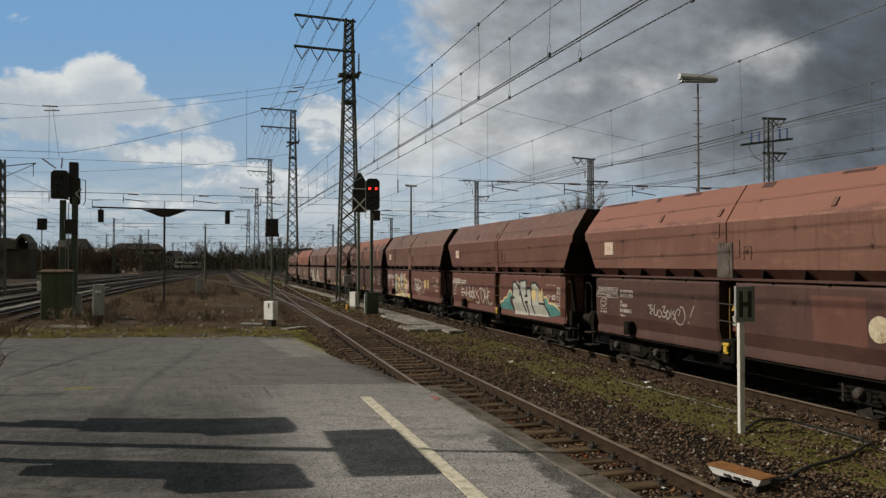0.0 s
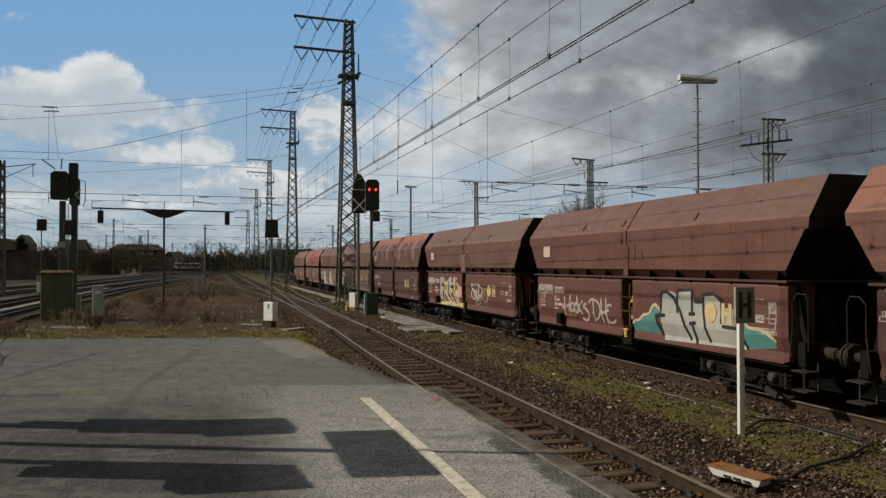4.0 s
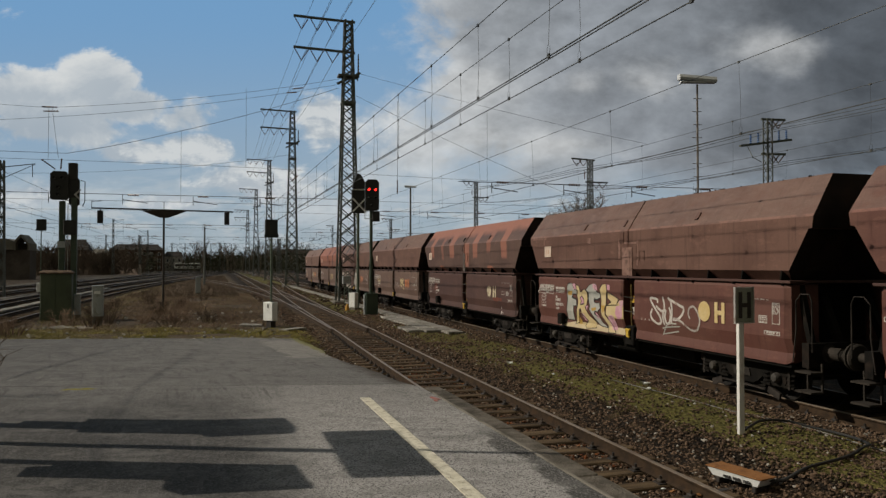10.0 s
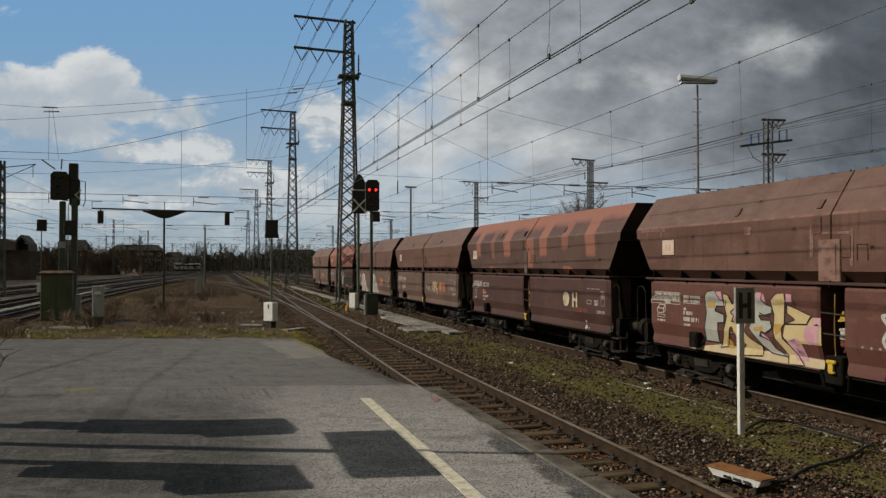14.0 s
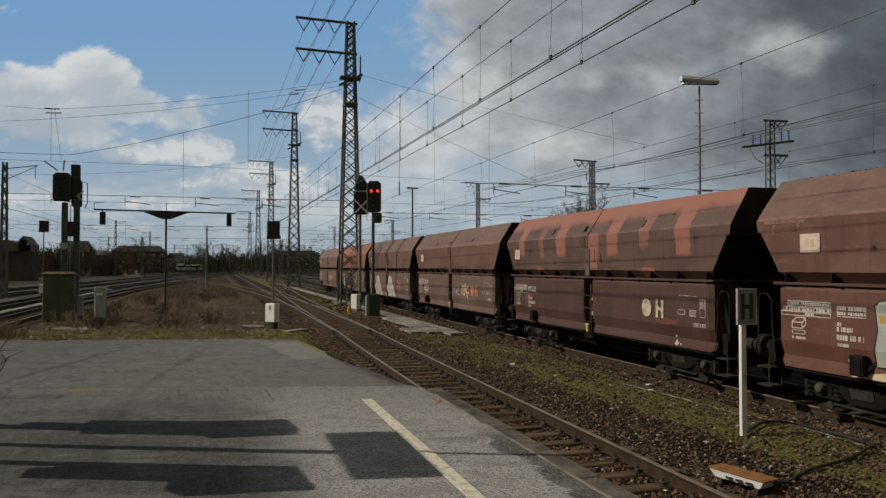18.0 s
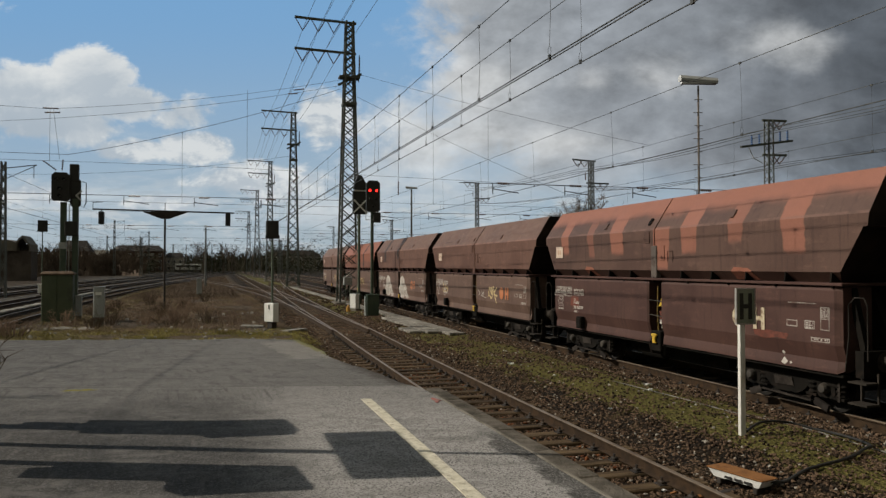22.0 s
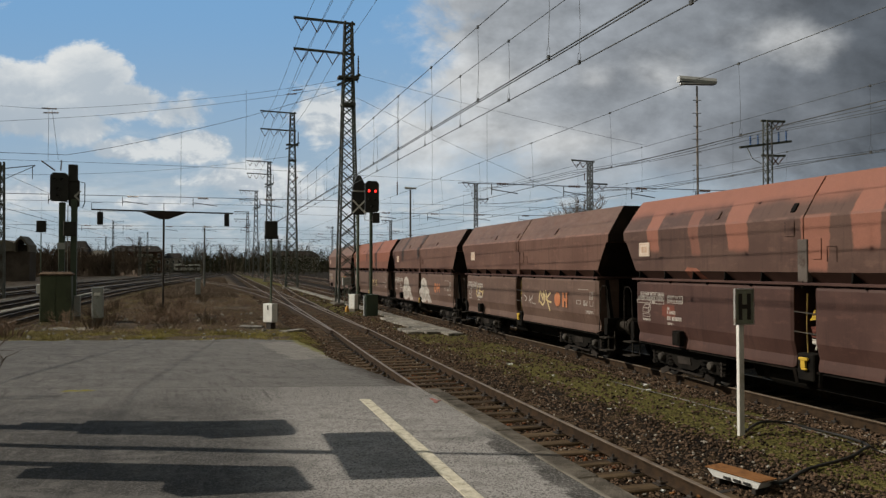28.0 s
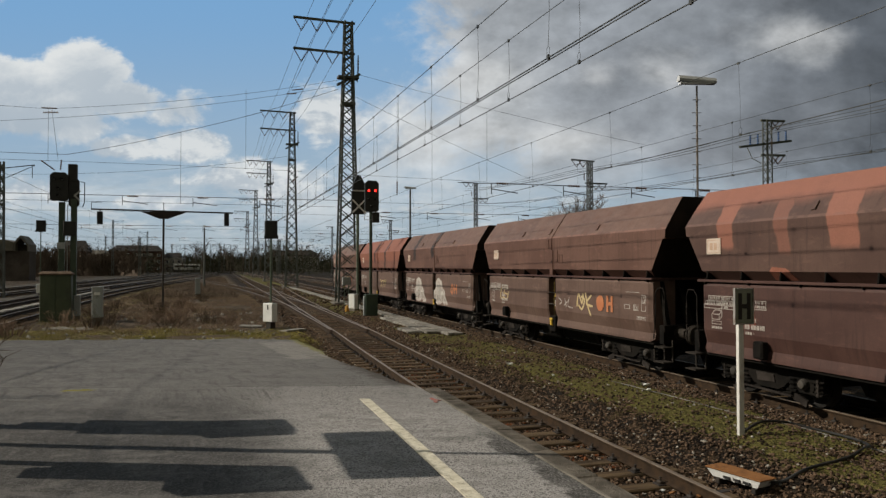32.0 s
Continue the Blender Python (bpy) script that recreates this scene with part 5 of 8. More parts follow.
    c = n.mix(n.math("MULTIPLY", n.ramp(scuff, 0.52, 0.7), 0.3), c, (0.17, 0.16, 0.145))
    cross = n.noise(n.join(n.math("MULTIPLY", x, 0.9), n.math("ADD", n.math("MULTIPLY", y, 1.9), n.math("MULTIPLY", x, 0.4)), 2.0), 1.1, 8, 0.72)
    c = n.mix(n.math("MULTIPLY", n.ramp(cross, 0.5, 0.66), 0.36), c, (0.034, 0.032, 0.029))
    c = n.mix(n.math("MULTIPLY", n.ramp(cross, 0.48, 0.36), 0.45), c, (0.14, 0.132, 0.12))
    pebble = n.noise(tc, 36.0, 5, 0.75)
    c = n.mix(n.math("MULTIPLY", n.ramp(pebble, 0.5, 0.66), n.math("ADD", 0.14, n.math("MULTIPLY", n.ramp(x, -2.0, 1.6), 0.32))), c, (0.24, 0.226, 0.2))
    c = n.mix(n.math("MULTIPLY", n.ramp(pebble, 0.45, 0.33), 0.28), c, (0.024, 0.022, 0.02))
    blot = n.noise(tc, 4.2, 7, 0.7)
    c = n.mix(n.math("MULTIPLY", n.ramp(blot, 0.55, 0.7), 0.35), c, (0.045, 0.042, 0.037))
    c = n.mix(n.math("MULTIPLY", n.ramp(n.noise(tc, 2.1, 8, 0.72), 0.56, 0.68), 0.35), c, (0.18, 0.17, 0.15))
    old = n.math("MULTIPLY", n.ramp(n.math("SUBTRACT", ys, n.math("MULTIPLY", x, 0.9)), 9.0, 13.5), 0.8)
    worn = n.noise(n.join(n.math("MULTIPLY", x, 1.1), n.math("MULTIPLY", ys, 0.55), 4.0), 2.3, 9, 0.74)
    c = n.mix(n.math("MULTIPLY", old, n.math("MULTIPLY", n.ramp(worn, 0.5, 0.66), 0.55)), c, (0.165, 0.155, 0.138))
    c = n.mix(n.math("MULTIPLY", old, n.math("MULTIPLY", n.ramp(worn, 0.47, 0.34), 0.6)), c, (0.028, 0.026, 0.023))
    # fine lanes and patches of the old surface
    lanes = n.noise(n.join(n.math("MULTIPLY", n.math("ADD", x, n.math("MULTIPLY", ys, 0.12)), 2.6), n.math("MULTIPLY", ys, 0.3), 8.0), 2.0, 9, 0.72)
    c = n.mix(n.math("MULTIPLY", old, n.math("MULTIPLY", n.ramp(lanes, 0.54, 0.66), 0.25)), c, (0.15, 0.14, 0.125))
    c = n.mix(n.math("MULTIPLY", old, n.math("MULTIPLY", n.ramp(lanes, 0.46, 0.36), 0.6)), c, (0.026, 0.024, 0.021))
    # scrape marks and lanes before the joint
    scrape = n.math("MULTIPLY", n.math("MULTIPLY", n.ramp(ys, 10.1, 10.3), n.ramp(ys, 11.4, 11.1)), n.math("MULTIPLY", n.ramp(x, -0.9, -0.6), n.ramp(x, 1.0, 0.7)))
    groove = n.noise(n.join(n.math("MULTIPLY", n.math("ADD", x, n.math("MULTIPLY", y, 0.06)), 9.0), n.math("MULTIPLY", y, 0.5), 0.0), 1.4, 5, 0.6)
    c = n.mix(n.math("MULTIPLY", scrape, n.math("MULTIPLY", n.ramp(groove, 0.5, 0.62), 0.45)), c, (0.03, 0.028, 0.025))
    # moss in the joint of the ramp and along its broken edge
    moss_edge = n.math("MULTIPLY", n.ramp(n.math("ADD", x, n.math("MULTIPLY", blot, 0.9)), 3.05, 3.2), n.ramp(y, 17.0, 19.0))
    c = n.mix(n.math("MULTIPLY", moss_edge, 0.85), c, (0.13, 0.12, 0.025))
    dirt_edge = n.math("MULTIPLY", n.math("MULTIPLY", n.ramp(n.math("ADD", x, n.math("MULTIPLY", blot, 1.0)), 3.0, 3.3), n.ramp(y, 11.0, 12.0)), n.ramp(y, 19.0, 16.5))
    c = n.mix(n.math("MULTIPLY", dirt_edge, 0.8), c, (0.042, 0.034, 0.026))
    # cracks
    warp = n.add("ShaderNodeVectorMath", {"operation": "ADD"}, i0=tc, i1=n.add("ShaderNodeTexNoise", None, Vector=tc, Scale=1.7, Detail=5.0).outputs[1]).outputs[0]
    ck = n.add("ShaderNodeTexVoronoi", {"feature": "DISTANCE_TO_EDGE"}, Vector=warp, Scale=0.33).outputs[0]
    crack = n.math("MULTIPLY", n.math("SUBTRACT", 1.0, n.ramp(ck, 0.002, 0.008)), n.math("MULTIPLY", n.ramp(big, 0.55, 0.65), 0.5))
    joint = n.math("SUBTRACT", 1.0, n.ramp(n.math("ABSOLUTE", n.math("SUBTRACT", ys, n.math("ADD", 11.44, n.math("MULTIPLY", mid, 0.12)))), 0.008, 0.03))
    crack = n.math("MAXIMUM", crack, joint)
    tuft = n.math("MULTIPLY", n.math("MULTIPLY", n.ramp(n.math("ABSOLUTE", n.math("SUBTRACT", y, 12.45)), 0.13, 0.05), n.ramp(n.math("ABSOLUTE", n.math("ADD", x, 1.95)), 0.28, 0.16)), n.ramp(blot, 0.4, 0.5))
    c = n.mix(tuft, c, (0.16, 0.14, 0.02))
    c = n.mix(n.math("MULTIPLY", crack, 0.8), c, (0.0306, 0.0306, 0.0204))
    g = n.math("ADD", 0.75, n.math("MULTIPLY", speck, 0.5))
    c = n.mix(1.0, c, n.join(g, g, g), "MULTIPLY")
    c = n.mix(1.0, c, (1.01, 1.03, 1.1), "MULTIPLY")
    h = n.math("SUBTRACT", n.math("ADD", n.math("MULTIPLY", grit[0], 0.6), n.math("MULTIPLY", speck, 0.5)), n.math("MULTIPLY", crack, 2.0))
    bp = n.add("ShaderNodeBump", None, Strength=0.6, Distance=0.014, Height=h)
    n.add("ShaderNodeOutputMaterial", None, Surface=n.add("ShaderNodeBsdfPrincipled", None, Base_Color=c, Roughness=0.9, Specular_IOR_Level=0.15, Normal=bp.outputs[0]))
    return m


asphalt = asphalt_mat()
concrete = stuff_mat("concrete", (0.114, 0.105, 0.09), (0.156, 0.144, 0.126), 0.9, 0, 1.6, 60, 0.5, (0.06, 0.054, 0.042), 0.5, 1.2, vary=0.15)
coping_stone = stuff_mat("coping_stone", (0.066, 0.058, 0.048), (0.125, 0.11, 0.092), 0.92, 0, 3.5, 38, 0.9, (0.0408, 0.0360, 0.0264), 0.65, 3.2, vary=0.12, size=0.02)
pale_concrete = stuff_mat("pale_concrete", (0.2164, 0.2061, 0.1855), (0.2679, 0.2576, 0.2370), 0.9, 0, 1.2, 50, 0.4, (0.1287, 0.1185, 0.0927), 0.5, 1.0, vary=0.12)
line_paint = stuff_mat("line_paint", (0.45, 0.42, 0.335), (0.56, 0.53, 0.44), 0.85, 0, 9.0, 60, 0.4, (0.24, 0.225, 0.19), 0.5, 14.0)


def ramp_z(y):
    """Height of the paved surface: level, then a ramp down to the yard."""
    return Z_P if y < 11.3 else max(-0.04, Z_P - (y - 11.3) * (Z_P + 0.04) / 15.6)


def paved_edge(y):
    base = 3.03 if y < 10.6 else 3.03 - 0.17 * min(1, (y - 10.6) / 1.2)
    base -= 0.2 * ease((y - 14.5) / 3.2) * ease((21.5 - y) / 3.0)      # a bite out of the edge half-way down the ramp
    return base + (0.0 if y < 10.6 else 0.07 * noise.noise((y * 1.3, 2, 0)) + 0.03 * noise.noise((y * 5.0, 4, 0)))


py = list(np.arange(-16, 10.6, 1.0)) + list(np.arange(10.6, 28.2, 0.4))
pv, pf = [], []
cols = [-34, -26, -20, -16, -13] + [round(-11.5 + 0.55 * k, 2) for k in range(25)] + [None]
for y in py:
    for cxx in cols:
        xx = paved_edge(y) if cxx is None else cxx
        yy = y
        if y > 11.2:                    # the ramp begins and ends at a slant; its far end is ragged
            yy = y + (xx - 2.8) * -0.26 + ((0.55 * noise.noise((xx * 0.6, 5, 0)) + 0.45 * noise.noise((xx * 1.9, 5, 1))) * (y - 24) / 4 if y > 24 else 0.0)
        pv.append((xx, yy, ramp_z(y) + 0.012 * noise.noise((xx * 0.6, yy * 0.6, 7))))
nc = len(cols)
pf = [(j * nc + i, j * nc + i + 1, (j + 1) * nc + i + 1, (j + 1) * nc + i) for j in range(len(py) - 1) for i in range(nc - 1)]
# skirt down into the ground along the track side and the far end
base = len(pv)
for j, y in enumerate(py):
    p = pv[j * nc + nc - 1]
    pv.append((p[0] - 0.02, p[1], -0.5))
for j in range(len(py) - 1):
    pf.append((j * nc + nc - 1, base + j, base + j + 1, (j + 1) * nc + nc - 1))
pm = bpy.data.meshes.new("platform")
pm.from_pydata(pv, [], pf)
pm.materials.append(asphalt)
platform = tagged(new("platform", pm), "grey cracked asphalt platform with a ramp at its end", "platform", "", "structure")
part("edge_line", Shape().prism([(1.905, -14), (2.04, -14), (2.068, 10.33), (1.932, 10.37)], Z_P + 0.008, Z_P + 0.016, "z"), line_paint, platform, "worn cream safety line")
part("mortar_joint", Shape().loft([[(3.012 + 0.012 * noise.noise((y * 2.1, 1, 0)), y, Z_P - 0.02), (3.012 + 0.012 * noise.noise((y * 2.1, 1, 0)), y, Z_P + 0.014 + 0.006 * noise.noise((y * 3, 2, 0))), (3.036, y, Z_P + 0.014), (3.036, y, Z_P - 0.02)] for y in [-14 + 0.25 * k for k in range(99)]]), concrete, platform, "pale mortar joint beside the coping")
wall = Shape().box((3.05, -16, -0.5), (3.2, 11.4, Z_P - 0.18))
part("edge_wall", wall, concrete, platform, "concrete wall under the coping")

# ---------------------------------------------------------------- tracks


def rail_section(x, y0, y1, bend=None, step=4.0):
    foot, head = Shape(), Shape()
    ys = list(np.arange(y0, y1, step)) + [y1]
    prof = [(-0.062, -0.172), (0.062, -0.172), (0.062, -0.16), (0.012, -0.14), (0.01, -0.045), (0.034, -0.035), (0.034, -0.012), (-0.034, -0.012), (-0.034, -0.035), (-0.01, -0.045), (-0.012, -0.14), (-0.062, -0.16)]
    cap = [(-0.034, -0.012), (0.034, -0.012), (0.033, -0.003), (0.026, 0.0), (-0.026, 0.0), (-0.033, -0.003)]

    def at(y):
        return x + (bend(y) if bend else 0.0)
    foot.loft([[(at(y) + a, y, b) for a, b in prof] for y in ys])
    head.loft([[(at(y) + a, y, b + 0.0005) for a, b in cap] for y in ys])
    return foot, head


def track(name, x, y0, y1, label, bend=None, step=40.0, gauge=0.7525):
    t = thing(name, label, "railway track", kind="structure")
    for s in (-gauge, gauge):
        foot, head = rail_section(x + s, y0, y1, bend, step)
        r = part("rail", foot, rail_steel, t, "rusty steel rail")
        part("rail_head", head, rail_head, r, "polished running surface")
    return t


def sleeper_shape():
    s = Shape()
    s.box((-1.3, -0.13, -0.36), (1.3, 0.13, -0.182), 0.018)
    return s


def fastening_shape():
    s = Shape()
    for c in (-0.7525, 0.7525):
        s.box((c - 0.17, -0.08, -0.182), (c + 0.17, 0.08, -0.168))
        for d in (-0.1, 0.1):
            s.box((c + d - 0.035, -0.05, -0.168), (c + d + 0.035, 0.05, -0.13), 0.01)
            s.lathe([(0.018, -0.13), (0.018, -0.085)], 6, (c + d, 0, 0))
    return s


near_track = track("near_track", 0.0, -14, 420, "rusty track on wooden sleepers beside the platform", near_x, 2.0)
train_track = track("train_track", TRAIN_X, -16, 420, "track under the freight train")
train_track.matrix_basis = pose(0, 0, TRAIN_Z)
side_track = track("side_track", 0.0, 45, 200, "track swinging away beyond the switch", side_x, 2.0)
branch_track = track("branch_track", 0.0, 31, 260, "track branching off the near one at a switch", branch_x, 3.0)
for k, x in enumerate(LEFT_TRACKS):
    track("yard_track", x, -16, 420, "dark yard track beyond the dry grass", left_bend, 8.0)
for x in RIGHT_TRACKS:
    track("yard_track", x, -16, 420, "yard track behind the train")


def rows_of_sleepers(name, x, y0, y1, bend=None):
    s = Shape()
    y = y0
    while y < y1:
        cx = x + (bend(y) if bend else 0)
        s.box((cx - 1.3, y - 0.13, -0.36), (cx + 1.3, y + 0.13, -0.182))
        y += 0.63
    return s


# ---------------------------------------------------------------- sky backdrop


def sky_mat():
    """Broken March cloud: blue gap, bright cumulus, grey cover. Emission only, it is the sky."""
    m = bpy.data.materials.new("cloudy_sky")
    m.use_nodes = True
    n = Nodes(m.node_tree)
    tc = n.add("ShaderNodeTexCoord").outputs["Object"]
    rot = n.add("ShaderNodeVectorRotate", {"rotation_type": "Z_AXIS"}, Vector=tc, Angle=radians(YAW)).outputs[0]
    x, y, z = n.split(rot)
    u, v = n.math("DIVIDE", x, y), n.math("DIVIDE", z, y)
    flat = n.join(u, n.math("MULTIPLY", v, 1.5), 0.0)
    puff = n.noise(flat, 9.0, 12, 0.65, 0.2)
    lit = n.noise(n.join(n.math("ADD", u, -0.012), n.math("ADD", n.math("MULTIPLY", v, 1.5), 0.022), 0.0), 9.0, 10, 0.62, 0.2)
    soft = n.noise(flat, 3.0, 8, 0.58, 0.3)
    wisp = n.noise(n.join(u, n.math("MULTIPLY", v, 3.2), 3.0), 6.0, 9, 0.64, 0.3)
    relief = n.math("MULTIPLY", n.math("SUBTRACT", puff, lit), 3.2)      # heads turned to the sun are lighter

    def lump(cu, cv, a, b, amount=1.0):
        """An elliptical mass of cloud round a direction: 1 in its middle, 0 at its rim."""
        du = n.math("DIVIDE", n.math("SUBTRACT", u, cu), a)
        dv = n.math("DIVIDE", n.math("SUBTRACT", v, cv), b)
        d = n.math("SQRT", n.math("ADD", n.math("MULTIPLY", du, du), n.math("MULTIPLY", dv, dv)))
        return n.math("MULTIPLY", n.math("SUBTRACT", 1.0, d), amount)

    def group(*lumps):
        g = lump(*lumps[0])
        for q in lumps[1:]:
            g = n.math("MAXIMUM", g, lump(*q))
        return g

    high = group((-0.57, 0.222, 0.11, 0.045), (-0.455, 0.238, 0.065, 0.045), (-0.42, 0.208, 0.075, 0.03), (-0.345, 0.195, 0.05, 0.028, 0.5), (-0.517, 0.185, 0.14, 0.035, 0.8), (-0.572, 0.333, 0.02, 0.01, 0.14))
    low = group((-0.40, 0.147, 0.055, 0.02), (-0.332, 0.151, 0.055, 0.025), (-0.228, 0.105, 0.11, 0.03, 0.7), (-0.16, 0.187, 0.055, 0.045, 0.6), (-0.348, 0.08, 0.1, 0.012, 0.8), (-0.56, 0.09, 0.1, 0.02, 0.5))
    mass = n.math("MAXIMUM", high, low)
    dens = n.math("ADD", mass, n.math("MULTIPLY", n.math("SUBTRACT", puff, 0.5), 2.0))
    white = n.ramp(dens, 0.02, 0.34)
    # grey cover on one side of a slanting, ragged line
    rim = n.math("ADD", -0.17, n.math("MULTIPLY", n.ramp(v, 0.15, 0.28), 0.13))
    inside = n.math("ADD", n.math("SUBTRACT", u, rim), n.math("ADD", n.math("MULTIPLY", n.math("SUBTRACT", soft, 0.5), 0.55), n.math("MULTIPLY", n.math("SUBTRACT", puff, 0.5), 0.35)))
    grey = n.math("MULTIPLY", n.ramp(inside, -0.03, 0.1), n.ramp(n.math("ADD", v, n.math("MULTIPLY", n.math("SUBTRACT", soft, 0.5), 0.3)), 0.03, 0.15))
    hole = group((0.055, 0.125, 0.09, 0.05), (0.15, 0.075, 0.12, 0.03, 0.8), (-0.02, 0.2, 0.05, 0.04, 0.7))
    grey = n.math("MULTIPLY", grey, n.math("SUBTRACT", 1.0, n.math("MULTIPLY", n.ramp(n.math("ADD", hole, n.math("MULTIPLY", n.math("SUBTRACT", puff, 0.5), 2.2)), 0.1, 0.9), 0.75)))
    # clear air: deeper blue above, pale at the horizon
    blue = n.mix(n.ramp(v, 0.0, 0.36), (0.36, 0.445, 0.505), (0.18, 0.36, 0.6))
    thin = n.math("MULTIPLY", n.ramp(wisp, 0.46, 0.7), n.math("SUBTRACT", 1.0, n.ramp(v, 0.08, 0.24)))
    blue = n.mix(n.math("MULTIPLY", thin, 0.7), blue, (0.55, 0.61, 0.65))
    rows = n.noise(n.join(u, n.math("MULTIPLY", v, 5.0), 6.0), 13.0, 10, 0.66, 0.3)      # small flat clouds low down
    low_rows = n.math("SUBTRACT", 1.0, n.ramp(v, 0.07, 0.13))
    blue = n.mix(n.math("MULTIPLY", n.math("MULTIPLY", n.ramp(rows, 0.5, 0.62), low_rows), 0.75), blue, (0.52, 0.56, 0.58))
    blue = n.mix(n.math("MULTIPLY", n.math("MULTIPLY", n.ramp(rows, 0.47, 0.36), low_rows), 0.55), blue, (0.34, 0.4, 0.45))
    shade = n.math("ADD", n.math("MULTIPLY", n.ramp(v, 0.15, 0.3), 0.8), n.math("MULTIPLY", relief, 0.8))
    shade = n.math("ADD", shade, n.math("MULTIPLY", n.math("SUBTRACT", 0.35, mass), 0.9))
    small = n.ramp(n.math("ADD", low, n.math("MULTIPLY", relief, 2.6)), -0.3, 0.9)
    shade = n.math("MAXIMUM", shade, n.math("MULTIPLY", small, 0.95))
    shade = n.math("ADD", shade, n.math("MULTIPLY", n.math("SUBTRACT", n.noise(flat, 4.5, 4, 0.5), 0.5), 1.3))
    body = n.mix(n.math("ADD", n.math("MULTIPLY", shade, 0.75), 0.12, clamp=True), (0.385, 0.45, 0.515), (0.69, 0.715, 0.72))
    c = n.mix(white, blue, body)
    # the cover: pale towards the gap and low down, slate farther round
    depth = n.math("ADD", n.math("ADD", u, n.math("MULTIPLY", n.math("SUBTRACT", v, 0.2), 0.5)), n.math("MULTIPLY", n.math("SUBTRACT", soft, 0.5), 0.45))
    dark = n.mix(n.ramp(depth, -0.08, 0.22), (0.59, 0.615, 0.63), (0.28, 0.305, 0.335))
    dark = n.mix(n.ramp(depth, 0.2, 0.55), dark, (0.1, 0.114, 0.132))
    glow = group((0.42, 0.29, 0.10, 0.05), (0.26, 0.24, 0.09, 0.045), (0.18, 0.235, 0.07, 0.035), (0.05, 0.24, 0.12, 0.06), (0.15, 0.16, 0.2, 0.04))
    billow = n.noise(flat, 5.0, 9, 0.56, 0.1)
    glow = n.ramp(n.math("ADD", glow, n.math("MULTIPLY", n.math("SUBTRACT", billow, 0.5), 2.6)), 0.1, 1.1)
    dark = n.mix(n.math("MULTIPLY", glow, 0.75), dark, (0.56, 0.57, 0.57))
    billow2 = n.noise(n.join(n.math("ADD", u, -0.02), n.math("ADD", n.math("MULTIPLY", v, 1.5), 0.035), 0.0), 5.0, 9, 0.56, 0.1)
    k = n.math("ADD", 1.0, n.math("ADD", n.math("MULTIPLY", relief, 0.3), n.math("MULTIPLY", n.math("SUBTRACT", billow, billow2), 1.5)))
    dark = n.mix(1.0, dark, n.join(k, k, k), "MULTIPLY")
    c = n.mix(grey, c, dark)
    c = n.mix(n.math("MULTIPLY", n.math("SUBTRACT", 1.0, n.ramp(v, -0.01, 0.07)), 0.5), c, (0.39, 0.44, 0.465))
    n.add("ShaderNodeOutputMaterial", None, Surface=n.add("ShaderNodeEmission", None, Color=c, Strength=1.05))
    return m


SKY_R = 4000.0
sv, sf = [], []
na, ne = 40, 20
for j in range(ne + 1):
    el = radians(-4 + 58 * j / ne)
    for i in range(na + 1):
        az = radians(YAW - 55 + 110 * i / na)
        sv.append((SKY_R * math.sin(az) * math.cos(el), SKY_R * math.cos(az) * math.cos(el), SKY_R * math.sin(el)))
sf = [(j * (na + 1) + i, j * (na + 1) + i + 1, (j + 1) * (na + 1) + i + 1, (j + 1) * (na + 1) + i) for j in range(ne) for i in range(na)]
sm = bpy.data.meshes.new("backdrop")
sm.from_pydata(sv, [], sf)
sm.polygons.foreach_set("use_smooth", [True] * len(sf))
sm.materials.append(sky_mat())
sky_backdrop = tagged(new("backdrop", sm), "blue sky with white cumulus and grey cloud cover", "sky", "", "structure")


def drift():
    """The clouds come slowly nearer."""
    d = Vector((math.sin(radians(6)), math.cos(radians(6)), 0)) * -260
    walk(sky_backdrop, [(0, pose(0, 0, 0)), (32, pose(d.x, d.y, 0))])
# ---------------------------------------------------------------- catenary masts
insulator_brown = stuff_mat("insulator_brown", (0.07, 0.04, 0.03), (0.1, 0.055, 0.04), 0.35, 0, 3, 50, 0.1)
insulator_blue = stuff_mat("insulator_blue", (0.06, 0.12, 0.28), (0.08, 0.15, 0.32), 0.4, 0, 3, 50, 0.1)
lens_dark = stuff_mat("lens_dark", (0.012, 0.012, 0.014), (0.02, 0.02, 0.022), 0.2, 0, 3, 50, 0.02)
red_light = glow_mat("red_light", (1.0, 0.02, 0.015), 5.0)
brick_red = stuff_mat("brick_red", (0.0510, 0.0306, 0.0238), (0.0765, 0.0425, 0.0340), 0.9, 0, 0.8, 6, 0.2, (0.0425, 0.0340, 0.0272), 0.4, 0.3)
render_pale = stuff_mat("render_pale", (0.252, 0.24, 0.222), (0.3, 0.288, 0.264), 0.85, 0, 0.5, 6, 0.1, (0.15, 0.138, 0.12), 0.35, 0.3)
roof_dark = stuff_mat("roof_dark", (0.0236, 0.0213, 0.0198), (0.0378, 0.0331, 0.0307), 0.85, 0, 0.6, 6, 0.2)
roof_slate = stuff_mat("roof_slate", (0.0230, 0.0211, 0.0202), (0.0365, 0.0326, 0.0298), 0.9, 0, 0.6, 6, 0.2)
roof_felt = stuff_mat("roof_felt", (0.1224, 0.1142, 0.09792), (0.1632, 0.151, 0.1306), 0.85, 0, 0.6, 6, 0.2)
wall_brown = stuff_mat("wall_brown", (0.066, 0.055, 0.05), (0.098, 0.083, 0.075), 0.9, 0, 0.4, 5, 0.2, (0.0643, 0.0536, 0.0428), 0.5, 0.2)
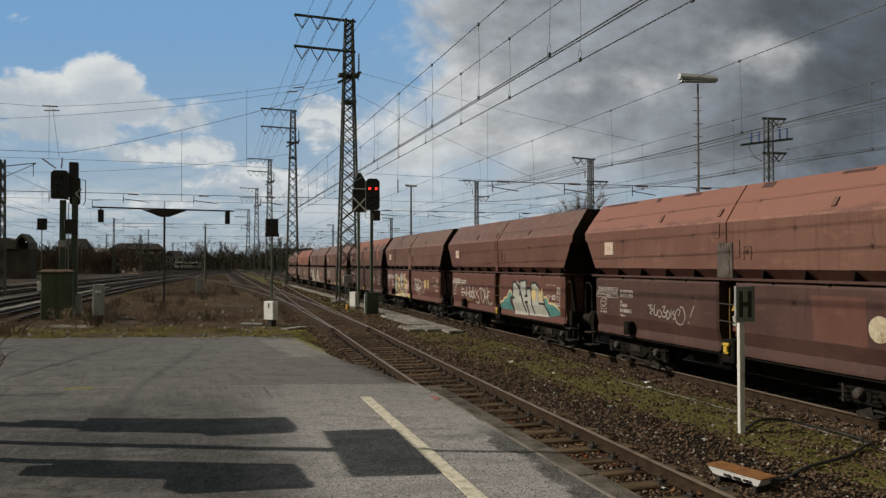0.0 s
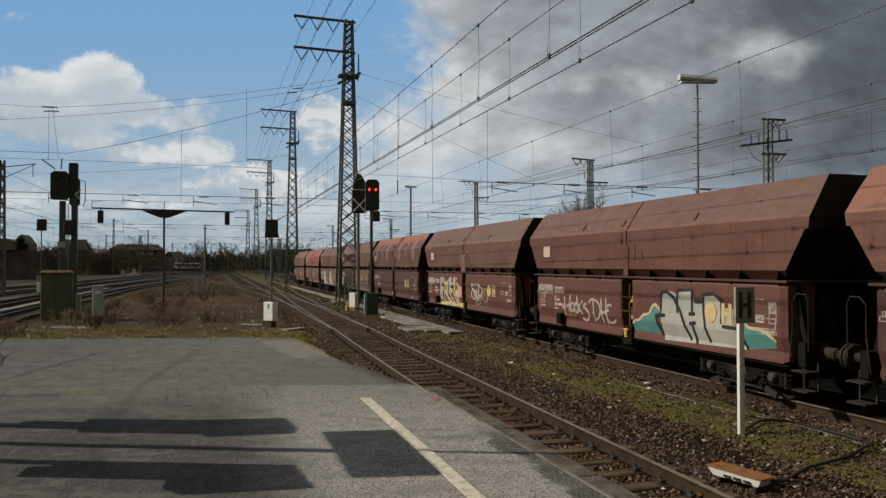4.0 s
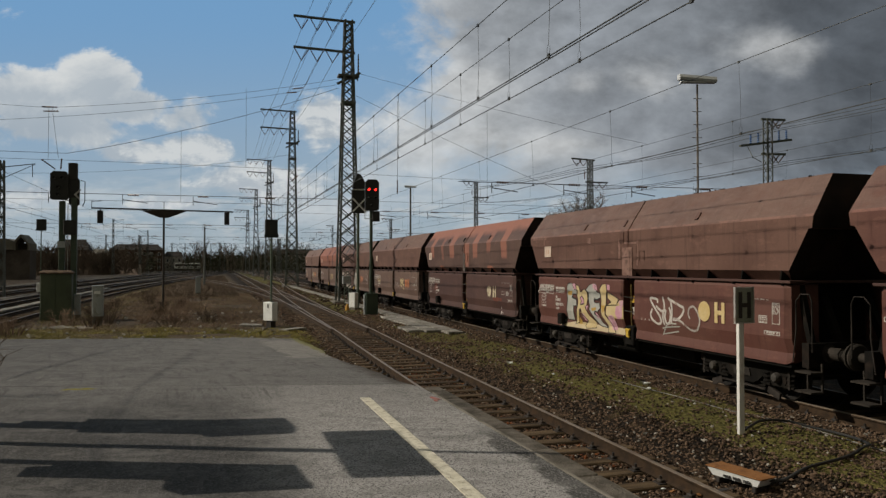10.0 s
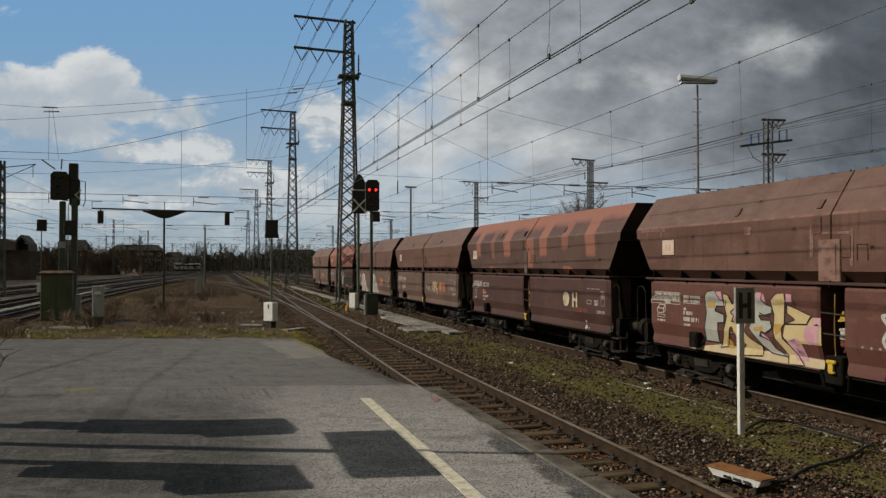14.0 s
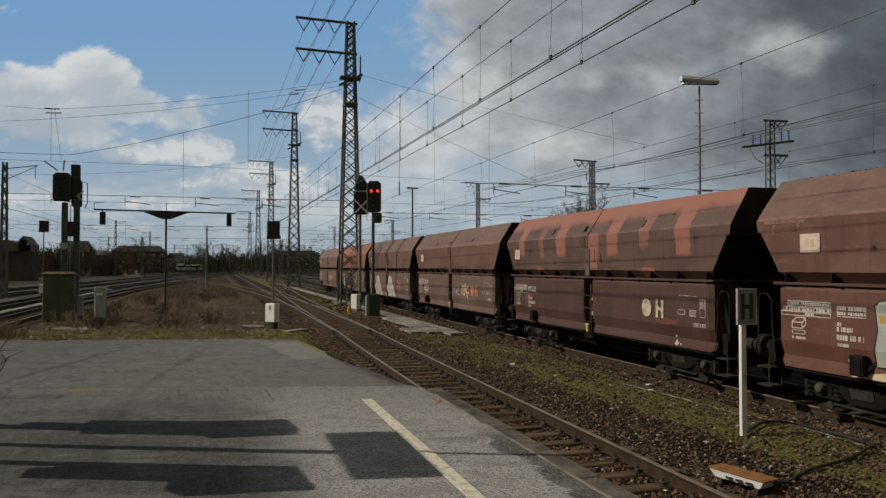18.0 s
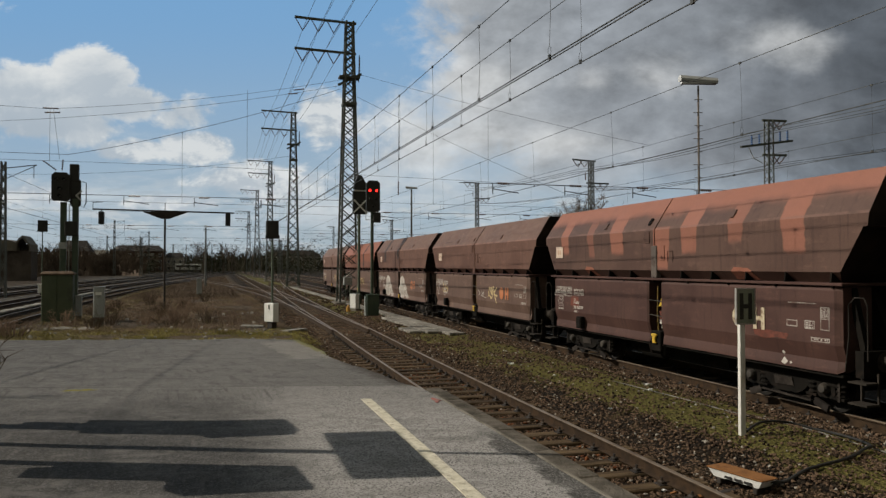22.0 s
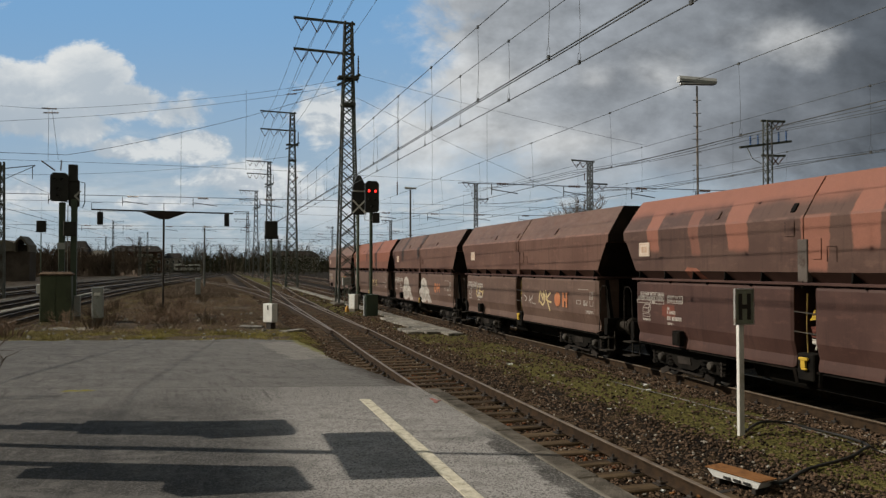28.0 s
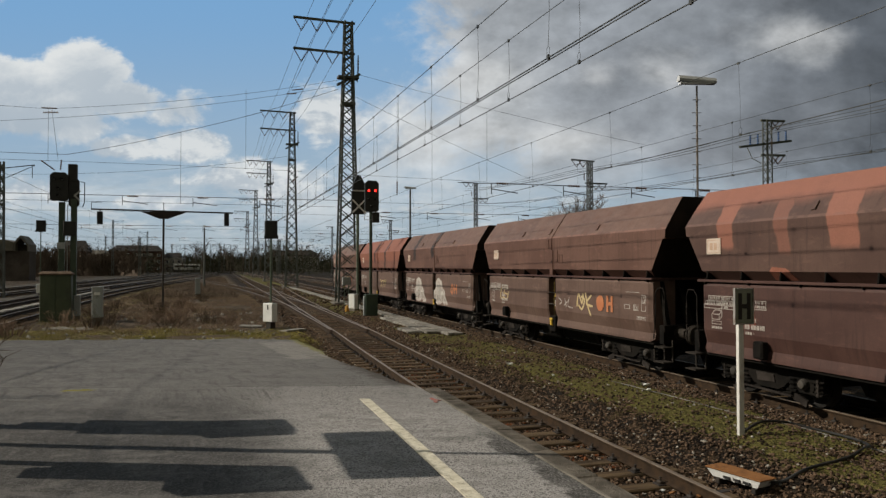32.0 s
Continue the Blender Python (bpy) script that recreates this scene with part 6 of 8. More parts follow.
glass_dark = stuff_mat("glass_dark", (0.02, 0.024, 0.03), (0.03, 0.034, 0.04), 0.1, 0, 1, 5, 0.0)
orange_rust = stuff_mat("orange_rust", (0.1733, 0.07875, 0.02887), (0.2205, 0.105, 0.042), 0.85, 0, 6, 60, 0.3, (0.105, 0.0525, 0.02625), 0.4, 5)
orange_plastic = stuff_mat("orange_plastic", (0.42, 0.21, 0.02), (0.455, 0.25, 0.035), 0.6, 0, 6, 60, 0.1)
post_white = stuff_mat("post_white", (0.4909, 0.4909, 0.475), (0.5701, 0.5701, 0.5463), 0.7, 0, 3, 50, 0.3, (0.2771, 0.2375, 0.198), 0.5, 4, stretch=(1, 1, 0.3))
lamp_white = stuff_mat("lamp_white", (0.42, 0.44, 0.46), (0.52, 0.54, 0.56), 0.5, 0, 3, 50, 0.1, (0.14, 0.14, 0.13), 0.5, 3)
twig_brown = stuff_mat("twig_brown", (0.049, 0.035, 0.0245), (0.077, 0.056, 0.0385), 0.9, 0, 3, 30, 0.1)
far_twig = stuff_mat("far_twig", (0.0644, 0.0527, 0.0421), (0.0994, 0.0796, 0.0608), 0.95, 0, 0.1, 2, 0.1)
far_leaf = stuff_mat("far_leaf", (0.0168, 0.0204, 0.0108), (0.03, 0.0312, 0.0168), 0.9, 0, 0.1, 2, 0.1)


def insulator_shape(p, q, discs=5, r=0.07):
    """A ribbed rod between two points."""
    s = Shape()
    p, q = Vector(p), Vector(q)
    n = discs * 2 + 1
    s.tube([p + (q - p) * (k / n) for k in range(n + 1)], [0.02 if k % 2 == 0 else r for k in range(n + 1)], 6)
    return s


def lattice(mast, h, w0, w1, steel, panels, leg=0.1, brace=0.05, foot=True):
    """Four tapering corner angles and cross bracing."""
    def half(z):
        return (w0 + (w1 - w0) * z / h) / 2
    for sx in (-1, 1):
        for sy in (-1, 1):
            part("leg", Shape().beam((sx * w0 / 2, sy * w0 / 2, -0.2), (sx * w1 / 2, sy * w1 / 2, h), leg, leg, (0, 1, 0)), steel, mast)
    z = 0.4
    tot = sum(half(h * i / panels) for i in range(panels))
    for i in range(panels):
        dz = (h - 0.5) * half(h * i / panels) / tot
        z1 = z + dz
        a, b = half(z), half(z1)
        for sgn in (-1, 1):
            part("brace", Shape().beam((-a, sgn * a, z), (b, sgn * b, z1), brace, brace * 0.4, (0, 1, 0)), steel, mast)
            part("brace", Shape().beam((a, sgn * a, z), (-b, sgn * b, z1), brace, brace * 0.4, (0, 1, 0)), steel, mast)
            part("brace", Shape().beam((sgn * a, -a, z), (sgn * b, b, z1), brace, brace * 0.4, (1, 0, 0)), steel, mast)
        z = z1
    if foot:
        part("footing", Shape().box((-w0 * 0.75, -w0 * 0.75, -0.5), (w0 * 0.75, w0 * 0.75, 0.12), 0.04), concrete, mast, "concrete foundation")


def feeder_arm(mast, z, length, steel, vs=3, side=-1, rise=0.1, thick=0.16, drop=0.85):
    """A cross arm with hanging V insulators."""
    part("cross_arm", Shape().beam((side * length, 0, z + rise), (-side * 0.5, 0, z), thick * 0.8, thick), steel, mast)
    for k in range(vs):
        x = side * (length - 0.05 - k * (length - 0.6) / vs)
        m = x - side * 0.52
        x2 = x - side * 1.04
        for a in (x, x2):
            part("insulator", insulator_shape((a, 0, z + rise * 0.6), (m, 0, z - drop), 6, 0.055), insulator_brown, mast, "brown V-string insulator")


def big_mast(x, y, h, label, steel, panels=26, near=True):
    m = thing("catenary_mast", label, "mast", (x, y, -0.1), group="tall masts with feeder arms")
    lattice(m, h, 1.5 if near else 1.35, 0.5, steel, panels, 0.13 if near else 0.15, 0.07 if near else 0.09)
    feeder_arm(m, h - 0.1, 3.95, steel)
    feeder_arm(m, h - 2.35, 3.95, steel)
    part("platform_ring", Shape().box((-0.75, -0.4, h - 4.2), (0.75, 0.4, h - 4.05)).beam((-0.8, 0, h - 4.7), (0.9, 0, h - 3.8), 0.16).beam((0.7, 0, h - 4.4), (0.75, 0, h - 2.4), 0.06), steel, m, "bracket carrying the cross-span wires")
    part("collar", Shape().box((-0.5, -0.45, h - 6.2), (0.5, 0.45, h - 6.0)), steel, m)
    part("insulator", insulator_shape((0.75, 0, h - 3.9), (0.75, 0, h - 2.6), 5, 0.08), insulator_brown, m)
    return m


big_mast(9.2, 54.32, 20.6, "tall green-grey lattice mast with two feeder arms", mast_steel)
big_mast(9.2, 96.2, 22.2, "lattice mast with two feeder arms farther along", mast_steel, 22)
big_mast(9.2, 139.0, 21.7, "distant lattice mast with two feeder arms", far_steel, 18, False)
big_mast(9.2, 184.3, 20.8, "distant lattice mast with two feeder arms", far_steel, 14, False)
big_mast(9.2, 233.4, 19.2, "distant lattice mast with two feeder arms", far_steel, 12, False)


def right_mast(x, y, h, full):
    m = thing("line_mast", "grey lattice mast with blue insulators behind the train" if full else "grey lattice mast with short arms behind the train", "mast", (x, y, -0.1), group="masts behind the train")
    lattice(m, h, 0.45, 0.38, mast_steel if full else far_steel, 22, 0.06 if full else 0.08, 0.035 if full else 0.05)
    if full:
        feeder_arm(m, h - 0.05, 1.4, mast_steel, 2, 1, 0.05, 0.14, 0.55)
        part("cross_arm", Shape().beam((-2.2, 0, h - 1.9), (1.9, 0, h - 1.3), 0.14), mast_steel, m)
        feeder_arm(m, h - 2.35, 1.4, mast_steel, 2, 1, 0.05, 0.14, 0.55)
        for a, zz in ((-1.35, h - 1.75), (-0.75, h - 1.65), (0.9, h - 1.4), (1.5, h - 1.3)):
            part("insulator", insulator_shape((a, 0, zz), (a, 0, zz + 0.65), 4, 0.09), insulator_blue, m, "blue post insulator")
        part("jumper", Shape().tube([(-1.6, 0, h - 1.9), (-1.2, 0, h - 2.6), (-0.5, 0, h - 2.9)], 0.03, 5), lamp_white, m, "white jumper cable")
    else:
        feeder_arm(m, h - 0.05, 2.0, far_steel, 2, -1, 0.1, 0.14, 0.6)
        feeder_arm(m, h - 2.2, 1.9, far_steel, 2, 1, 0.0, 0.14, 0.6)
        part("insulator", insulator_shape((-0.6, 0, h - 1.9), (-0.6, 0, h - 1.2), 4, 0.08), insulator_brown, m)
    return m


right_mast(35, 41.3, 12.4, True)
right_mast(35, 66.0, 13.0, False)
right_mast(35, 99.6, 14.4, False)
right_mast(35, 153.3, 12.3, False)
right_mast(35, 235.0, 15.0, False)


def plain_mast(x, y, h, arms, label="slim distant catenary mast with brackets"):
    m = thing("catenary_post", label, "mast", (x, y, -0.1), group="slim masts over the yard")
    lattice(m, h, 0.55, 0.3, far_steel, 9, 0.1, 0.06, False)
    for k in range(arms):
        z = h - 0.6 - k * 1.5
        side = -1 if (k + int(x)) % 2 else 1
        part("bracket", Shape().beam((0, 0, z), (side * 2.6, 0, z + 0.4), 0.07).beam((0, 0, z - 1.0), (side * 2.6, 0, z + 0.35), 0.05).beam((side * 2.4, 0, z + 0.4), (side * 2.4, 0, z - 0.8), 0.05), far_steel, m)
    return m


rm = random.Random(17)
plain_mast(-18.0, 74.3, 11.9, 2, "dark lattice mast at the yard's edge")
for x, y, h in ((-26, 216, 15), (-21, 260, 14), (-17, 190, 9.5), (-12, 230, 9), (-7, 300, 11), (-2, 340, 12), (1.5, 290, 11), (4, 360, 13), (14, 260, 11), (17, 210, 10), (20, 300, 13), (14, 180, 9), (26, 330, 14), (-30, 330, 15), (-14, 380, 13), (8, 420, 14), (-36, 280, 13)):
    plain_mast(x, y, h, rm.choice((1, 2, 2, 3)))


lamp_steel = stuff_mat("lamp_steel", (0.13, 0.115, 0.105), (0.19, 0.17, 0.155), 0.6, 0.2, 4, 60, 0.15, (0.1, 0.07, 0.055), 0.4, 5)
lamp_glass = stuff_mat("lamp_glass", (0.55, 0.57, 0.6), (0.65, 0.67, 0.7), 0.4, 0, 4, 60, 0.05, (0.3, 0.3, 0.3), 0.3, 5)


def pole_lamp(x, y, h, r, label, head_l):
    m = thing("yard_lamp", label, "lamp", (x, y, -0.1), group="lamp poles behind the train")
    part("pole", Shape().tube([(0, 0, -0.2), (0, 0, h * 0.5), (0, 0, h - 0.1)], [r * 1.2, r, r * 0.8], 8), lamp_steel if r < 0.1 else far_steel, m)
    part("head", Shape().loft([[(-head_l * 0.5 + q, v, h + w + 0.05 - 0.07 * q) for v, w in ((-0.13, 0.0), (0.13, 0.0), (0.16, 0.08), (0.1, 0.19), (-0.1, 0.19), (-0.16, 0.08))] for q in (0.0, 0.04, head_l - 0.04, head_l)]), lamp_white, m, "long white twin-tube lamp head")
    part("diffuser", Shape().box((-head_l * 0.46, -0.1, h - 0.05), (head_l * 0.46, 0.1, h + 0.001)), lamp_glass, m)
    for k in range(8):
        z = h - 0.6 - k * 0.45
        part("rung", Shape().box((-0.14 - 0.04 * (k % 2), -0.012, z), (0.14, 0.012, z + 0.02)), lamp_steel, m)
    m.rotation_euler.z = radians(-14)
    return m


pole_lamp(15.9, 22.2, 9.05, 0.042, "white tube lamp on a slim steel pole with rungs", 1.3)
pole_lamp(22.3, 87.1, 12.0, 0.12, "distant lamp on a tall grey pole", 1.4)
pole_lamp(-1.4, 104.8, 7.9, 0.12, "slim grey pole in the middle of the yard", 0.3)

# ---------------------------------------------------------------- overhead wires


def wire(parent, name, p, q, r, sag=0.0, n=1):
    p, q = Vector(p), Vector(q)
    pts = [p + (q - p) * (k / n) - Vector((0, 0, sag * 4 * (k / n) * (1 - k / n))) for k in range(n + 1)]
    return part(name, Shape().tube(pts, r, 5), wire_metal, parent)


def catenary(label, messenger, contact, span=3.6, y_stop=54.0, r=0.014, phase=0.0):
    """A messenger wire over a contact wire with droppers; each given by its near and far end."""
    c = thing("catenary", label, "overhead wire", group="overhead wires")
    (m0, m1), (c0, c1) = [[Vector(p) for p in pq] for pq in (messenger, contact)]
    wire(c, "messenger_wire", m0, m1, r * 0.72)
    wire(c, "contact_wire", c0, c1, r * 0.95)

    def on(a, b, y):
        return a + (b - a) * ((y - a.y) / (b.y - a.y))
    y = m0.y + phase
    while y < y_stop:
        a, b = on(m0, m1, y), on(c0, c1, y)
        d = part("dropper", Shape().tube([a, a * 0.5 + b * 0.5 + Vector((0.02, 0, 0)), b + Vector((0, 0, 0.17))] + [b + Vector((0, 0.055 * math.sin(q * 1.047), 0.1 + 0.07 * math.cos(q * 1.047))) for q in range(1, 7)], 0.0036, 4), wire_metal, c)
        part("eye", Shape().tube([b + Vector((0, 0, 0.03)), b], 0.006, 4), wire_metal, d)
        part("clamp", Shape().box((a.x - 0.015, a.y - 0.03, a.z - 0.03), (a.x + 0.015, a.y + 0.03, a.z + 0.02)), wire_metal, d)
        part("clamp", Shape().box((b.x - 0.015, b.y - 0.03, b.z - 0.02), (b.x + 0.015, b.y + 0.03, b.z + 0.04)), wire_metal, d)
        y += span
    return c


catenary("messenger and contact wire over the near track", ((4.9, -14, 6.94), (3.88, 54.3, 6.94)), ((4.9, -14, 5.6), (3.88, 54.3, 5.6)), 2.9, 54, 0.011, 0.6)
catenary("second messenger and contact wire over the near track", ((5.98, -14, 7.01), (4.64, 54.3, 7.01)), ((5.98, -14, 5.84), (4.64, 54.3, 5.84)), 2.85, 54, 0.01, 1.9)
wire(bpy.data.objects["catenary"], "contact_wire", (4.985, -14, 5.61), (3.93, 54.3, 5.6), 0.0095)
catenary("messenger and contact wire over the train", ((11.2, -14, 7.1), (10.75, 60, 7.1)), ((11.2, -14, 5.5), (10.85, 60, 5.5)), 5.6, 60, 0.011, 5.5)
catenary("overhead wires beyond the train", ((16.3, -14, 7.2), (15.0, 70, 7.2)), ((16.3, -14, 5.5), (15.0, 70, 5.5)), 5.2, 70, 0.01, 3.0)
catenary("overhead wires beyond the train", ((22.5, -14, 7.3), (22.0, 90, 7.3)), ((22.3, -14, 5.6), (22.0, 90, 5.6)), 6.2, 90, 0.011, 2.0)
for x in (-10.0, -14.3, -19.5):
    catenary("overhead wires over the yard tracks", ((x, 10, 7.2), (x, 150, 7.2)), ((x, 10, 5.5), (x, 150, 5.5)), 9.0, 150, 0.014, 4.0)
catenary("overhead wires going on into the distance", ((3.88, 54.3, 6.94), (4.9, 190, 7.2)), ((3.88, 54.3, 5.6), (5.0, 190, 5.5)), 8.0, 190, 0.014, 4.0)
catenary("overhead wires going on into the distance", ((10.7, 60, 7.1), (11.0, 220, 7.2)), ((11.0, 60, 5.5), (11.0, 220, 5.5)), 9.0, 200, 0.014, 4.0)

spans = thing("cross_span_wires", "thin cross-span wires from the tall mast", "overhead wire", group="overhead wires")
YS = 54.32
for p, q, r, sag in (((8.71, YS, 16.2), (-10.6, YS, 12.9), 0.014, 0.35), ((-10.6, YS, 12.9), (-30, YS, 13.6), 0.014, 0.1), ((8.7, YS, 15.8), (-13.4, YS, 11.95), 0.014, 0.4), ((-13.4, YS, 11.95), (-30, YS, 11.6), 0.014, 0.0), ((8.5, YS, 15.5), (-2.3, YS, 11.8), 0.02, 0.15), ((-2.3, YS, 11.8), (-9.4, YS, 9.95), 0.02, 0.1),
                     ((-9.4, YS, 9.95), (-26, YS, 9.9), 0.02, 0.0), ((-26, YS, 9.3), (5.9, YS, 9.4), 0.014, -0.15), ((9.8, YS, 16.7), (34, YS, 12.6), 0.014, 0.2), ((9.8, YS, 15.0), (32, YS, 6.5), 0.014, 0.3),
                     ((9.0, YS, 9.3), (35, YS, 8.8), 0.014, 0.0), ((9.0, YS, 7.3), (35, YS, 7.2), 0.014, 0.0), ((-26, YS, 6.9), (9, YS, 6.9), 0.014, 0.0),
                     ((9.5, YS, 9.2), (3.88, YS, 5.62), 0.02, 0), ((-26, 96, 13.0), (9, 96, 16.5), 0.02, 0.8), ((-26, 96, 9.0), (9, 96, 9.2), 0.018, 0.0), ((9, 96, 9.2), (35, 99, 9.0), 0.018, 0.0), ((-26, 139, 9.0), (9, 139, 9.2), 0.02, 0), ((9, 139, 9.2), (35, 139, 9.0), 0.02, 0)):
    wire(spans, "wire", p, q, r * 0.8, sag, 10)
for p, q in (((5.95, YS, 15.33), (5.2, YS, 15.2)), ((5.5, YS, 14.98), (4.8, YS, 14.9)), ((-10.0, YS, 12.95), (-10.9, YS, 12.95)), ((-9.9, YS, 12.7), (-10.8, YS, 12.65)), ((-10.9, YS, 9.5), (-10.1, YS, 8.9)), ((-9.7, YS, 9.6), (-9.75, YS, 8.9)), ((12.9, YS, 8.9), (12.9, YS, 7.9)), ((5.2, YS, 8.6), (5.6, YS, 9.0))):
    part("insulator", insulator_shape(p, q, 5, 0.07), insulator_brown, spans, "dark ribbed insulator")
for p, q in (((-10.5, YS, 12.9), (-10.5, YS, 9.5)), ((-10.3, YS, 12.9), (-9.9, YS, 9.6)), ((-2.3, YS, 11.8), (-2.3, YS, 6.9)), ((2.0, YS, 15.0), (2.0, YS, 9.4)), ((12.9, YS, 14.8), (12.9, YS, 8.9)), ((15.6, YS, 13.6), (15.6, YS, 7.2)), ((20, YS, 14.6), (20, YS, 7.2))):
    wire(spans, "wire", p, q, 0.011)
# feeder lines strung from mast to mast
feeders = thing("feeder_lines", "feeder lines strung between the tall masts", "overhead wire", group="overhead wires")
for dz in (0.95, 3.2):
    for dx in (-3.42, -2.3, -1.15):
        wire(feeders, "wire", (9.2 + dx, -14, 20.5 - dz), (9.2 + dx, 54.32, 20.5 - dz), 0.014, 0.9, 10)
        wire(feeders, "wire", (9.2 + dx, 54.32, 20.5 - dz), (9.2 + dx, 96.2, 22.1 - dz), 0.014, 0.6, 8)
        wire(feeders, "wire", (9.2 + dx, 96.2, 22.1 - dz), (9.2 + dx, 139, 21.6 - dz), 0.014, 0.6, 8)
far_lines = thing("line_wires", "thin wires strung between the masts behind the train", "overhead wire", group="overhead wires")
for dx, dz in ((-1.4, 0.9), (1.0, 0.7), (1.4, 2.9), (0.5, 2.9), (-1.9, 1.2)):
    wire(far_lines, "wire", (35 + dx, -14, 12.2 - dz), (35 + dx, 41.3, 12.3 - dz), 0.015, 0.5, 8)
    wire(far_lines, "wire", (35 + dx, 41.3, 12.3 - dz), (35 + dx, 66, 12.9 - dz), 0.02, 0.3, 5)
    wire(far_lines, "wire", (35 + dx, 66, 12.9 - dz), (35 + dx, 99.6, 14.3 - dz), 0.02, 0.3, 5)


def headspan(y, x0, x1, z):
    """A bundle of registration arms over several tracks, seen small."""
    t = thing("headspan", "registration arms and cross wires over the yard", "overhead wire", group="overhead wires")
    part("wire", Shape().tube([(x0, y, z), (x1, y, z + 0.1)], 0.02, 4), wire_metal, t)
    for k in range(int((x1 - x0) / 4.5)):
        x = x0 + 2 + k * 4.5
        part("registration_arm", Shape().beam((x, y, z - 0.3), (x + 1.6, y, z - 0.5), 0.045).beam((x, y, z), (x, y, z - 0.6), 0.04), wire_metal, t)
        part("insulator", insulator_shape((x + 0.3, y, z + 0.02), (x + 1.0, y, z + 0.02), 4, 0.09), insulator_brown, t)


for y, x0, x1, z in ((54.5, -26, 9, 7.3), (96.2, -26, 9, 7.4), (110, 12, 35, 7.3), (139, -26, 34, 7.5), (185, -30, 34, 7.6), (66, 12, 35, 7.4), (233, -30, 34, 7.8), (40, 13, 35, 7.3)):
    headspan(y, x0, x1, z)

# ---------------------------------------------------------------- signals and cabinets


def signal_head(sig, x0, z0, w, h, y=0.0, name="signal_head"):
    poly = [(x0 - w / 2, z0 + 0.1), (x0 - w / 2 + 0.1, z0), (x0 + w / 2 - 0.1, z0), (x0 + w / 2, z0 + 0.1), (x0 + w / 2, z0 + h - 0.16), (x0 + w / 2 - 0.16, z0 + h), (x0 - w / 2 + 0.16, z0 + h), (x0 - w / 2, z0 + h - 0.16)]
    hd = part(name, Shape().prism(poly, y - 0.1, y + 0.1, "y"), black_paint, sig, "black signal screen")
    return hd


def hood(head, x, y, z, r, lit):
    part("hood", Shape().loft([[(x + r * math.cos(a), y + d, z + r * math.sin(a)) for a in [math.pi * k / 8 for k in range(9)]] + [(x + (r - 0.012) * math.cos(a), y + d, z + (r - 0.012) * math.sin(a)) for a in [math.pi * k / 8 for k in range(8, -1, -1)]] for d in (0, -0.22)]), black_paint, head)
    part("lens", Shape().lathe([(r * 0.8, -0.012), (r * 0.8, 0.0), (r * 0.5, -0.03)], 14, (x, y - 0.005, z), "y"), red_light if lit else lens_dark, head, "glowing red lens" if lit else "")


# main signal with two red lights
post_green = stuff_mat("post_green", (0.075, 0.105, 0.08), (0.1, 0.13, 0.1), 0.65, 0, 2, 60, 0.1, (0.06, 0.06, 0.045), 0.4, 3)
sig = thing("light_signal", "black light signal showing two red lights on a grey post", "signal", (8.35, 41.4, -0.1))
part("post", Shape().tube([(0, 0.12, 0.0), (0, 0.12, 6.2)], 0.09, 10), green_paint, sig, "dark green post")
hd = signal_head(sig, 0.02, 5.75, 0.78, 1.75)
for x, z, lit in ((-0.17, 6.93, True), (0.2, 6.93, True), (-0.15, 6.45, False), (0.18, 6.45, False), (0.0, 6.05, False)):
    hood(hd, x, -0.1, z, 0.085, lit)
part("lower_box", Shape().box((0.03, -0.1, 5.15), (0.45, 0.15, 5.72), 0.03), black_paint, sig)
part("bracket", Shape().beam((-0.38, 0, 5.3), (-0.38, 0, 5.9), 0.03).beam((-0.38, 0, 5.3), (0.0, 0, 5.3), 0.03), galvanised, sig)
part("band", Shape().lathe([(0.085, 0.0), (0.085, 0.3)], 10, (0, 0.12, 1.6)), white_paint, sig)

# cancelled signal with a white cross
sig = thing("light_signal", "dark light signal crossed out with a white X", "signal", (8.55, 46.5, -0.1))
part("post", Shape().tube([(0.0, 0.15, 0.0), (0, 0.15, 6.2)], 0.09, 10), post_green, sig)
hd = signal_head(sig, 0.0, 5.95, 0.86, 1.6)
part("top_lamp", Shape().prism([(-0.42, 7.5), (0.42, 7.5), (0.36, 7.9), (0.1, 8.35), (-0.1, 8.4), (-0.34, 7.9)], -0.25, 0.1, "y"), black_paint, hd, "pointed black hood")
part("rim", Shape().box((-0.36, -0.13, 7.38), (0.48, -0.1, 7.46)).box((0.42, -0.13, 5.95), (0.48, -0.1, 7.38)), white_paint, hd, "white rim")
part("cross", Shape().beam((-0.38, -0.14, 6.85), (0.4, -0.14, 6.05), 0.09, 0.02, (0, 1, 0)).beam((-0.38, -0.165, 6.05), (0.4, -0.165, 6.85), 0.09, 0.02, (0, 1, 0)), white_paint, hd, "white X of two crossed bars")

# pair of signals over the yard tracks
sig = thing("light_signal", "pair of black light signals on thick green-black posts", "signal", (-7.85, 45.0, 0.1))
part("post", Shape().box((-0.3, 0.0, 0), (0.0, 0.25, 6.0), 0.02), green_paint, sig)
part("post", Shape().box((0.28, 0.1, 0), (0.58, 0.35, 6.2), 0.02), green_paint, sig)
hd = signal_head(sig, -0.28, 6.05, 0.9, 1.55)
for x, z in ((-0.5, 7.2), (-0.1, 7.2), (-0.3, 6.7), (-0.3, 6.3)):
    hood(hd, x, -0.1, z, 0.11, False)
hd = signal_head(sig, 0.42, 5.75, 0.52, 1.6, 0.25)
part("top_box", Shape().box((0.12, 0.1, 7.15), (0.58, 0.4, 8.1), 0.03), black_paint, hd)
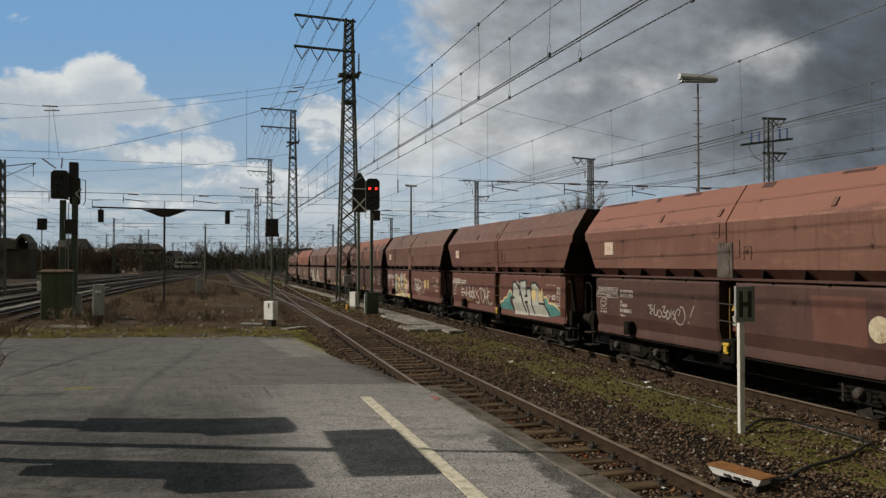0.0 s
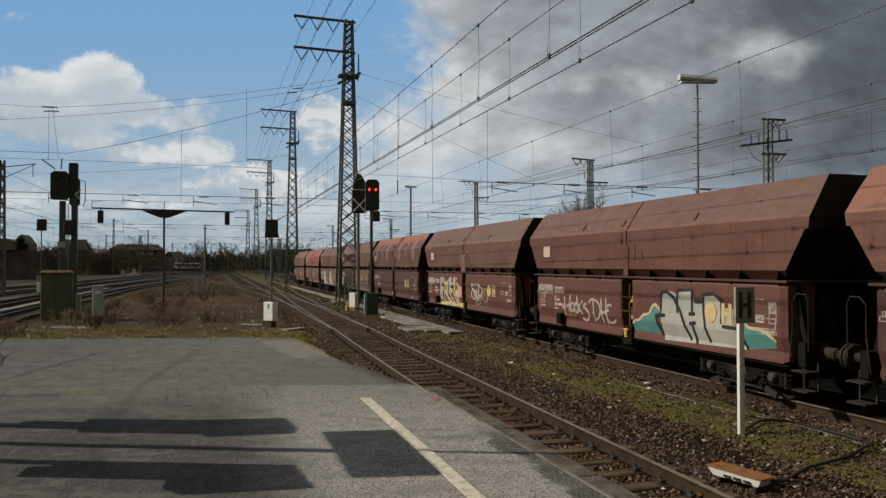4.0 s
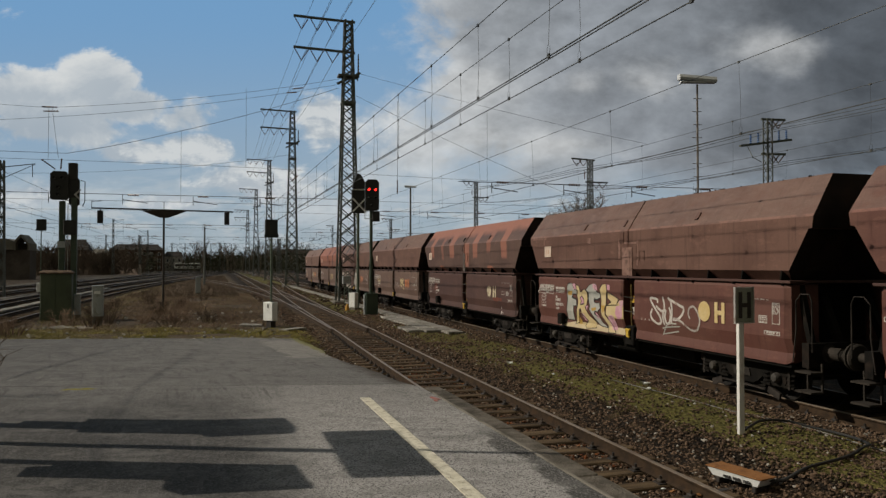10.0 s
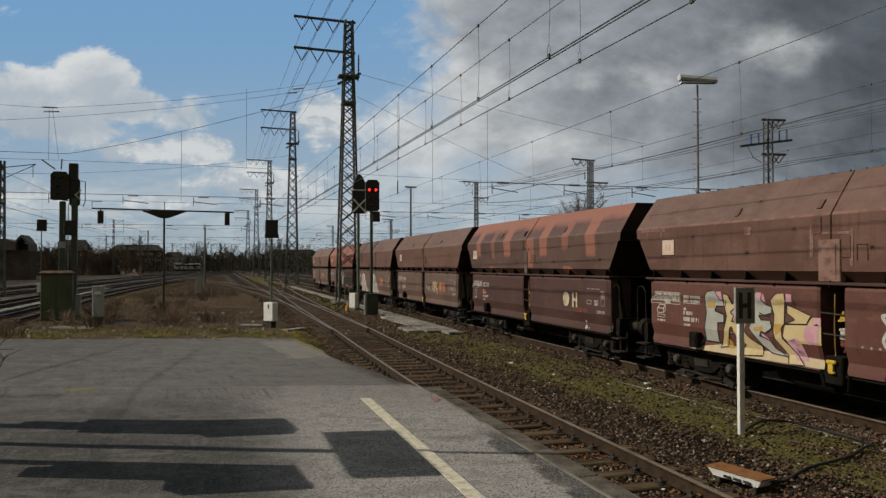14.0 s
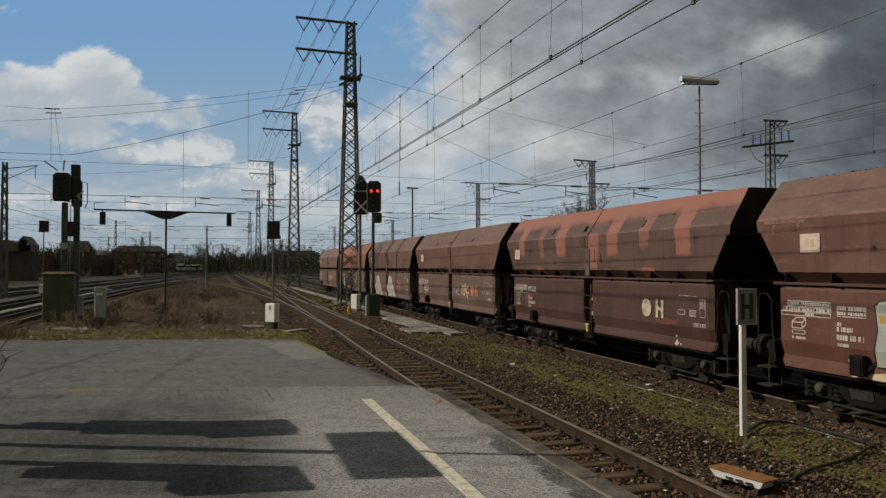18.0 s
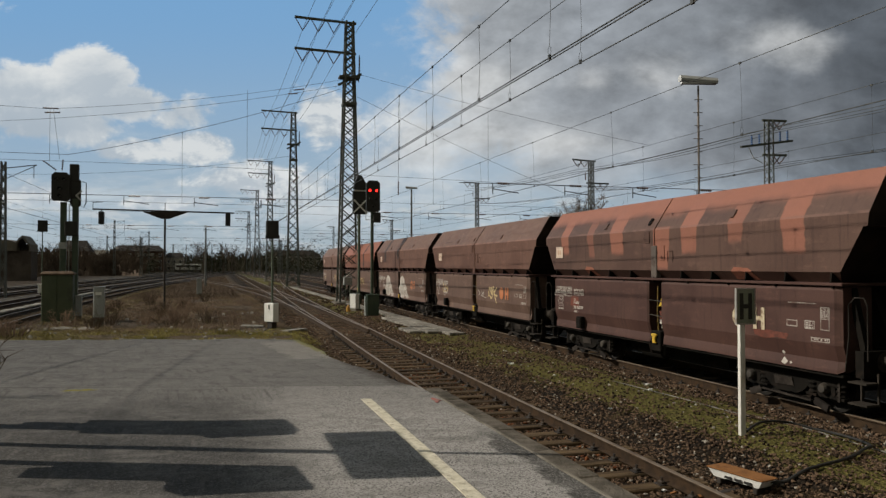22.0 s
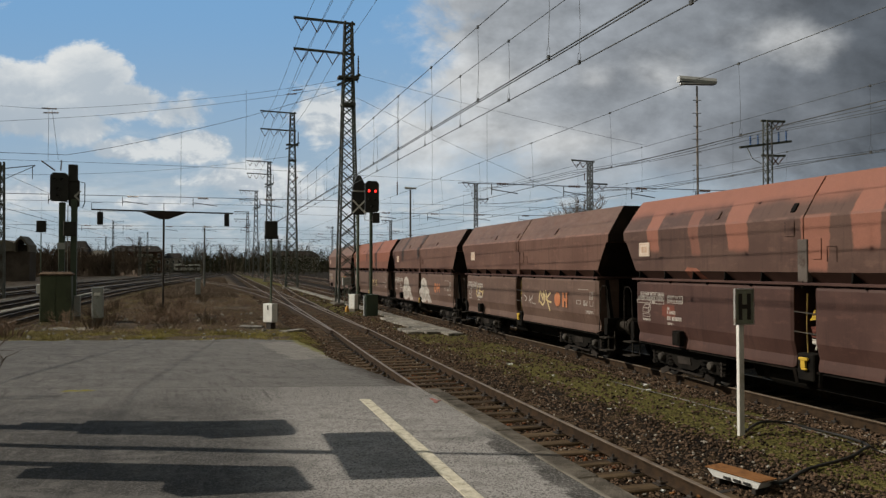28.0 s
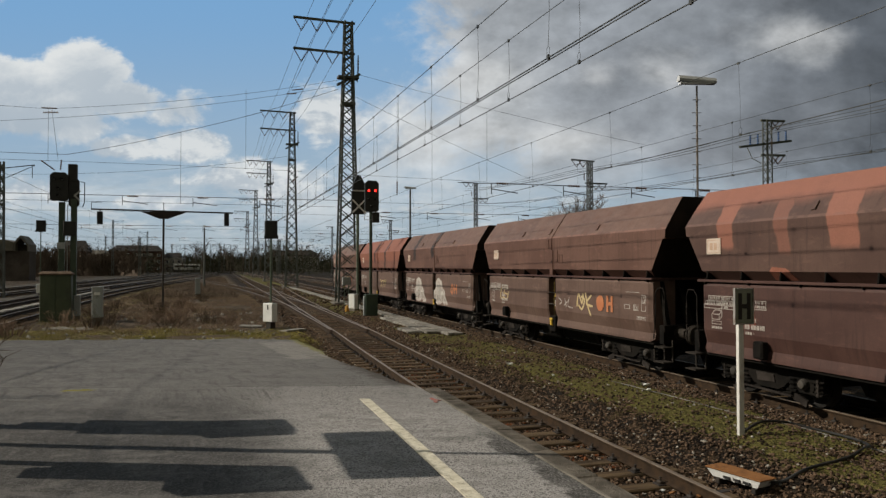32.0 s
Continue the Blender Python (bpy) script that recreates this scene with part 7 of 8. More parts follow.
part("arrow", Shape().beam((0.45, 0.12, 6.35), (0.75, 0.12, 6.65), 0.09, 0.02, (0, 1, 0)).beam((0.45, 0.105, 6.4), (0.72, 0.105, 6.1), 0.09, 0.02, (0, 1, 0)), galvanised, hd, "pale slanted bars")
part("lower_box", Shape().box((-0.05, -0.15, 4.15), (0.6, 0.1, 4.95), 0.03), black_paint, sig)
part("side_rail", Shape().tube([(0.85, 0.2, 5.75), (0.95, 0.2, 6.0), (0.95, 0.2, 7.1), (0.75, 0.2, 7.15)], 0.025, 6), black_paint, sig)
part("ladder", Shape().beam((0.1, 0.3, 0.2), (0.1, 0.3, 5.9), 0.04).beam((0.28, 0.3, 0.2), (0.28, 0.3, 5.9), 0.04), galvanised, sig, "thin steel ladder")
part("number_plate", Shape().box((-0.36, -0.03, 3.45), (0.02, 0.0, 3.8)), grey_plastic, sig, "small pale plate")

# large relay cabinet
cabinet_green = stuff_mat("cabinet_green", (0.0496, 0.0656, 0.0384), (0.0640, 0.0800, 0.0480), 0.7, 0, 1.5, 60, 0.1, (0.0400, 0.0480, 0.0320), 0.4, 2)
lid_brown = stuff_mat("lid_brown", (0.08, 0.055, 0.04), (0.12, 0.085, 0.06), 0.8, 0, 3, 40, 0.2)
cab = thing("relay_cabinet", "dark green relay cabinet with an orange-brown lid", "cabinet", (-7.57, 41.3, -0.12), 4)
part("body", Shape().box((-0.7, -0.1, 0.0), (0.7, 0.85, 2.3), 0.03), cabinet_green, cab)
part("lid", Shape().loft([[(-0.77, -0.18, 2.3), (0.77, -0.18, 2.3), (0.77, 0.93, 2.3), (-0.77, 0.93, 2.3)], [(-0.77, -0.18, 2.36), (0.77, -0.18, 2.36), (0.77, 0.93, 2.36), (-0.77, 0.93, 2.36)], [(-0.62, 0.1, 2.47), (0.62, 0.1, 2.47), (0.62, 0.7, 2.47), (-0.62, 0.7, 2.47)]]), lid_brown, cab, "weathered orange-brown lid")
for s in (-0.345, 0.345):
    d = part("door", Shape().box((s - 0.33, -0.125, 0.12), (s + 0.33, -0.1, 2.2), 0.008), cabinet_green, cab)
    part("handle", Shape().box((s * 0.15 - 0.02, -0.16, 1.05), (s * 0.15 + 0.02, -0.125, 1.25)), cabinet_green, d)
part("plinth", Shape().box((-0.65, -0.05, -0.3), (0.65, 0.8, 0.0)), concrete, cab)


def kiosk(x, y, w, h, mat, label, foot=0.3, rz=0):
    k = thing("cable_cabinet", label, "cabinet", (x, y, -0.12), rz, group="small trackside cabinets")
    part("body", Shape().box((-w / 2, -w * 0.3, foot), (w / 2, w * 0.3, h), 0.02), mat, k)
    part("cap", Shape().box((-w / 2 - 0.02, -w * 0.3 - 0.02, h), (w / 2 + 0.02, w * 0.3 + 0.02, h + 0.05), 0.015), mat, k)
    part("foot", Shape().box((-w / 2 + 0.02, -w * 0.27, -0.3), (w / 2 - 0.02, w * 0.27, foot)), concrete, k)
    part("door", Shape().box((-w / 2 + 0.03, -w * 0.3 - 0.012, foot + 0.04), (w / 2 - 0.03, -w * 0.3, h - 0.04)), mat, k)
    return k


k1 = kiosk(-5.1, 37.25, 0.46, 1.75, grey_plastic, "grey cable cabinet with a small white sign", 0.4)
part("sign", Shape().box((-0.14, -0.165, 1.42), (0.12, -0.15, 1.55)), white_paint, k1, "small white plate")
kiosk(-6.7, 42.0, 0.3, 1.2, grey_plastic, "low grey cable cabinet beside the relay cabinet", 0.2)
kiosk(-1.5, 71.8, 0.45, 1.6, grey_plastic, "grey cable cabinet in the dry grass", 0.2)
kiosk(8.02, 45.2, 0.5, 1.0, white_paint, "white cable cabinet at the foot of a signal", 0.15, -52)
k2 = kiosk(8.15, 40.4, 0.66, 1.15, green_paint, "dark green point-heater cabinet with a pale side", 0.05)
part("side_post", Shape().box((-0.42, -0.1, -0.1), (-0.36, 0.1, 1.1)), grey_plastic, k2, "pale strip beside the cabinet")
kb = thing("cable_cabinet", "grey box on a thin stand beside the tall mast", "cabinet", (8.85, 52.6, -0.12), group="small trackside cabinets")
part("body", Shape().box((-0.3, -0.16, 1.4), (0.3, 0.16, 1.95), 0.02), grey_plastic, kb)
part("stand", Shape().beam((-0.15, 0, -0.2), (-0.15, 0, 1.4), 0.05).beam((0.15, 0, -0.2), (0.15, 0, 1.4), 0.05), post_green, kb)
k3 = thing("marker_lamp", "orange plastic marker on the ground", "marker", (7.6, 45.0, -0.12))
part("body", Shape().lathe([(0.13, 0.0), (0.12, 0.2), (0.08, 0.32), (0.03, 0.38)], 12), orange_plastic, k3)


def dwarf(x, y, h, label, box=True, headw=0.55, headh=0.75):
    s = thing("shunting_signal", label, "signal", (x, y, -0.12), group="small post signals")
    part("post", Shape().tube([(0, 0, 0), (0, 0, h - headh)], 0.045, 8), post_green, s, "slim grey-green post")
    part("head", Shape().box((-headw / 2, -0.05, h - headh), (headw / 2, 0.22, h), 0.03), black_paint, s)
    part("visor", Shape().box((-headw / 2 - 0.03, -0.09, h - headh - 0.06), (headw / 2 + 0.03, -0.05, h - headh + 0.1)), black_paint, s)
    if box:
        part("junction_box", Shape().box((-0.3, -0.2, 0.28), (0.3, 0.12, 1.1), 0.02), white_paint, s, "pale grey junction box")
        part("latch", Shape().box((0.01, -0.225, 0.83), (0.05, -0.2, 1.02)), black_paint, s)
        part("pedestal", Shape().box((-0.14, -0.14, -0.2), (0.14, 0.14, 0.28)), dark_iron, s)
    return s


dw = dwarf(2.36, 34.0, 4.75, "black signal head on a slim post with a white box")
for o in dw.children:
    if o.name.startswith(("junction_box", "latch", "pedestal")):
        o.matrix_basis = pose(0, 0, 0, 0, 0, -52)
dwarf(-15.2, 76.0, 6.9, "black signal head on a slim post with a pale box", True, 0.8, 1.0)

# T-shaped bridge carrying two hanging signals
tb = thing("signal_gantry", "T-shaped post with a long arm and two hanging lamps", "signal", (-3.2, 51.5, -0.1), -1.5)
part("post", Shape().tube([(0, 0, -0.1), (0, 0, 5.75)], 0.065, 8), dark_iron, tb)
part("arm", Shape().beam((-4.3, 0, 6.3), (4.3, 0, 6.2), 0.1, 0.09), dark_iron, tb)
part("gusset_plate", Shape().prism([(-1.4, 6.2), (1.4, 6.2), (0.25, 5.75), (-0.25, 5.75)], -0.07, 0.07, "y"), dark_iron, tb, "dark triangular gusset plate")
for x in (-3.78, 3.9):
    ln = part("hanging_lamp", Shape().box((x - 0.16, -0.16, 5.35), (x + 0.16, 0.16, 6.15), 0.03), black_paint, tb)
    part("hanger", Shape().beam((x, 0, 6.12), (x, 0, 6.26), 0.06), dark_iron, ln)
part("tip", Shape().beam((-4.28, 0, 6.3), (-4.28, 0, 6.75), 0.03).beam((-4.28, 0, 6.72), (-3.7, 0, 6.75), 0.03), dark_iron, tb)
part("tip", Shape().beam((0, 0, 6.2), (0, 0, 6.8), 0.04), dark_iron, tb)

# white board face, dimmed: its shade is put into the colour
board_in_shade = stuff_mat("board_in_shade", (0.13, 0.155, 0.12), (0.18, 0.2, 0.16), 0.6, 0, 3, 50, 0.1, (0.14, 0.15, 0.12), 0.4, 5)
# H board on its white post
hb = thing("stop_board", "black H on a pale board on a white post", "sign", (7.64, 9.646, 0.048))
part("post", Shape().box((-0.045, -0.034, -0.2796), (0.042, 0.036, 1.7242), 0.004), post_white, hb, "white-painted square post with chipped paint", rz=-4)
part("cap", Shape().box((-0.0466, -0.0326, 2.1809), (0.0373, 0.028, 2.2368), 0.0093), galvanised, hb)
bd = part("board", Shape().box((-0.0746, -0.0792, 1.7056), (0.233, -0.0513, 2.2182), 0.0093), board_in_shade, hb, "greenish pale board with a steel rim")
part("rim", Shape().box((-0.0932, -0.0885, 1.6869), (-0.0746, -0.0466, 2.2368)).box((0.233, -0.0885, 1.6869), (0.2516, -0.0466, 2.2368)).box((-0.0746, -0.0885, 1.6869), (0.233, -0.0466, 1.7056)).box((-0.0746, -0.0885, 2.2182), (0.233, -0.0466, 2.2368)), galvanised, bd)
part("letter", Shape().prism([(-0.03, 1.765), (0.035, 1.765), (0.035, 1.93), (0.125, 1.93), (0.125, 1.765), (0.19, 1.765), (0.19, 2.16), (0.125, 2.16), (0.125, 1.995), (0.035, 1.995), (0.035, 2.16), (-0.03, 2.16)], -0.0848, -0.0795, "y"), black_paint, bd, "black letter H")
bd.location.x -= 0.06
part("back_bracket", Shape().box((-0.0466, -0.0513, 1.8174), (0.0466, -0.0419, 2.097)), galvanised, bd)

# rail-side magnet with its cable
mg = thing("track_magnet", "pale track magnet with an orange-brown lid beside the rail", "rail device", (6.45, 8.17, -0.27), 13)
part("body", Shape().loft([[(-0.11, -0.34, 0.14), (0.11, -0.34, 0.14), (0.11, 0.34, 0.14), (-0.11, 0.34, 0.14)], [(-0.14, -0.41, 0.24), (0.14, -0.41, 0.24), (0.14, 0.41, 0.24), (-0.14, 0.41, 0.24)]]), white_paint, mg)
part("lid", Shape().box((-0.155, -0.43, 0.242), (0.155, 0.43, 0.258), 0.006), orange_rust, mg, "rusty orange lid")
for y in (-0.3, 0.25):
    part("clamp", Shape().box((-0.13, y - 0.035, 0.06), (0.08, y + 0.035, 0.14), 0.01), dark_iron, mg)
for y in (-0.2, -0.05, 0.1):
    part("slot", Shape().box((-0.14, y - 0.05, 0.16), (-0.1, y + 0.05, 0.19)), rubber, mg)
part("mount", Shape().box((-0.85, -0.05, 0.0), (0.1, 0.05, 0.06), 0.01), dark_iron, mg)
cb = [(6.5, 7.85, -0.04)] + [(x, y, ground_z(x, y) + 0.05) for x, y in ((6.76, 7.78), (7.07, 7.74), (7.45, 7.78), (7.72, 7.87), (8.15, 8.05), (8.54, 8.28), (8.88, 8.5), (9.12, 8.73), (9.33, 9.1), (9.36, 9.5), (9.2, 9.9), (8.9, 10.15), (8.4, 10.1), (7.9, 9.8), (7.72, 9.64))]


def smooth_path(pts, k=6):
    out = []
    for i in range(len(pts) - 1):
        p0, p1, p2, p3 = [Vector(pts[min(max(j, 0), len(pts) - 1)]) for j in (i - 1, i, i + 1, i + 2)]
        for s in range(k):
            t = s / k
            out.append(0.5 * (2 * p1 + (p2 - p0) * t + (2 * p0 - 5 * p1 + 4 * p2 - p3) * t * t + (3 * p1 - p0 - 3 * p2 + p3) * t ** 3))
    return out + [Vector(pts[-1])]


old_cable = stuff_mat("old_cable", (0.13, 0.13, 0.12), (0.19, 0.185, 0.17), 0.7, 0, 2, 40, 0.1, (0.05, 0.045, 0.03), 0.6, 1.5)
part_cable = part("cable", Shape().tube(smooth_path(cb), 0.021, 7), rubber)
tagged(part_cable, "black cable looping over the moss from the track magnet", "cable")
thin = part("cable", Shape().tube(smooth_path([(x, y, ground_z(x, y) + 0.02) for x, y in ((9.15, 5.9), (9.13, 7.2), (9.12, 8.52), (9.08, 9.82), (8.95, 10.6), (8.8, 11.38), (8.6, 12.65), (8.45, 13.7), (8.3, 14.7))]), 0.009, 5), old_cable)
tagged(thin, "thin pale cable lying along the train's track", "cable")

# ---------------------------------------------------------------- information stand beside the platform, whose shadow falls on the asphalt
stand = thing("information_stand", "tall steel stand with a name board and two display cases", "sign", (-2.75, 0, Z_P))
for y, top, r in ((10.0, 0.97, 0.12), (9.1, 2.87, 0.08), (8.38, 1.02, 0.08)):
    part("post", Shape().tube([(0, y, 0), (0, y, top)], r, 12), galvanised, stand)
part("mast_tip", Shape().tube([(0, 9.14, 2.8), (0, 9.17, 4.4)], 0.04, 10), galvanised, stand)
part("name_board", Shape().prism([(8.1, 2.85), (10.01, 2.85), (10.16, 3.39), (8.28, 3.39)], -0.04, 0.04, "x"), white_paint, stand)
for edge, y0, y1 in (([(9.76, 0.97), (10.5, 0.97), (10.55, 1.98), (10.74, 2.55), (10.14, 2.61), (9.88, 2.57), (9.62, 1.98), (9.76, 1.94)], 9.85, 10.45),
                     ([(7.89, 0.83), (8.22, 0.84), (8.28, 1.00), (8.46, 0.99), (8.48, 2.48), (7.73, 2.54), (7.47, 1.86), (7.63, 1.74), (7.91, 1.74)], 7.95, 8.4)):
    c = part("display_case", Shape().prism(edge, -0.06, 0.06, "x"), galvanised, stand)
    part("pane", Shape().box((0.06, y0, 1.15), (0.066, y1, 2.35)), glass_dark, c)
part("base_box", Shape().box((-0.06, 9.93, 0.45), (0.06, 10.28, 0.97), 0.01), galvanised, stand)

# ---------------------------------------------------------------- far buildings


def house(name, label, x, y, w, d, h, wall, roof, storeys, bays, ridge=3.0, rz=0):
    b = thing(name, label, "building", (x, y, -0.2), rz, group="far buildings")
    part("wall", Shape().box((-w / 2, -d / 2, 0), (w / 2, d / 2, h)), wall, b)
    part("roof", Shape().loft([[(-w / 2 - 0.4, -d / 2 - 0.4, h), (w / 2 + 0.4, -d / 2 - 0.4, h), (w / 2 + 0.4, d / 2 + 0.4, h), (-w / 2 - 0.4, d / 2 + 0.4, h)], [(-w / 2 + w * 0.12, -0.1, h + ridge), (w / 2 - w * 0.12, -0.1, h + ridge), (w / 2 - w * 0.12, 0.1, h + ridge), (-w / 2 + w * 0.12, 0.1, h + ridge)]]), roof, b)
    for f in range(storeys):
        for k in range(bays):
            cx, cz = -w / 2 + (k + 0.5) * w / bays, 1.0 + f * (h - 0.6) / storeys
            wd = part("window", Shape().box((cx - 0.55, -d / 2 - 0.06, cz), (cx + 0.55, -d / 2 - 0.02, cz + 1.5)), white_paint, b)
            part("pane", Shape().box((cx - 0.45, -d / 2 - 0.08, cz + 0.1), (cx + 0.45, -d / 2 - 0.06, cz + 1.4)), glass_dark, wd)
    return b


flats = house("apartment_house", "red-brick apartment house with white balconies", -33.3, 360, 22, 12, 9.3, brick_red, roof_dark, 3, 7, 2.7)
for f in range(3):
    for x in (1.5, 5.2):
        part("balcony", Shape().box((x - 1.4, -7.2, 1.4 + f * 2.9), (x + 1.4, -6.0, 2.4 + f * 2.9)), render_pale, flats, "white balcony front")
house("apartment_house", "low brick house with a slanting roof", -49, 362, 8, 11, 7.2, brick_red, roof_felt, 2, 3, 2.6)
house("apartment_house", "small pale rendered house with a dark roof", -18.2, 365, 7.5, 9, 6.6, render_pale, roof_dark, 2, 3, 2.3)
house("apartment_house", "dark red-brick house with a steep gable", -48.8, 298, 10, 12, 8.0, brick_red, roof_slate, 2, 3, 4.0)
house("apartment_house", "dark-roofed house among bare trees", -78, 320, 18, 12, 7.5, wall_brown, roof_slate, 2, 5, 3.5)
house("apartment_house", "pale rendered house behind the bare trees", 40, 420, 30, 12, 8, render_pale, roof_dark, 3, 8, 3.5)

far_train = thing("distant_train", "white passenger carriage standing far off", "train", (-12.0, 352, -0.1), 4)
part("body", Shape().box((-5.5, -1.3, 0.9), (5.5, 1.3, 3.6), 0.3), white_paint, far_train)
part("window_band", Shape().box((-5.2, -1.33, 2.2), (5.2, -1.3, 3.0)), glass_dark, far_train)
part("skirt", Shape().box((-5.4, -1.2, 0.1), (5.4, 1.2, 0.9)), dark_iron, far_train)

shed = thing("station_shed", "old railway shed with an arched pale gable over brown walls", "shed", (-36.4, 160.0, -0.2), -2)
part("wall", Shape().box((-40, 0.4, 0), (2.4, 5.0, 5.7)), wall_brown, shed)
# added dark block standing in for the shade inside the arch
part("gable_wall", Shape().box((0.15, 1.2, 5.7), (2.3, 4.8, 7.0)), dark_iron, shed, "dark recess under the gable")
arch = [(0.0, 5.6), (0.0, 7.2), (0.5, 8.0), (1.1, 8.6), (1.6, 8.1), (2.2, 7.2), (2.5, 6.9), (2.5, 5.6)]
inner = [(1.25 + (p - 1.25) * 0.84, 5.6 + (z - 5.6) * 0.82) for p, z in reversed(arch)]
part("gable_roof", Shape().loft([[(p, d, z) for p, z in arch + inner] for d in (-0.8, 5.0)]), roof_felt, shed, "pale arched roof edge")
part("roof_slope", Shape().prism([(-40, 5.7), (-0.1, 5.7), (-0.1, 7.3), (-1.4, 7.8), (-40, 7.9)], -0.6, 5.0, "y"), roof_felt, shed)

# ---------------------------------------------------------------- bare trees along the horizon


def bare_tree(r, h, spread_, limbs=9, twigs=14):
    """Trunk, limbs and many thin twigs, returned as vertices and faces."""
    s = Shape()
    s.tube([(0, 0, -0.3), (r.uniform(-0.2, 0.2), 0, h * 0.3), (r.uniform(-0.3, 0.3), 0, h * 0.62)], [0.02 * h, 0.014 * h, 0.006 * h], 5)
    for k in range(limbs):
        a, z = r.uniform(0, 6.28), h * r.uniform(0.25, 0.6)
        e = Vector((math.cos(a) * spread_ * r.uniform(0.5, 1), math.sin(a) * spread_ * r.uniform(0.5, 1), h * r.uniform(0.65, 1.0)))
        m = Vector((e.x * 0.4, e.y * 0.4, z + (e.z - z) * 0.6))
        s.tube([(0, 0, z), m, e], [0.008 * h, 0.005 * h, 0.0015 * h], 4)
        for j in range(twigs):
            t = r.uniform(0.15, 1.0)
            b = m.lerp(e, t)
            tip = b + Vector((r.uniform(-1, 1), r.uniform(-1, 1), r.uniform(-0.1, 1.0))) * h * 0.13
            n = Vector((r.uniform(-1, 1), r.uniform(-1, 1), 0)).normalized() * (0.006 if twigs < 20 else 0.0025) * h
            i = len(s.v)
            s.v += [tuple(b - n), tuple(b + n), tuple(tip)]
            s.f.append((i, i + 1, i + 2))
    return s


rt = random.Random(5)
scrub_far = stuff_mat("scrub_far", (0.0396, 0.0324, 0.0252), (0.0612, 0.0486, 0.0378), 0.95, 0, 0.1, 2, 0.1)
for k, (name_, mat, count) in enumerate((("far_woods", far_twig, 300), ("far_bushes", far_leaf, 105), ("far_hedge", scrub_far, 14))):
    big = Shape()
    for i in range(count):
        az = radians(rt.uniform(-20, 42)) if k == 0 else radians(rt.choice((rt.uniform(-20, 5), rt.uniform(2, 13)))) if k == 1 else radians(rt.uniform(-22, 14))
        dist = rt.uniform(240, 470) if k < 2 else rt.uniform(250, 420)
        x, y = dist * math.sin(az), dist * math.cos(az)
        if k == 0:
            h = rt.uniform(7, 13.5) * (0.75 + 0.25 * dist / 400)
            t = bare_tree(rt, h, h * 0.33)
            big.add([(x + a, y + b, c) for a, b, c in t.v], t.f)
        else:
            h = rt.uniform(5, 11) if k == 1 else rt.uniform(3.5, 6.5)
            for j in range(260 if k == 1 else 300):
                c = Vector((rt.gauss(0, h * (0.3 if k == 1 else 0.8)), rt.gauss(0, h * 0.3), abs(rt.gauss(h * 0.42, h * 0.27))))
                n1 = Vector((rt.uniform(-1, 1), rt.uniform(-1, 1), rt.uniform(-1, 1))) * 0.5
                n2 = Vector((rt.uniform(-1, 1), rt.uniform(-1, 1), rt.uniform(-1, 1))) * 0.5
                q = len(big.v)
                big.v += [(x + c.x, y + c.y, c.z), (x + c.x + n1.x, y + c.y + n1.y, c.z + n1.z), (x + c.x + n2.x, y + c.y + n2.y, c.z + n2.z)]
                big.f.append((q, q + 1, q + 2))
    me = bpy.data.meshes.new(name_)
    me.from_pydata(big.v, [], big.f)
    me.materials.append(mat)
    tagged(new(name_, me), ("leafless brown trees along the horizon", "dark green bushes and conifers far off", "dense brown thicket along the edge of the yard")[k], "trees", "", "stuff")


def thicket(name, az0, az1, dist, height, seed, material, label):
    """A long uneven bank of scrub: a low closed ridge hidden under many twigs and clumps of uneven height."""
    r = random.Random(seed)
    s = Shape()
    n = 420
    rings = []
    for i in range(n + 1):
        a = radians(az0 + (az1 - az0) * i / n)
        d = dist * (1 + 0.12 * noise.noise((i * 0.02, seed, 0)))
        h = height * max(0.35, 0.72 + 0.3 * noise.noise((i * 0.03, seed, 1)) + 0.6 * noise.noise((i * 0.19, seed, 2)) + r.uniform(-0.1, 0.1))
        ux, uy = math.sin(a), math.cos(a)
        rings.append([(ux * (d + o), uy * (d + o), z) for o, z in ((-5, -0.4), (-4, h * 0.3), (-1.5, h * 0.62), (0, h * (0.7 + r.uniform(-0.12, 0.12))), (3, h * 0.55), (5, -0.4))])
        for j in range(26):
            q = r.random() ** 0.7
            c = Vector((ux * d + r.uniform(-1.6, 1.6), uy * d + r.uniform(-6.5, 1), h * 0.9 * q))
            w_, l_ = r.uniform(0.05, 0.22), r.uniform(0.6, 2.0)
            t = Vector((r.uniform(-0.7, 0.7), r.uniform(-0.4, 0.4), 1.0)) * l_
            k = len(s.v)
            s.v += [tuple(c - Vector((w_, 0, 0))), tuple(c + Vector((w_, 0, w_))), tuple(c + t)]
            s.f.append((k, k + 1, k + 2))
    s.loft(rings, True)
    me = bpy.data.meshes.new(name)
    me.from_pydata(s.v, [], s.f)
    me.materials.append(material)
    tagged(new(name, me), label, "thicket", "", "stuff")


scrub_brown = stuff_mat("scrub_brown", (0.0810, 0.0634, 0.0527), (0.1242, 0.0972, 0.0783), 0.95, 0, 0.25, 3, 0.15, (0.0594, 0.0486, 0.0378), 0.5, 0.3, size=0.1)
scrub_dark = stuff_mat("scrub_dark", (0.0314, 0.0325, 0.0213), (0.0627, 0.0560, 0.0381), 0.95, 0, 0.2, 3, 0.15, (0.0224, 0.0224, 0.0157), 0.5, 0.3, size=0.1)
thicket("scrub_bank", -24, -5, 236, 7.6, 2, scrub_brown, "brown leafless thicket behind the yard tracks")
thicket("scrub_bank", -16, 4, 410, 11.0, 5, scrub_dark, "dark wooded bank along the horizon")
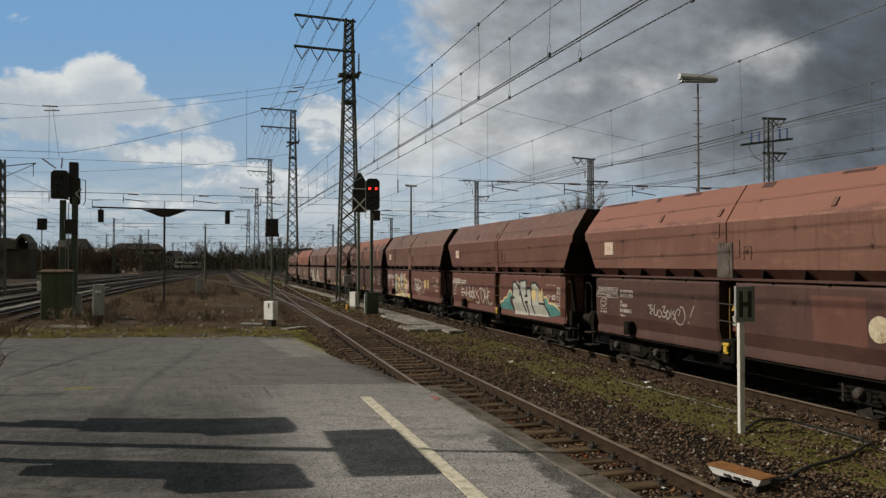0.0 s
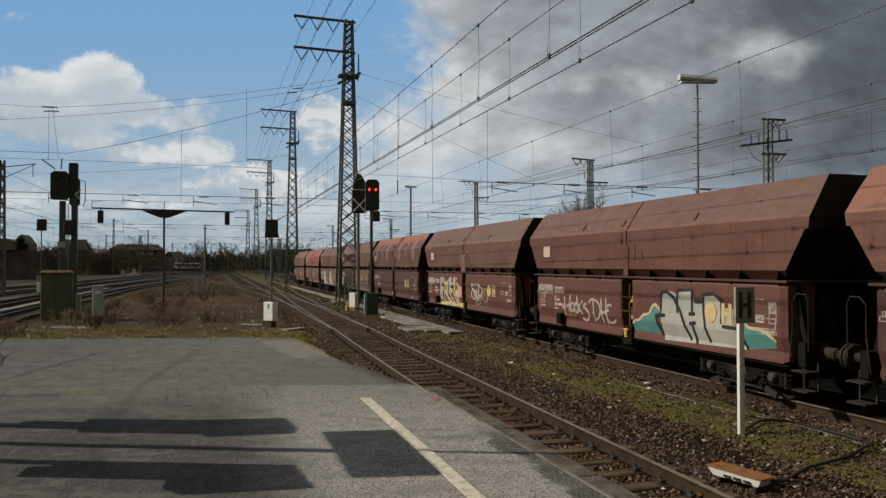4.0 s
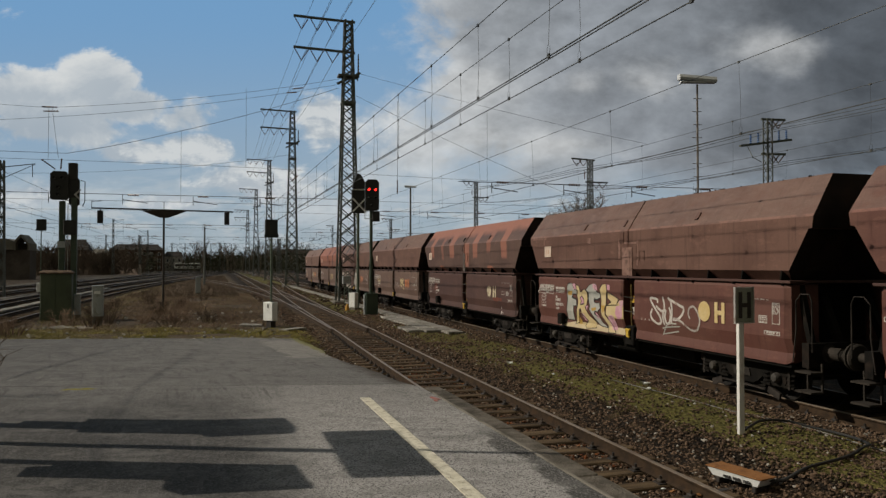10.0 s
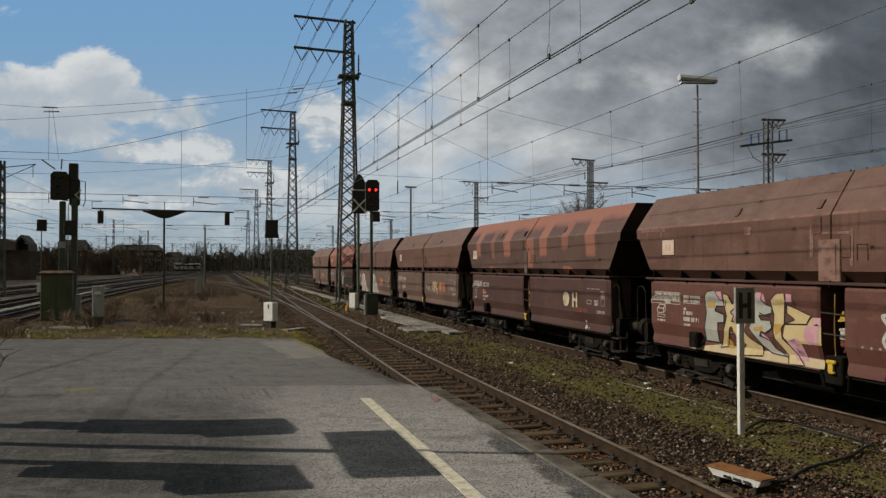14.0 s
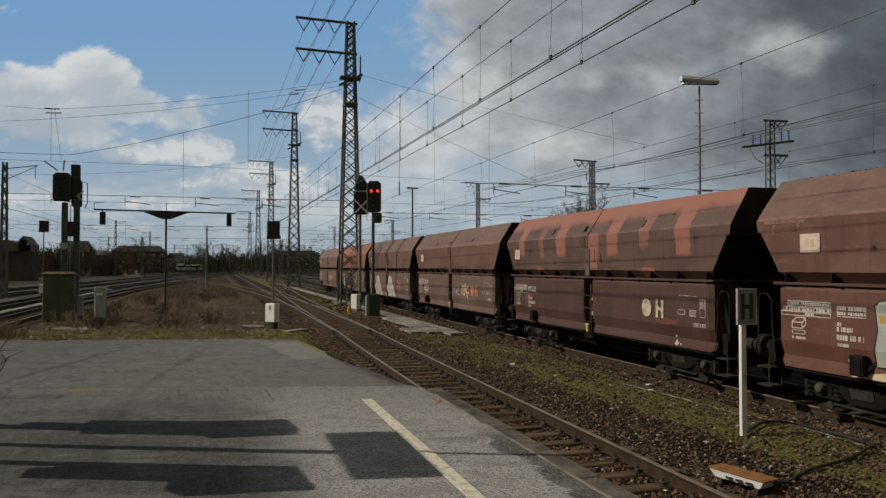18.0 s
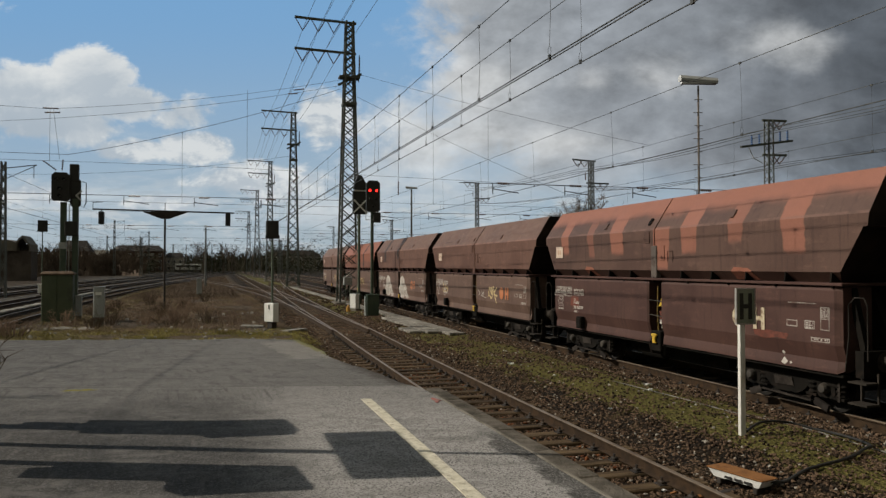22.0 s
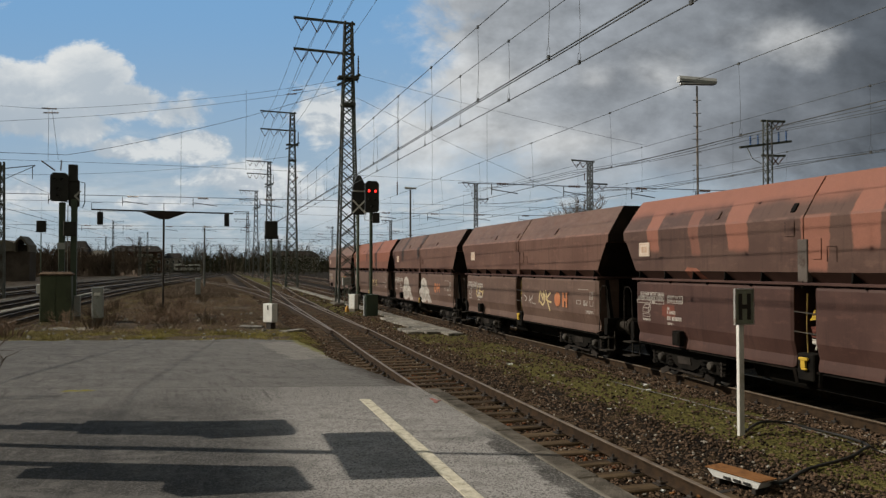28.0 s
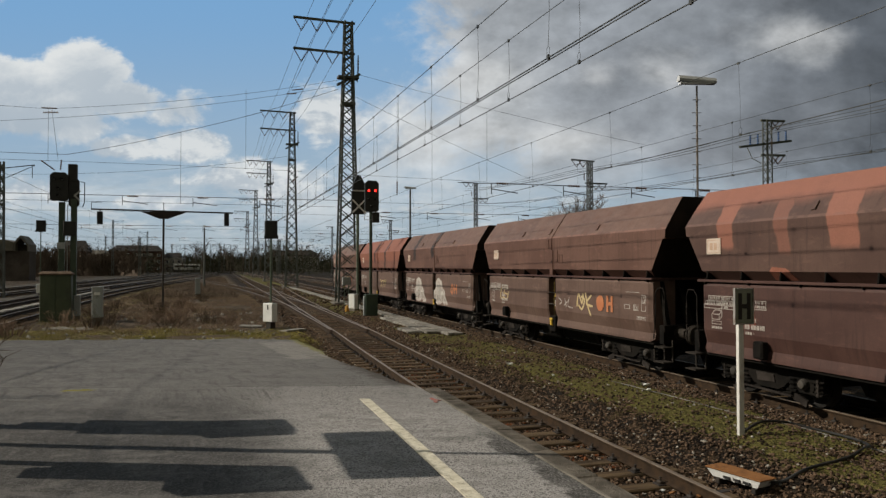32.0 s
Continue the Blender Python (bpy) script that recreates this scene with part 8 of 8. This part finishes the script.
thicket("scrub_bank", -1, 44, 460, 13.0, 7, scrub_dark, "dark wooded bank along the horizon")


twig_pale = stuff_mat("twig_pale", (0.15, 0.125, 0.105), (0.2, 0.17, 0.145), 0.95, 0, 0.1, 2, 0.1)


def tree(x, y, h, seed, label):
    r = random.Random(seed)
    t = thing("bare_tree", label, "tree", (x, y, -0.2), group="bare trees")
    full = bare_tree(r, h, h * 0.38, 26, 60)
    n = 15
    part("crown", full, twig_pale if y > 60 else twig_brown, t, "leafless limbs and twigs")
    part("trunk", Shape().tube([(0, 0, -0.2), (0.05, 0, h * 0.2), (0, 0, h * 0.45)], [0.03 * h, 0.024 * h, 0.012 * h], 8), far_twig if y > 60 else twig_brown, t)


tree(41.3, 81.4, 11.2, 3, "bare tree behind the train")
tree(45.0, 84.0, 10.4, 8, "bare tree behind the train")

# ---------------------------------------------------------------- pieces of the ground, last in the file
dry_stem = stuff_mat("dry_stem", (0.135, 0.095, 0.071), (0.25, 0.18, 0.13), 0.9, 0, 0.6, 8, 0.0, (0.125, 0.086, 0.066), 0.5, 0.4)
green_blade = stuff_mat("green_blade", (0.06, 0.06, 0.012), (0.114, 0.102, 0.03), 0.8, 0, 0.6, 8, 0.0, (0.09, 0.072, 0.036), 0.45, 0.5)
ramp_blade = stuff_mat("ramp_blade", (0.14, 0.13, 0.022), (0.26, 0.225, 0.055), 0.8, 0, 0.6, 8, 0.0, (0.16, 0.125, 0.06), 0.45, 0.5)
moss_blade = stuff_mat("moss_blade", (0.135, 0.12, 0.03), (0.25, 0.21, 0.066), 0.85, 0, 0.9, 8, 0.0, (0.2, 0.168, 0.11), 0.55, 1.3)
far_stem = stuff_mat("far_stem", (0.09, 0.068, 0.05), (0.17, 0.125, 0.09), 0.9, 0, 0.4, 8, 0.0, (0.06, 0.048, 0.036), 0.6, 0.15)
straw_blade = stuff_mat("straw_blade", (0.17, 0.145, 0.065), (0.26, 0.22, 0.11), 0.85, 0, 0.6, 8, 0.0, (0.09, 0.085, 0.025), 0.5, 0.5)


def island_mat(name, a, b, c3, rough=0.9):
    """Loose stones: every piece has its own tone."""
    m = bpy.data.materials.new(name)
    m.use_nodes = True
    n = Nodes(m.node_tree)
    rnd = n.add("ShaderNodeNewGeometry").outputs["Random Per Island"]
    tc = n.add("ShaderNodeTexCoord").outputs["Object"]
    c = n.mix(n.ramp(rnd, 0.0, 0.85), a, b)
    c = n.mix(n.ramp(rnd, 0.965, 0.97), c, c3)
    g = n.noise(tc, 60, 3)
    k = n.math("ADD", 0.65, n.math("MULTIPLY", g, 0.7))
    c = n.mix(1.0, c, n.join(k, k, k), "MULTIPLY")
    n.add("ShaderNodeOutputMaterial", None, Surface=n.add("ShaderNodeBsdfPrincipled", None, Base_Color=c, Roughness=rough, Specular_IOR_Level=0.1))
    return m


ballast_stone = island_mat("ballast_stone", (0.012, 0.0085, 0.006), (0.125, 0.084, 0.057), (0.26, 0.24, 0.21))
rubble_stone = island_mat("rubble_stone", (0.06, 0.05, 0.04), (0.17, 0.145, 0.115), (0.24, 0.21, 0.17))
litter_pale = island_mat("litter_pale", (0.22, 0.21, 0.19), (0.38, 0.37, 0.34), (0.5, 0.48, 0.46))


def stones(name, label, count, area, size, seed, material, zoff=0.0, keep=None):
    """Many small angular stones as one mesh."""
    rg = np.random.default_rng(seed)
    base = np.array([(1, 0, 0), (-1, 0, 0), (0, 1, 0), (0, -1, 0), (0, 0, 1), (0, 0, -1)], float)
    tri = np.array([(0, 2, 4), (2, 1, 4), (1, 3, 4), (3, 0, 4), (2, 0, 5), (1, 2, 5), (3, 1, 5), (0, 3, 5)])
    x0, x1, y0, y1 = area
    u = rg.random(count)
    ys = y0 + (y1 - y0) * u ** 1.8           # thicker near the camera
    xs = rg.uniform(x0, x1, count)
    vs, fs = [], []
    for x, y in zip(xs, ys):
        if keep and not keep(x, y, rg):
            continue
        s = size * rg.uniform(0.5, 1.25) * (1 + max(0, y - 12) * 0.02)
        q, _ = np.linalg.qr(rg.normal(size=(3, 3)))
        p = (base * rg.uniform(0.6, 1.1, (6, 1))) @ q * s * np.array((1, 1, 0.75))
        n0 = len(vs) * 6
        vs.append(p + np.array((x, y, ground_z(x, y) + zoff + s * 0.2)))
        fs.append(tri + n0)
    v, f = np.concatenate(vs), np.concatenate(fs)
    me = bpy.data.meshes.new(name)
    me.from_pydata(v.tolist(), [], f.tolist())
    me.materials.append(material)
    tagged(new(name, me), label, "gravel", "", "stuff")


def bed(x, y, rg):
    d_near, d_train = abs(x - near_x(y)), abs(x - TRAIN_X)
    # thins out over the moss
    return d_near < 2.0 or d_train < 1.45 or x < 7.25 and rg.random() < 0.8 or rg.random() < 0.16 or noise.noise((x * 0.8, y * 0.5, 9)) + 0.3 * noise.noise((x * 3, y * 2.2, 5)) > 0.3


stones("ballast", "brown angular ballast stones between the tracks", 115000, (3.25, 10.6, 4.0, 42.0), 0.031, 3, ballast_stone, 0.008, bed)
stones("far_ballast", "brown ballast stones along the tracks", 9000, (3.2, 12.5, 30.0, 90.0), 0.05, 4, ballast_stone)
rust_stone = island_mat("rust_stone", (0.07, 0.024, 0.01), (0.15, 0.055, 0.022), (0.2, 0.09, 0.04))
stones("rusty_ballast", "rust-stained ballast between the rails", 5200, (4.0, 6.6, 5.0, 60.0), 0.036, 7, rust_stone, 0.005, lambda x, y, rg: abs(x - near_x(y)) < 0.8 and noise.noise((x * 1.2, y * 0.5, 12)) > 0.0)
stones("rubble", "crumbled coping and grit at the platform's end", 420, (2.72, 3.3, 10.3, 12.4), 0.034, 8, rubble_stone, 0.78, lambda x, y, rg: rg.random() < 1.0 - (y - 10.3) * 0.35)
stones("litter", "scattered pale scraps and stones", 90, (3.3, 9.6, 5.0, 40.0), 0.035, 5, litter_pale, 0.01)
stones("litter", "scattered pale scraps and stones", 90, (-8, 2.4, 28.0, 45.0), 0.08, 6, litter_pale, 0.03)


def blades(name, label, count, area, height, width, seed, material, keep=None, lean=0.5, power=1.5):
    rg = np.random.default_rng(seed)
    x0, x1, y0, y1 = area
    vs, fs = [], []
    for k in range(count):
        x, y = rg.uniform(x0, x1), y0 + (y1 - y0) * rg.random() ** power
        if keep and not keep(x, y, rg):
            continue
        h, a = height * rg.uniform(0.35, 1.15), rg.uniform(0, 6.28)
        dx, dy = math.cos(a), math.sin(a)
        l = h * lean * rg.uniform(0.1, 1)
        z = ground_z(x, y) - 0.02
        h *= 0.75 + 0.6 * noise.noise((x * 0.7, y * 0.5, seed))
        w = width * (1 + max(0, y - 15) * 0.015)
        n0 = len(vs)
        vs += [(x - dy * w, y + dx * w, z), (x + dy * w, y - dx * w, z), (x + dx * l * 0.4 + dy * w * 0.6, y + dy * l * 0.4 - dx * w * 0.6, z + h * 0.6), (x + dx * l * 0.4 - dy * w * 0.6, y + dy * l * 0.4 + dx * w * 0.6, z + h * 0.6), (x + dx * l, y + dy * l, z + h)]
        fs += [(n0, n0 + 1, n0 + 2, n0 + 3), (n0 + 3, n0 + 2, n0 + 4)]
    me = bpy.data.meshes.new(name)
    me.from_pydata(vs, [], fs)
    me.materials.append(material)
    tagged(new(name, me), label, "grass", "", "stuff")


def on_moss(x, y, rg):
    return noise.noise((x * 0.7, y * 0.45, 4)) + 0.55 * noise.noise((x * 2.5, y * 1.9, 2)) + 0.3 * rg.normal() > -0.1 - 0.12 * (1 - abs(x - 8.5) / 1.2)


def on_field(x, y, rg):
    if y < 31.3 - (x - 2.8) * 0.28 + 1.2 * noise.noise((x * 0.8, 3, 1)):
        return False
    return noise.noise((x * 0.35, y * 0.2, 6)) > -0.35


def ramp_end(x, y, rg):
    return 27.0 - (x - 2.8) * 0.26 + 0.5 * noise.noise((x * 1.4, 2, 2)) < y < 33.5 - (x - 2.8) * 0.28 and noise.noise((x * 0.6, y * 0.6, 8)) > -0.25


blades("moss_grass", "short olive moss and grass between the tracks", 95000, (7.0, 9.7, 5.0, 45.0), 0.026, 0.006, 11, moss_blade, on_moss, 1.6)
blades("dry_weeds", "tall dry brown weeds on the open ground", 80000, (-7.2, 3.1, 28.0, 75.0), 0.26, 0.0028, 12, dry_stem, on_field, 1.5)
blades("straw", "pale dry grass stems among the weeds", 14000, (-7.2, 3.1, 29.0, 75.0), 0.3, 0.0025, 18, straw_blade, on_field, 1.2)
blades("ramp_grass", "yellow-green grass at the end of the ramp", 48000, (-11.5, 3.6, 26.5, 36.0), 0.13, 0.006, 13, ramp_blade, ramp_end, 2.2, 1.0)
blades("front_straw", "tufts of pale straw and moss before the cabinets", 26000, (-11.5, -3.0, 29.5, 37.0), 0.16, 0.0035, 19, straw_blade, lambda x, y, rg: y > 29.8 - (x - 2.8) * 0.28 * 0.6 and noise.noise((x * 0.9, y * 0.7, 3)) > -0.1, 1.6, 1.0)
blades("far_weeds", "dry grass and scrub between the far tracks", 26000, (-8.5, 2.0, 68.0, 190.0), 0.4, 0.009, 16, far_stem, lambda x, y, rg: x > left_bend(y) - 7.6 and abs(x - side_x(y)) > 1.5, 1.5, 1.4)
blades("yard_weeds", "dry grass along the yard tracks", 14000, (-8.6, -5.5, 30.0, 120.0), 0.2, 0.006, 14, straw_blade, lambda x, y, rg: x > left_bend(y) - 8.4, 1.4)
blades("edge_weeds", "green weeds along the broken ramp edge", 2600, (2.75, 3.5, 12.0, 27.5), 0.1, 0.009, 15, green_blade, None, 1.0, 1.2)


def bramble(x, y, w, h, n, seed, label, material, z=-0.12):
    r = random.Random(seed)
    s = Shape()
    for k in range(n):
        a, d = r.uniform(0, 6.28), w * r.random() ** 0.6
        p = Vector((math.cos(a) * d * 0.4, math.sin(a) * d * 0.4, -0.1))
        q = Vector((math.cos(a) * d, math.sin(a) * d, h * r.uniform(0.4, 1.0)))
        m = p.lerp(q, 0.5) + Vector((r.uniform(-0.1, 0.1), r.uniform(-0.1, 0.1), 0.1))
        s.tube([p, m, q], [0.012, 0.009, 0.004], 4)
        for j in range(4):
            b = m.lerp(q, r.random())
            t = b + Vector((r.uniform(-1, 1), r.uniform(-1, 1), r.uniform(-0.2, 0.8))) * 0.22
            s.tube([b, t], [0.006, 0.003], 3)
    t = thing("dry_shrub", label, "shrub", (x, y, z), group="dry shrubs on the open ground")
    part("bush", s, material, t)


rb = random.Random(9)
for k in range(26):
    x, y = rb.uniform(-6.8, 1.6), rb.uniform(35.5, 62)
    bramble(x, y, rb.uniform(0.5, 1.1), rb.uniform(0.35, 0.85), 30, k, "tangled dry brown shrub in the weeds", dry_stem if k % 2 else twig_brown)
for x, y in ((-8.3, 33.5), (-9.4, 34.5), (-7.6, 33.0), (-10.5, 35.0)):
    bramble(x, y, 0.9, 0.7, 46, int(x * 10), "tangled dry brown shrub beside the ramp", dry_stem)
bramble(-3.5, 12.2, 0.75, 1.15, 12, 3, "thin leafless bush at the platform's edge", twig_brown, Z_P - 0.02)

# crumpled paper and scraps beside the rails


def scrap(x, y, size, seed, label, material, z=None):
    r = random.Random(seed)
    s = Shape()
    n = 9
    top = [(math.cos(2 * math.pi * k / n) * size * r.uniform(0.5, 1.2), math.sin(2 * math.pi * k / n) * size * 0.6 * r.uniform(0.5, 1.2), r.uniform(0.0, 0.5) * size) for k in range(n)]
    s.add(top + [(0, 0, size * 0.35), (0.1 * size, 0, -0.02)], [(k, (k + 1) % n, n) for k in range(n)] + [((k + 1) % n, k, n + 1) for k in range(n)])
    ob = part("paper_scrap", s, material)
    ob.matrix_basis = pose(x, y, ground_z(x, y) + 0.03 if z is None else z)
    tagged(ob, label, "litter", "scraps of litter")


for k, (x, y, size) in enumerate(((8.65, 13.95, 0.14), (7.35, 18.25, 0.12), (9.2, 10.42, 0.1), (5.9, 21.2, 0.08), (5.4, 8.3, 0.05), (8.43, 13.45, 0.07), (6.95, 12.4, 0.05), (6.7, 10.8, 0.05), (7.57, 16.1, 0.06))):
    scrap(x, y, size, k, "crumpled white paper scrap on the gravel", white_paint)
for k, (x, y) in enumerate(((5.55, 7.75), (5.35, 8.0), (5.2, 7.4))):
    scrap(x, y, 0.06, 30 + k, "dry orange leaf between the rails", orange_rust, -0.14)
mark = part("paint_mark", Shape().prism([(2.86, 9.86), (2.9, 9.82), (2.93, 9.94), (2.99, 9.97), (2.95, 10.04), (2.92, 10.2), (2.88, 10.16), (2.89, 10.0)], Z_P + 0.006, Z_P + 0.012, "z"), stuff_mat("red_spray", (0.3, 0.1, 0.09), (0.22, 0.12, 0.1), 0.8, 0, 9, 60, 0.1, (0.13, 0.12, 0.11), 0.6, 9), platform, "faded red paint mark")

# wooden sleepers with their fastenings
sl_mesh = sleeper_shape().mesh("sleeper", sleeper_wood)
fs_mesh = fastening_shape().mesh("fastening", dark_iron)
rs = random.Random(2)
for k in range(120):
    y = -6 + k * 0.63
    s = part("sleeper", sl_mesh, None, near_track, at=(near_x(y) + rs.uniform(-0.02, 0.02), y, rs.uniform(-0.01, 0.0)), rz=rs.uniform(-0.6, 0.6) - 0.6 - (1.1 if y > 20 else 0.0))
    part("fastening", fs_mesh, None, s)
for k in range(90):
    y = -6 + k * 0.63
    s = part("sleeper", sl_mesh, None, train_track, at=(TRAIN_X + rs.uniform(-0.03, 0.03), y, rs.uniform(-0.01, 0.0)), rz=rs.uniform(-0.6, 0.6))
    part("fastening", fs_mesh, None, s)
for parent, x, y0, y1, bend in ((near_track, 0.0, 69.6, 200, near_x), (train_track, TRAIN_X, 50.7, 200, None), (branch_track, 0.0, 44, 200, branch_x), (side_track, 0.0, 54, 150, side_x)):
    ob = part("far_sleepers", rows_of_sleepers("far_sleepers", x, y0, y1, bend), sleeper_wood, parent)
    ob["kind"] = "stuff"
for ob in [o for o in bpy.data.objects if o.name.startswith("yard_track")]:
    xr = [c for c in ob.children if c.name.startswith("rail")][0].data.vertices[0].co.x + 0.8
    o2 = part("far_sleepers", rows_of_sleepers("far_sleepers", xr, 25, 140, left_bend if xr < 0 else None), sleeper_wood, ob)
    o2["kind"] = "stuff"

# coping stones along the platform edge


def block_shape(l, w, h, seed):
    r = random.Random(seed)
    s = Shape()
    s.box((0, 0.002, -h), (w, l - 0.002, 0), 0.012)
    s.v = [(x + r.uniform(-0.006, 0.006), y + r.uniform(-0.004, 0.004), z + r.uniform(-0.004, 0.004)) for x, y, z in s.v]
    return s


blocks = [block_shape(1.0, 0.23, 0.2, k).mesh("coping_stone", coping_stone) for k in range(4)]
for k in range(25):
    y = -14 + k
    part("coping_stone", blocks[k % 4], None, platform, at=(3.035 + rs.uniform(-0.005, 0.005), y, Z_P + 0.004 + rs.uniform(-0.004, 0.004)))

old_slab = stuff_mat("old_slab", (0.17, 0.162, 0.145), (0.27, 0.26, 0.24), 0.9, 0, 2.5, 45, 0.5, (0.075, 0.066, 0.05), 0.75, 2.2, vary=0.25)

# pale cable-duct covers and walkway slabs
walkway = thing("walkway", "pale concrete slabs laid along the train's track", "walkway", (0, 0, 0), kind="structure")
slabs = [block_shape(0.98, 0.62, 0.1, 40 + k).mesh("slab", old_slab) for k in range(3)]
for k in range(68):
    y = 28.2 + k * 1.0
    part("slab", slabs[k % 3], None, walkway, at=(8.78 + rs.uniform(-0.02, 0.02), y, -0.005 + rs.uniform(-0.012, 0.012)), rz=rs.uniform(-1, 1))
for k in range(9):
    part("slab", slabs[k % 3], None, walkway, at=(8.14 + rs.uniform(-0.02, 0.02), 29.2 + k, -0.015), rz=rs.uniform(-1, 1))
for k in range(2):
    part("slab", slabs[k % 3], None, walkway, at=(7.5 + rs.uniform(-0.02, 0.02), 29.6 + k, -0.03), rz=rs.uniform(-1, 1))
duct = thing("cable_duct", "pale concrete cable-duct covers beside the yard tracks", "cable duct", (0, 0, 0), kind="structure")
for k in range(60):
    part("slab", slabs[k % 3], None, duct, at=(-12.3 + rs.uniform(-0.02, 0.02), 35 + k, -0.03 + rs.uniform(-0.012, 0.012)), rz=rs.uniform(-1, 1))
for x, y, rz in ((-6.3, 35.6, 40), (-5.6, 35.2, 12), (2.6, 32.6, -60), (2.0, 34.9, 80)):
    ob = part("concrete_slab", slabs[1], None)
    ob.matrix_basis = pose(x, y, -0.11, 2, -2, rz)
    tagged(ob, "broken pale concrete slab lying on the ground", "slab")

# ---------------------------------------------------------------- what moves


def motions():
    for k, wagon in TRAIN:
        walk(wagon, [(t, pose(TRAIN_X, a + 5.42 + k * PITCH, 0)) for t, a in ROLL])
    steps = [0.0]
    while steps[-1] < 32:
        t = steps[-1] + 0.1
        while t < 32 and abs(roll_at(t) - roll_at(steps[-1])) < 0.56:
            t += 0.1
        steps.append(min(32.0, round(t, 3)))
    for ws, dy in WHEELS:
        rows = []
        for t in steps:
            turn = math.degrees((ROLL[0][1] - roll_at(t)) / 0.42)
            rows.append((t, pose(0, dy, 0.42, turn, 0, 0)))
        walk(ws, rows)
    drift()


motions()
